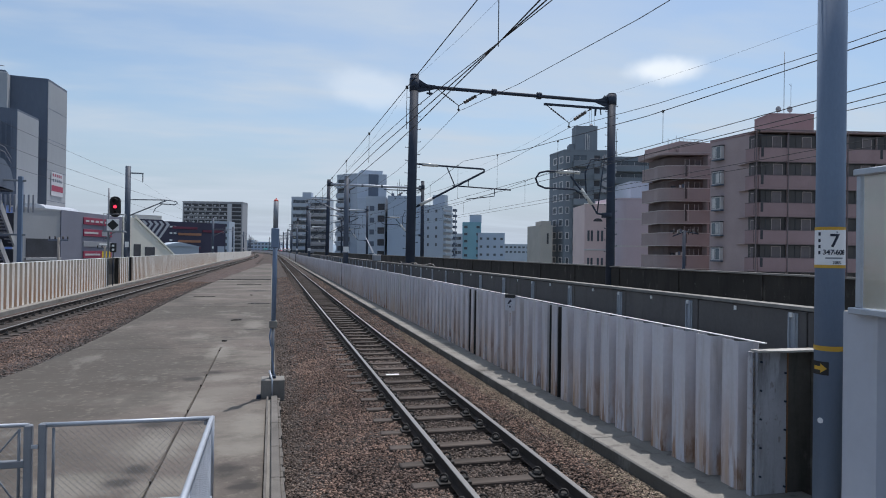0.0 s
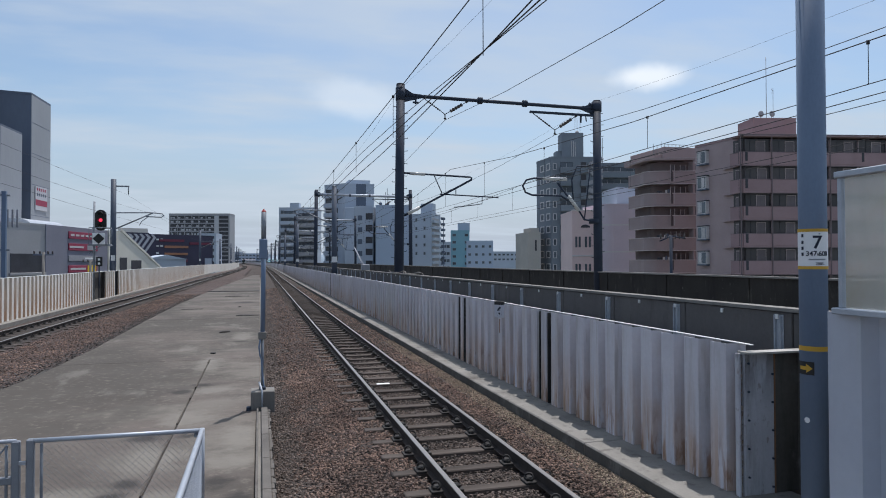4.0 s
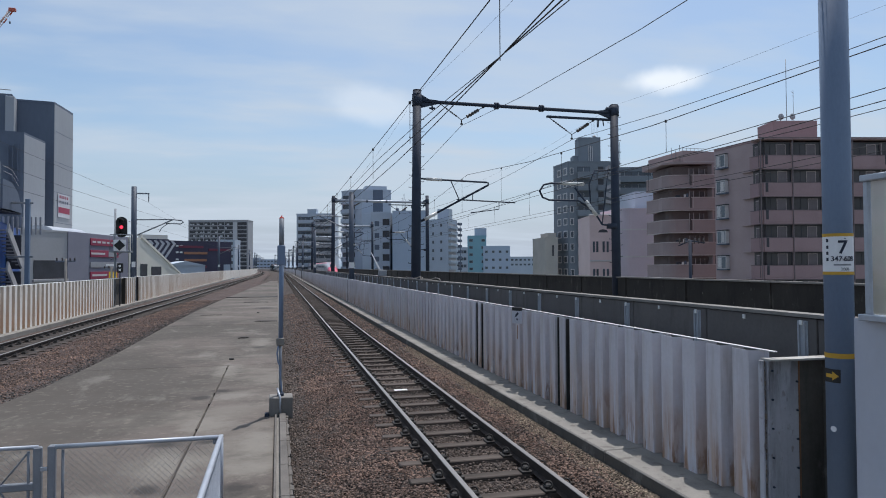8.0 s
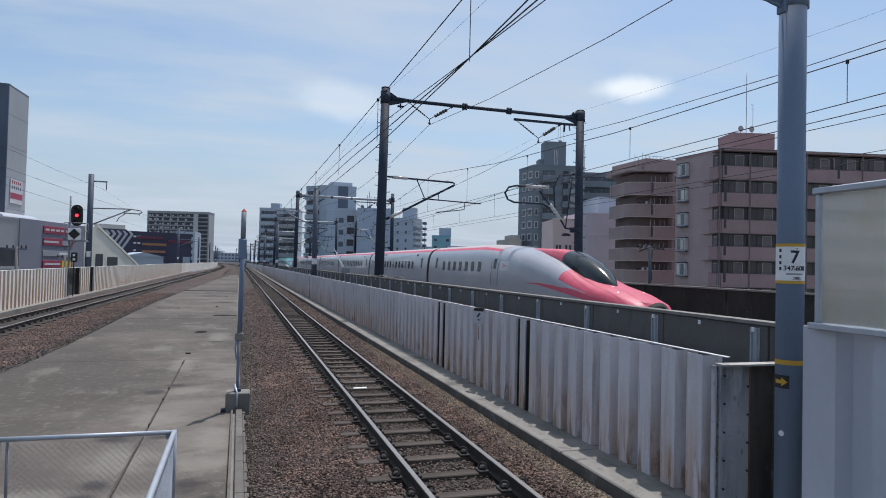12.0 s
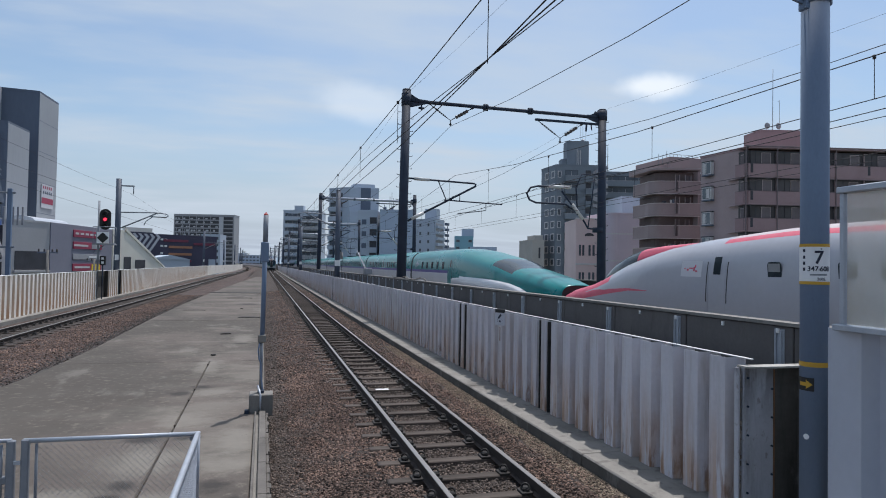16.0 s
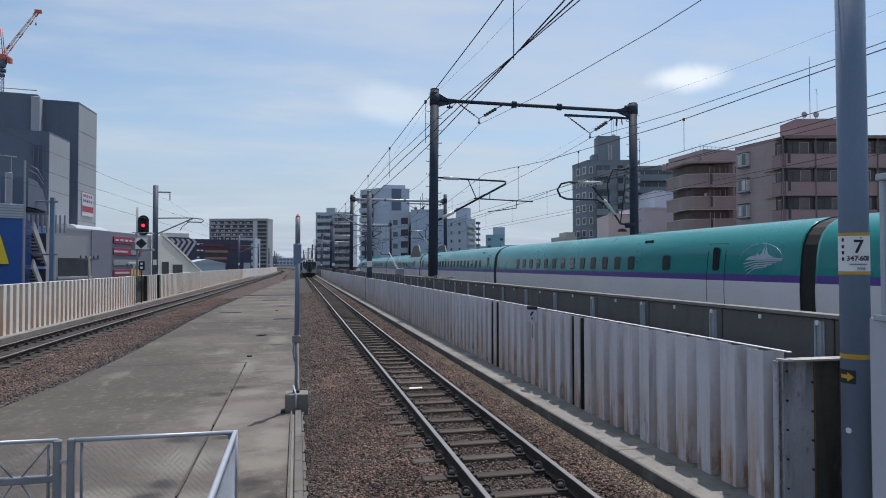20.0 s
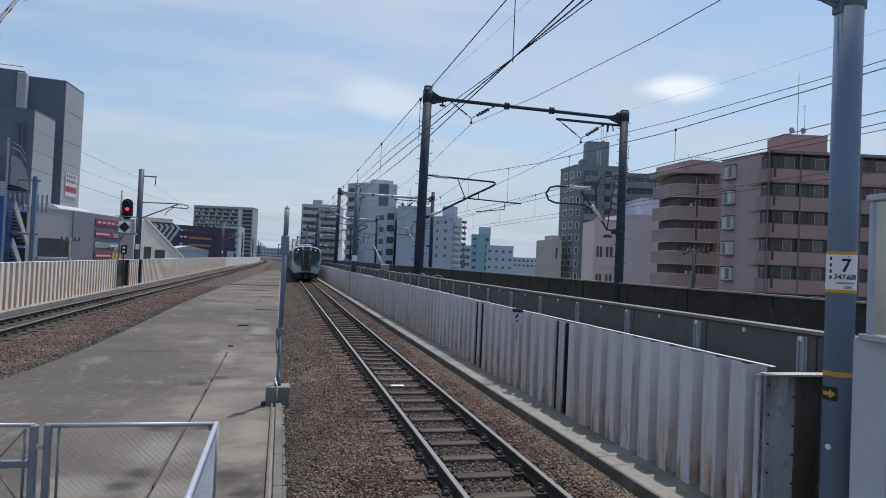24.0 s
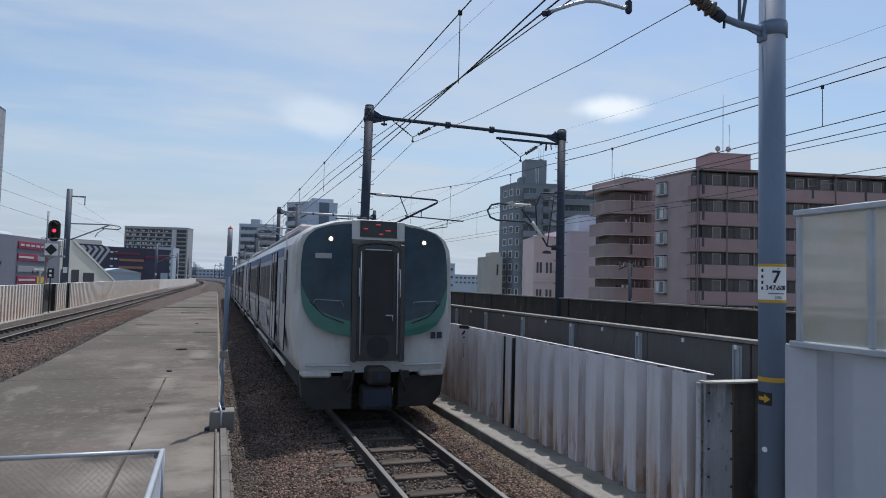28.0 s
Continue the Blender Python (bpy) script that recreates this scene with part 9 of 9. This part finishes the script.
E6, E6_LEN = bullet_train("silver_bullet_train", "silver-white bullet train with a crimson roof line and long nose", 1.47, 23.07, 20.5, 7, RED_H, RED_W, red_pick,
                          ["ts_silver", "ts_gray", "ts_red", "ts_glass", "rubber", "ts_roof"], (0.44, 0.52), "ts_gray", ((104.2, 0.5),), 0, 2.46)
H5, H5_LEN = bullet_train("green_bullet_train", "glossy green and white bullet train with a purple stripe", 1.67, 26.5, 25.0, 10, GREEN_H, GREEN_W, green_pick,
                          ["ts_green", "ts_white", "ts_purple", "ts_glass", "rubber"], (0.45, 0.48), "bellows", ((76.6, 1.25), (176.6, 1.25)), 0, 2.52)

# emblems as plain shapes
def on_flank(half, outline):
    """A thin plate bent onto the side of a car."""
    return [[(-side_x(half, z) + dx, y, z) for y, z in outline] for dx in (0.02, -0.01)]


eg = Geo()
for k in range(4):
    z, w = 2.52 - 0.052 * k, 0.70 - 0.05 * k
    eg.loft(on_flank(1.67, [(w, z - 0.05 - 0.04 * k), (0.25, z + 0.01 - 0.012 * k), (-0.75 + 0.18 * k, z + 0.03), (-0.75 + 0.18 * k, z + 0.06), (0.25, z + 0.045 - 0.012 * k), (w - 0.04, z - 0.02 - 0.04 * k)]), 0, True, True)
ridge = [(0.6, 2.60), (0.42, 2.68), (0.22, 2.70), (0.16, 2.78), (0.12, 2.70), (0.02, 2.74), (-0.06, 2.88), (-0.10, 3.02), (-0.14, 2.88), (-0.24, 2.72), (-0.45, 2.64), (-0.78, 2.61)]
for (ya, za), (yb, zb) in zip(ridge, ridge[1:]):
    eg.loft(on_flank(1.67, [(ya, 2.585), (ya, za), (yb, zb), (yb, 2.585)]), 0, True, True)
arc = [(0.05 + 0.82 * math.cos(a), 2.56 + 0.44 * math.sin(a)) for a in [0.1 + 0.245 * k for k in range(13)]]
eg.tube([(-side_x(1.67, z) - 0.002, y, z) for y, z in arc], 0.006, 5)
EMB = eg.mesh("emblem", [M["ts_emblem"]])
for ob in [o for o in H5.children if o.name.startswith("car")]:
    if abs(ob.location.y) < 0.1:
        place("emblem", EMB, ob, pose(0, 24.62, 0))
    elif 120 < ob.location.y < 220 and round((ob.location.y - 26.5) / 25) % 2 == 0:
        place("emblem", EMB, ob, pose(0, 1.62, 0))
eg = Geo()
for k in range(4):
    eg.tube([(-side_x(1.47, z) - 0.002, y, z) for y, z in ((-0.9 + 0.15 * k, 2.5 - 0.13 * k), (0.0, 2.62 - 0.12 * k), (0.9 - 0.25 * k, 2.85 - 0.18 * k))], 0.016, 5)
arc = [(0.9 * math.cos(a), 2.62 + 0.42 * math.sin(a)) for a in [0.2 + 0.3 * k for k in range(10)]]
eg.tube([(-side_x(1.47, z) - 0.002, y, z) for y, z in arc], 0.014, 5)
EMB2 = eg.mesh("emblem", [M["ts_red"]])
for ob in [o for o in E6.children if o.name.startswith("car")]:
    if 100 < ob.location.y < 120:
        place("emblem", EMB2, ob, pose(0, 18.0, 0))

# noses: coupler mouth and wipers
for t in (E6, H5):
    part("nose_mouth", Geo().cyl((0, 0.02, 0.85), (0, 0.25, 0.95), 0.42, 18, r2=0.50), M["bellows"], t)

# ---- commuter train ----
lt = thing("commuter_train", "stainless commuter train with a white front and green curve", "train")
HALF = 1.475
LSEC = [(0.86, 0.86), (0.92, 0.90), (0.945, 1.10), (1.0, 1.62), (1.0, 2.9), (0.985, 3.12), (0.93, 3.30), (0.80, 3.43), (0.55, 3.55), (0.25, 3.61)]


def lring(y, w=1.0, top=1.0, low=0.0):
    half = [(f * HALF * w, y, 0.86 + low + (z - 0.86 - low) * top) for f, z in LSEC]
    return half + [(-x, yy, z) for x, yy, z in half[::-1]]


def lt_car(y0, cab):
    g = Geo()
    nl = len(LSEC)

    def pick(i, j):
        k = j if j < nl else 2 * nl - 2 - j
        if j == 2 * nl - 1:
            return 2
        if cab and i < 4:
            return 1
        return 3 if k >= 7 else 0
    if cab:
        skin = [lring(y, 0.968 + 0.032 * math.sqrt(max(0.0, 1 - (1 - y / 0.6) ** 2)), 0.985 + 0.015 * min(1.0, y / 0.3)) for y in (0.0, 0.02, 0.06, 0.12, 0.2, 0.32, 0.46, 0.6)]
        g.loft(skin, 1, True, False, True, lambda i, j: 2 if j == 2 * nl - 1 else 1)
        g.face(list(range(2 * nl))[::-1], 1)
        g.loft([lring(y) for y in (0.6, 1.05, 9.0, 19.6)], 2, True, False, False, lambda i, j: 1 if i == 0 and j != 2 * nl - 1 else pick(9, j))
    else:
        g.loft([lring(y) for y in (0.35, 7, 13, 19.6)], 2, True, True, False, pick)
    car = part("car", g, [M["stainless"], M["front_white"], M["rubber"], M["ts_roof"]], lt, m=pose(0, y0, 0))
    # doors and windows on both flanks
    for sx in (-1, 1):
        X = sx * HALF

        def plate(name, ya, yb, za, zb, mt, d=0.012, label=""):
            a, b = (X - 0.0, X + sx * d) if sx > 0 else (X + sx * d, X)
            return part(name, Geo().cbox(a, b, ya, yb, za, zb, 0.004), M[mt], car, label)
        for yc in (4.2, 10.5, 16.6):
            d = plate("door", yc - 0.65, yc + 0.65, 1.15, 3.05, "stainless", 0.02)
            for yy in (yc - 0.68, yc, yc + 0.68):
                plate("door_seal", yy - 0.014, yy + 0.014, 1.12, 3.08, "bellows", 0.03)
            for yy in (yc - 0.34, yc + 0.34):
                plate("door_window", yy - 0.2, yy + 0.2, 1.95, 2.85, "side_glass", 0.028)
            plate("door_sill", yc - 0.75, yc + 0.75, 0.93, 1.05, "bellows", 0.05)
        for ya, yb in ((5.6, 6.8), (6.95, 8.15), (8.3, 9.3), (11.8, 13.0), (13.15, 14.35), (14.5, 15.4)):
            plate("window_frame", ya - 0.05, yb + 0.05, 1.90, 2.87, "stainless", 0.01)
            plate("window", ya, yb, 1.95, 2.82, "side_glass", 0.014)
        plate("blue_band", 2.2, 19.4, 2.93, 3.12, "blue_band", 0.006)
        plate("green_band", 2.6, 19.4, 1.70, 1.80, "front_green", 0.01)
        g2 = Geo()
        for k in range(9):
            yy = 6.0 + 0.35 * k
            h = 0.2 + 0.32 * abs(math.sin(k * 1.7))
            xa, xb = sorted((X * 1.001, X + sx * 0.012))
            g2.box(xa, xb, yy, yy + 0.3, 1.25, 1.3 + h)
        part("side_pattern", g2, M["ts_gray"], car)
        if cab:
            plate("cab_door", 1.45, 2.0, 1.15, 3.0, "stainless", 0.016)
            plate("cab_door_seal", 1.41, 1.45, 1.12, 3.03, "bellows", 0.02)
            plate("cab_door_window", 1.55, 1.9, 2.0, 2.85, "side_glass", 0.022)
            for k in range(6):
                plate("grille_bar", 1.50, 1.72, 3.04 + 0.05 * k, 3.07 + 0.05 * k, "frame_white", 0.012)
            part("mirror_rail", Geo().tube([(X + sx * 0.05, 2.2, 1.3), (X + sx * 0.06, 2.2, 2.6)], 0.015, 6), M["galv"], car)
        plate("skirt_line", 1.0, 19.5, 0.88, 0.95, "front_white", 0.03)
        part("roof_rail", Geo().cyl((sx * 1.28, 0.9, 3.40), (sx * 1.28, 19.5, 3.40), 0.045, 6), M["stainless"], car)
    under = Geo()
    under.cbox(-1.1, 1.1, 1.0, 19.2, 0.42, 0.85, 0.06).cbox(-1.25, -0.5, 6.5, 13.5, 0.28, 0.8, 0.05).cbox(0.5, 1.25, 6.0, 14.0, 0.28, 0.8, 0.05)
    part("underframe", under, M["rubber"], car)
    for y in (3.2, 16.6):
        bog = Geo().cbox(-1.15, 1.15, y - 1.5, y + 1.5, 0.32, 0.72, 0.05)
        for yy in (y - 1.05, y + 1.05):
            for sx in (-1, 1):
                bog.cyl((sx * 0.50, yy, 0.43), (sx * 0.62, yy, 0.43), 0.43, 18)
        part("bogie", bog, M["rubber"], car)
    part("roof_unit", Geo().cbox(-0.75, 0.75, 6.0, 10.5, 3.58, 3.92, 0.05).cbox(-0.7, 0.7, 12.5, 16.5, 3.58, 3.86, 0.05), M["ts_roof"], car)
    return car


front = lt_car(0.0, True)
lt_car(20.0, False)
lt_car(40.0, False)
lt_car(60.0, False)
for y in (20.0, 40.0, 60.0):
    part("gangway", Geo().cbox(-0.6, 0.6, y - 0.42, y + 0.36, 1.0, 3.3, 0.05), M["bellows"], lt)


def front_plate(name, pts, y0, y1, mt, label=""):
    g = Geo()
    g.loft([[(x, y0, z) for x, z in pts], [(x, y1, z) for x, z in pts]], 0, True, True)
    return part(name, g, M[mt], front, label)


for sx in (-1, 1):
    def mir(pts):
        return [(sx * x, z) for x, z in pts]
    def curved(name, low, high, y, mt, label):
        g = Geo()
        rings = []
        for x in [0.49 + (1.352 - 0.49) * math.sin(math.pi / 2 * k / 12) for k in range(13)]:
            a, b = low(x), max(low(x) + 0.01, high(x))
            rings.append([(sx * x * 1.0, y, a + (b - a) * q / 8) for q in range(9)])
        g.loft(rings if sx > 0 else rings[::-1], 0, False, False, True)
        return part(name, g, M[mt], front, label)
    w = curved("windscreen", curve_of(((0.49, 1.74), (0.88, 1.82), (1.15, 1.97), (1.29, 2.17), (1.352, 2.45))),
               curve_of(((0.49, 3.50), (0.84, 3.46), (1.10, 3.38), (1.26, 3.25), (1.335, 3.05), (1.352, 2.75))), -0.02, "cab_glass", "dark wrap-round windscreen")
    curved("green_curve", curve_of(((0.49, 1.50), (0.85, 1.56), (1.13, 1.71), (1.28, 1.94), (1.34, 2.14), (1.352, 2.36))),
           curve_of(((0.49, 1.77), (0.84, 1.86), (1.10, 2.0), (1.25, 2.18), (1.33, 2.38), (1.352, 2.5))), -0.026, "front_green", "deep green curve under the windscreen")
    lamp = Geo().cyl((sx * 0.86, -0.030, 3.21), (sx * 0.86, -0.045, 3.21), 0.036, 14)
    part("headlamp", lamp, M["headlamp"], front, "lit white headlamp")
    part("headlamp_rim", Geo().cyl((sx * 0.86, -0.024, 3.21), (sx * 0.86, -0.034, 3.21), 0.075, 14), M["door_dark"], front)
    part("wiper", Geo().tube([(sx * 0.62, -0.04, 1.74), (sx * 0.95, -0.045, 1.86), (sx * 1.2, -0.045, 2.1)], 0.009, 5), M["black"], front)
    part("inner_rail", Geo().tube([(sx * 0.62, -0.03, 2.02), (sx * 0.66, -0.03, 2.12), (sx * 1.1, -0.03, 2.14), (sx * 1.16, -0.03, 2.04)], 0.010, 5), M["steel"], w)
    part("step_bar", Geo().cbox(min(sx * 0.45, sx * 1.24), max(sx * 0.45, sx * 1.24), -0.08, 0.0, 0.985, 1.02, 0.01), M["galv"], front, "pale step bar")
    part("corner_valance", Geo().cbox(min(sx * 0.80, sx * 1.30), max(sx * 0.80, sx * 1.30), -0.02, 0.30, 0.79, 0.90, 0.03), M["front_white"], front)
    part("snow_skirt", Geo().loft([[(sx * x, y, z) for x, z in ((0.42, 0.24), (1.06, 0.24), (1.26, 0.42), (1.31, 0.80), (0.42, 0.80))] for y in (0.06, 0.40)], 0), M["black"], front, "black skirt")
    part("gangway_post", Geo().cbox(sx * 0.43 - 0.05, sx * 0.43 + 0.05, -0.10, -0.005, 1.06, 3.16, 0.02), M["door_frame"], front)
    part("hand_rail", Geo().tube([(sx * 0.37, -0.12, 2.2), (sx * 0.37, -0.15, 2.25), (sx * 0.37, -0.15, 2.65), (sx * 0.37, -0.12, 2.7)], 0.012, 6), M["galv"], front)
    part("edge_rail", Geo().tube([(sx * 0.335, -0.115, 1.2), (sx * 0.335, -0.115, 3.0)], 0.010, 6), M["bracket"], front)
    part("hose", Geo().tube([(sx * 0.42, -0.05, 0.92), (sx * 0.46, -0.12, 0.7), (sx * 0.52, -0.05, 0.55)], 0.025, 6), M["rubber"], front)
    part("uncoupling_bracket", Geo().cbox(sx * 0.52 - 0.08, sx * 0.52 + 0.08, -0.06, 0.02, 0.74, 0.90, 0.02), M["rubber"], front)
arch = Geo()
pts = [(0.44 * math.cos(a) if abs(math.cos(a)) < 0.999 else 0.44 * math.cos(a), 3.02 + 0.16 * math.sin(a)) for a in [math.pi * k / 12 for k in range(13)]]
arch.tube([(x, -0.055, z) for x, z in pts], 0.04, 8)
part("gangway_arch", arch, M["door_frame"], front)
door = front_plate("gangway_door", [(0.40, 1.08), (0.40, 3.00), (0.33, 3.12), (-0.33, 3.12), (-0.40, 3.00), (-0.40, 1.08)], -0.075, -0.004, "door_dark", "black gangway door")
part("door_pane", Geo().cbox(-0.27, 0.27, -0.085, -0.076, 1.55, 3.02, 0.004), M["black"], door)
part("door_handle", Geo().tube([(0.12, -0.10, 1.88), (0.24, -0.11, 1.88), (0.24, -0.11, 1.78)], 0.014, 6), M["galv"], door, "chrome handle")
part("door_top_rail", Geo().cbox(-0.26, 0.22, -0.10, -0.086, 3.03, 3.05, 0.004), M["bracket"], door)
part("kick_mark", Geo().cyl((0, -0.077, 1.32), (0, -0.083, 1.32), 0.2, 18), M["rubber"], door)
part("cab_notice", Geo().cbox(-1.12, -0.84, -0.034, -0.028, 2.86, 2.95, 0.003), M["sign_gray"], front, "small pale notice behind the windscreen")
disp = front_plate("destination_display", [(0.34, 3.27), (0.34, 3.57), (-0.34, 3.57), (-0.34, 3.27)], -0.028, -0.004, "door_dark", "dark destination display with red dots")
for x0, x1, z in ((-0.05, 0.03, 3.5), (0.12, 0.22, 3.40), (0.0, 0.08, 3.33), (-0.28, -0.2, 3.42)):
    part("led_mark", Geo().cbox(x0, x1, -0.034, -0.029, z - 0.012, z + 0.012, 0.002), M["led"], disp)
front_plate("display_surround", [(0.49, 3.22), (0.49, 3.56), (-0.49, 3.56), (-0.49, 3.22)], -0.010, -0.003, "front_white")
part("coupler", Geo().cbox(-0.26, 0.26, -0.18, 0.25, 0.24, 0.64, 0.03).cbox(-0.20, 0.20, -0.30, 0.25, 0.68, 0.98, 0.05), M["rubber"], front)
part("coupler_eye", Geo().cyl((0, -0.30, 0.82), (0, -0.34, 0.82), 0.07, 14).cyl((0.0, -0.33, 0.82), (0.0, -0.36, 0.82), 0.03, 10), M["mast_dark"], front)
part("coupler_plate", Geo().cbox(-0.24, 0.24, -0.20, -0.181, 0.30, 0.60, 0.01), M["mast_dark"], front)
part("operator_mark", Geo().cbox(1.00, 1.10, -0.006, 0.0, 1.46, 1.58, 0.003).cbox(1.13, 1.24, -0.006, 0.0, 1.46, 1.58, 0.003), M["ink"], front, "dark operator mark")
part("roof_aerial", Geo().cyl((-0.1, 1.2, 3.6), (-0.1, 1.2, 3.72), 0.10, 10).cyl((0.85, 0.9, 3.42), (0.85, 0.9, 3.50), 0.06, 8), M["mast_dark"], front)


# the cab front leans back towards the roof and wraps round at the corners
for ob in [front] + list(front.children_recursive):
    me = ob.data
    for v in me.vertices:
        if v.co.y < 1.0:
            fall = 1.0 - max(0.0, v.co.y)
            v.co.y += fall * (0.20 * max(0.0, min(1.0, (v.co.z - 1.5) / 2.1)) ** 1.3 + 0.16 * min(1.0, abs(v.co.x) / 1.36) ** 4)


# ---- what moves ----
def motions():
    track_shift = lambda y: bend(max(y, 0.0))

    def rows(table, x):
        return [(t, pose(x + track_shift(y), y, 0.0, 0, 0, math.degrees(math.atan((track_shift(y + 60) - track_shift(y)) / -60.0)) * -1 if y > 200 else 0)) for t, y in table]
    nose = [(0.0, 464.0), (2.0, 389.0), (4.0, 313.5), (6.0, 237.5), (8.0, 162.0), (9.0, 125.3), (10.0, 89.0), (11.0, 53.2), (12.0, 17.5), (14.0, -52.9), (15.5, -105.7),
            (17.0, -158.5), (18.5, -210.9), (20.0, -262.9), (21.0, -297.7), (23.5, -385.2), (26.0, -472.0), (28.0, -541.0)]
    nose = [(t, y + 0.4) for t, y in nose]
    walk(E6, rows(nose, XS2))
    walk(H5, rows([(t, y + E6_LEN - 0.35) for t, y in nose], XS2))
    walk(lt, rows([(t, 10.55 + 13.1 * (28 - t) + 0.4 * (28 - t) ** 2) for t in [1.0 * k for k in range(29)]], XR))


motions()
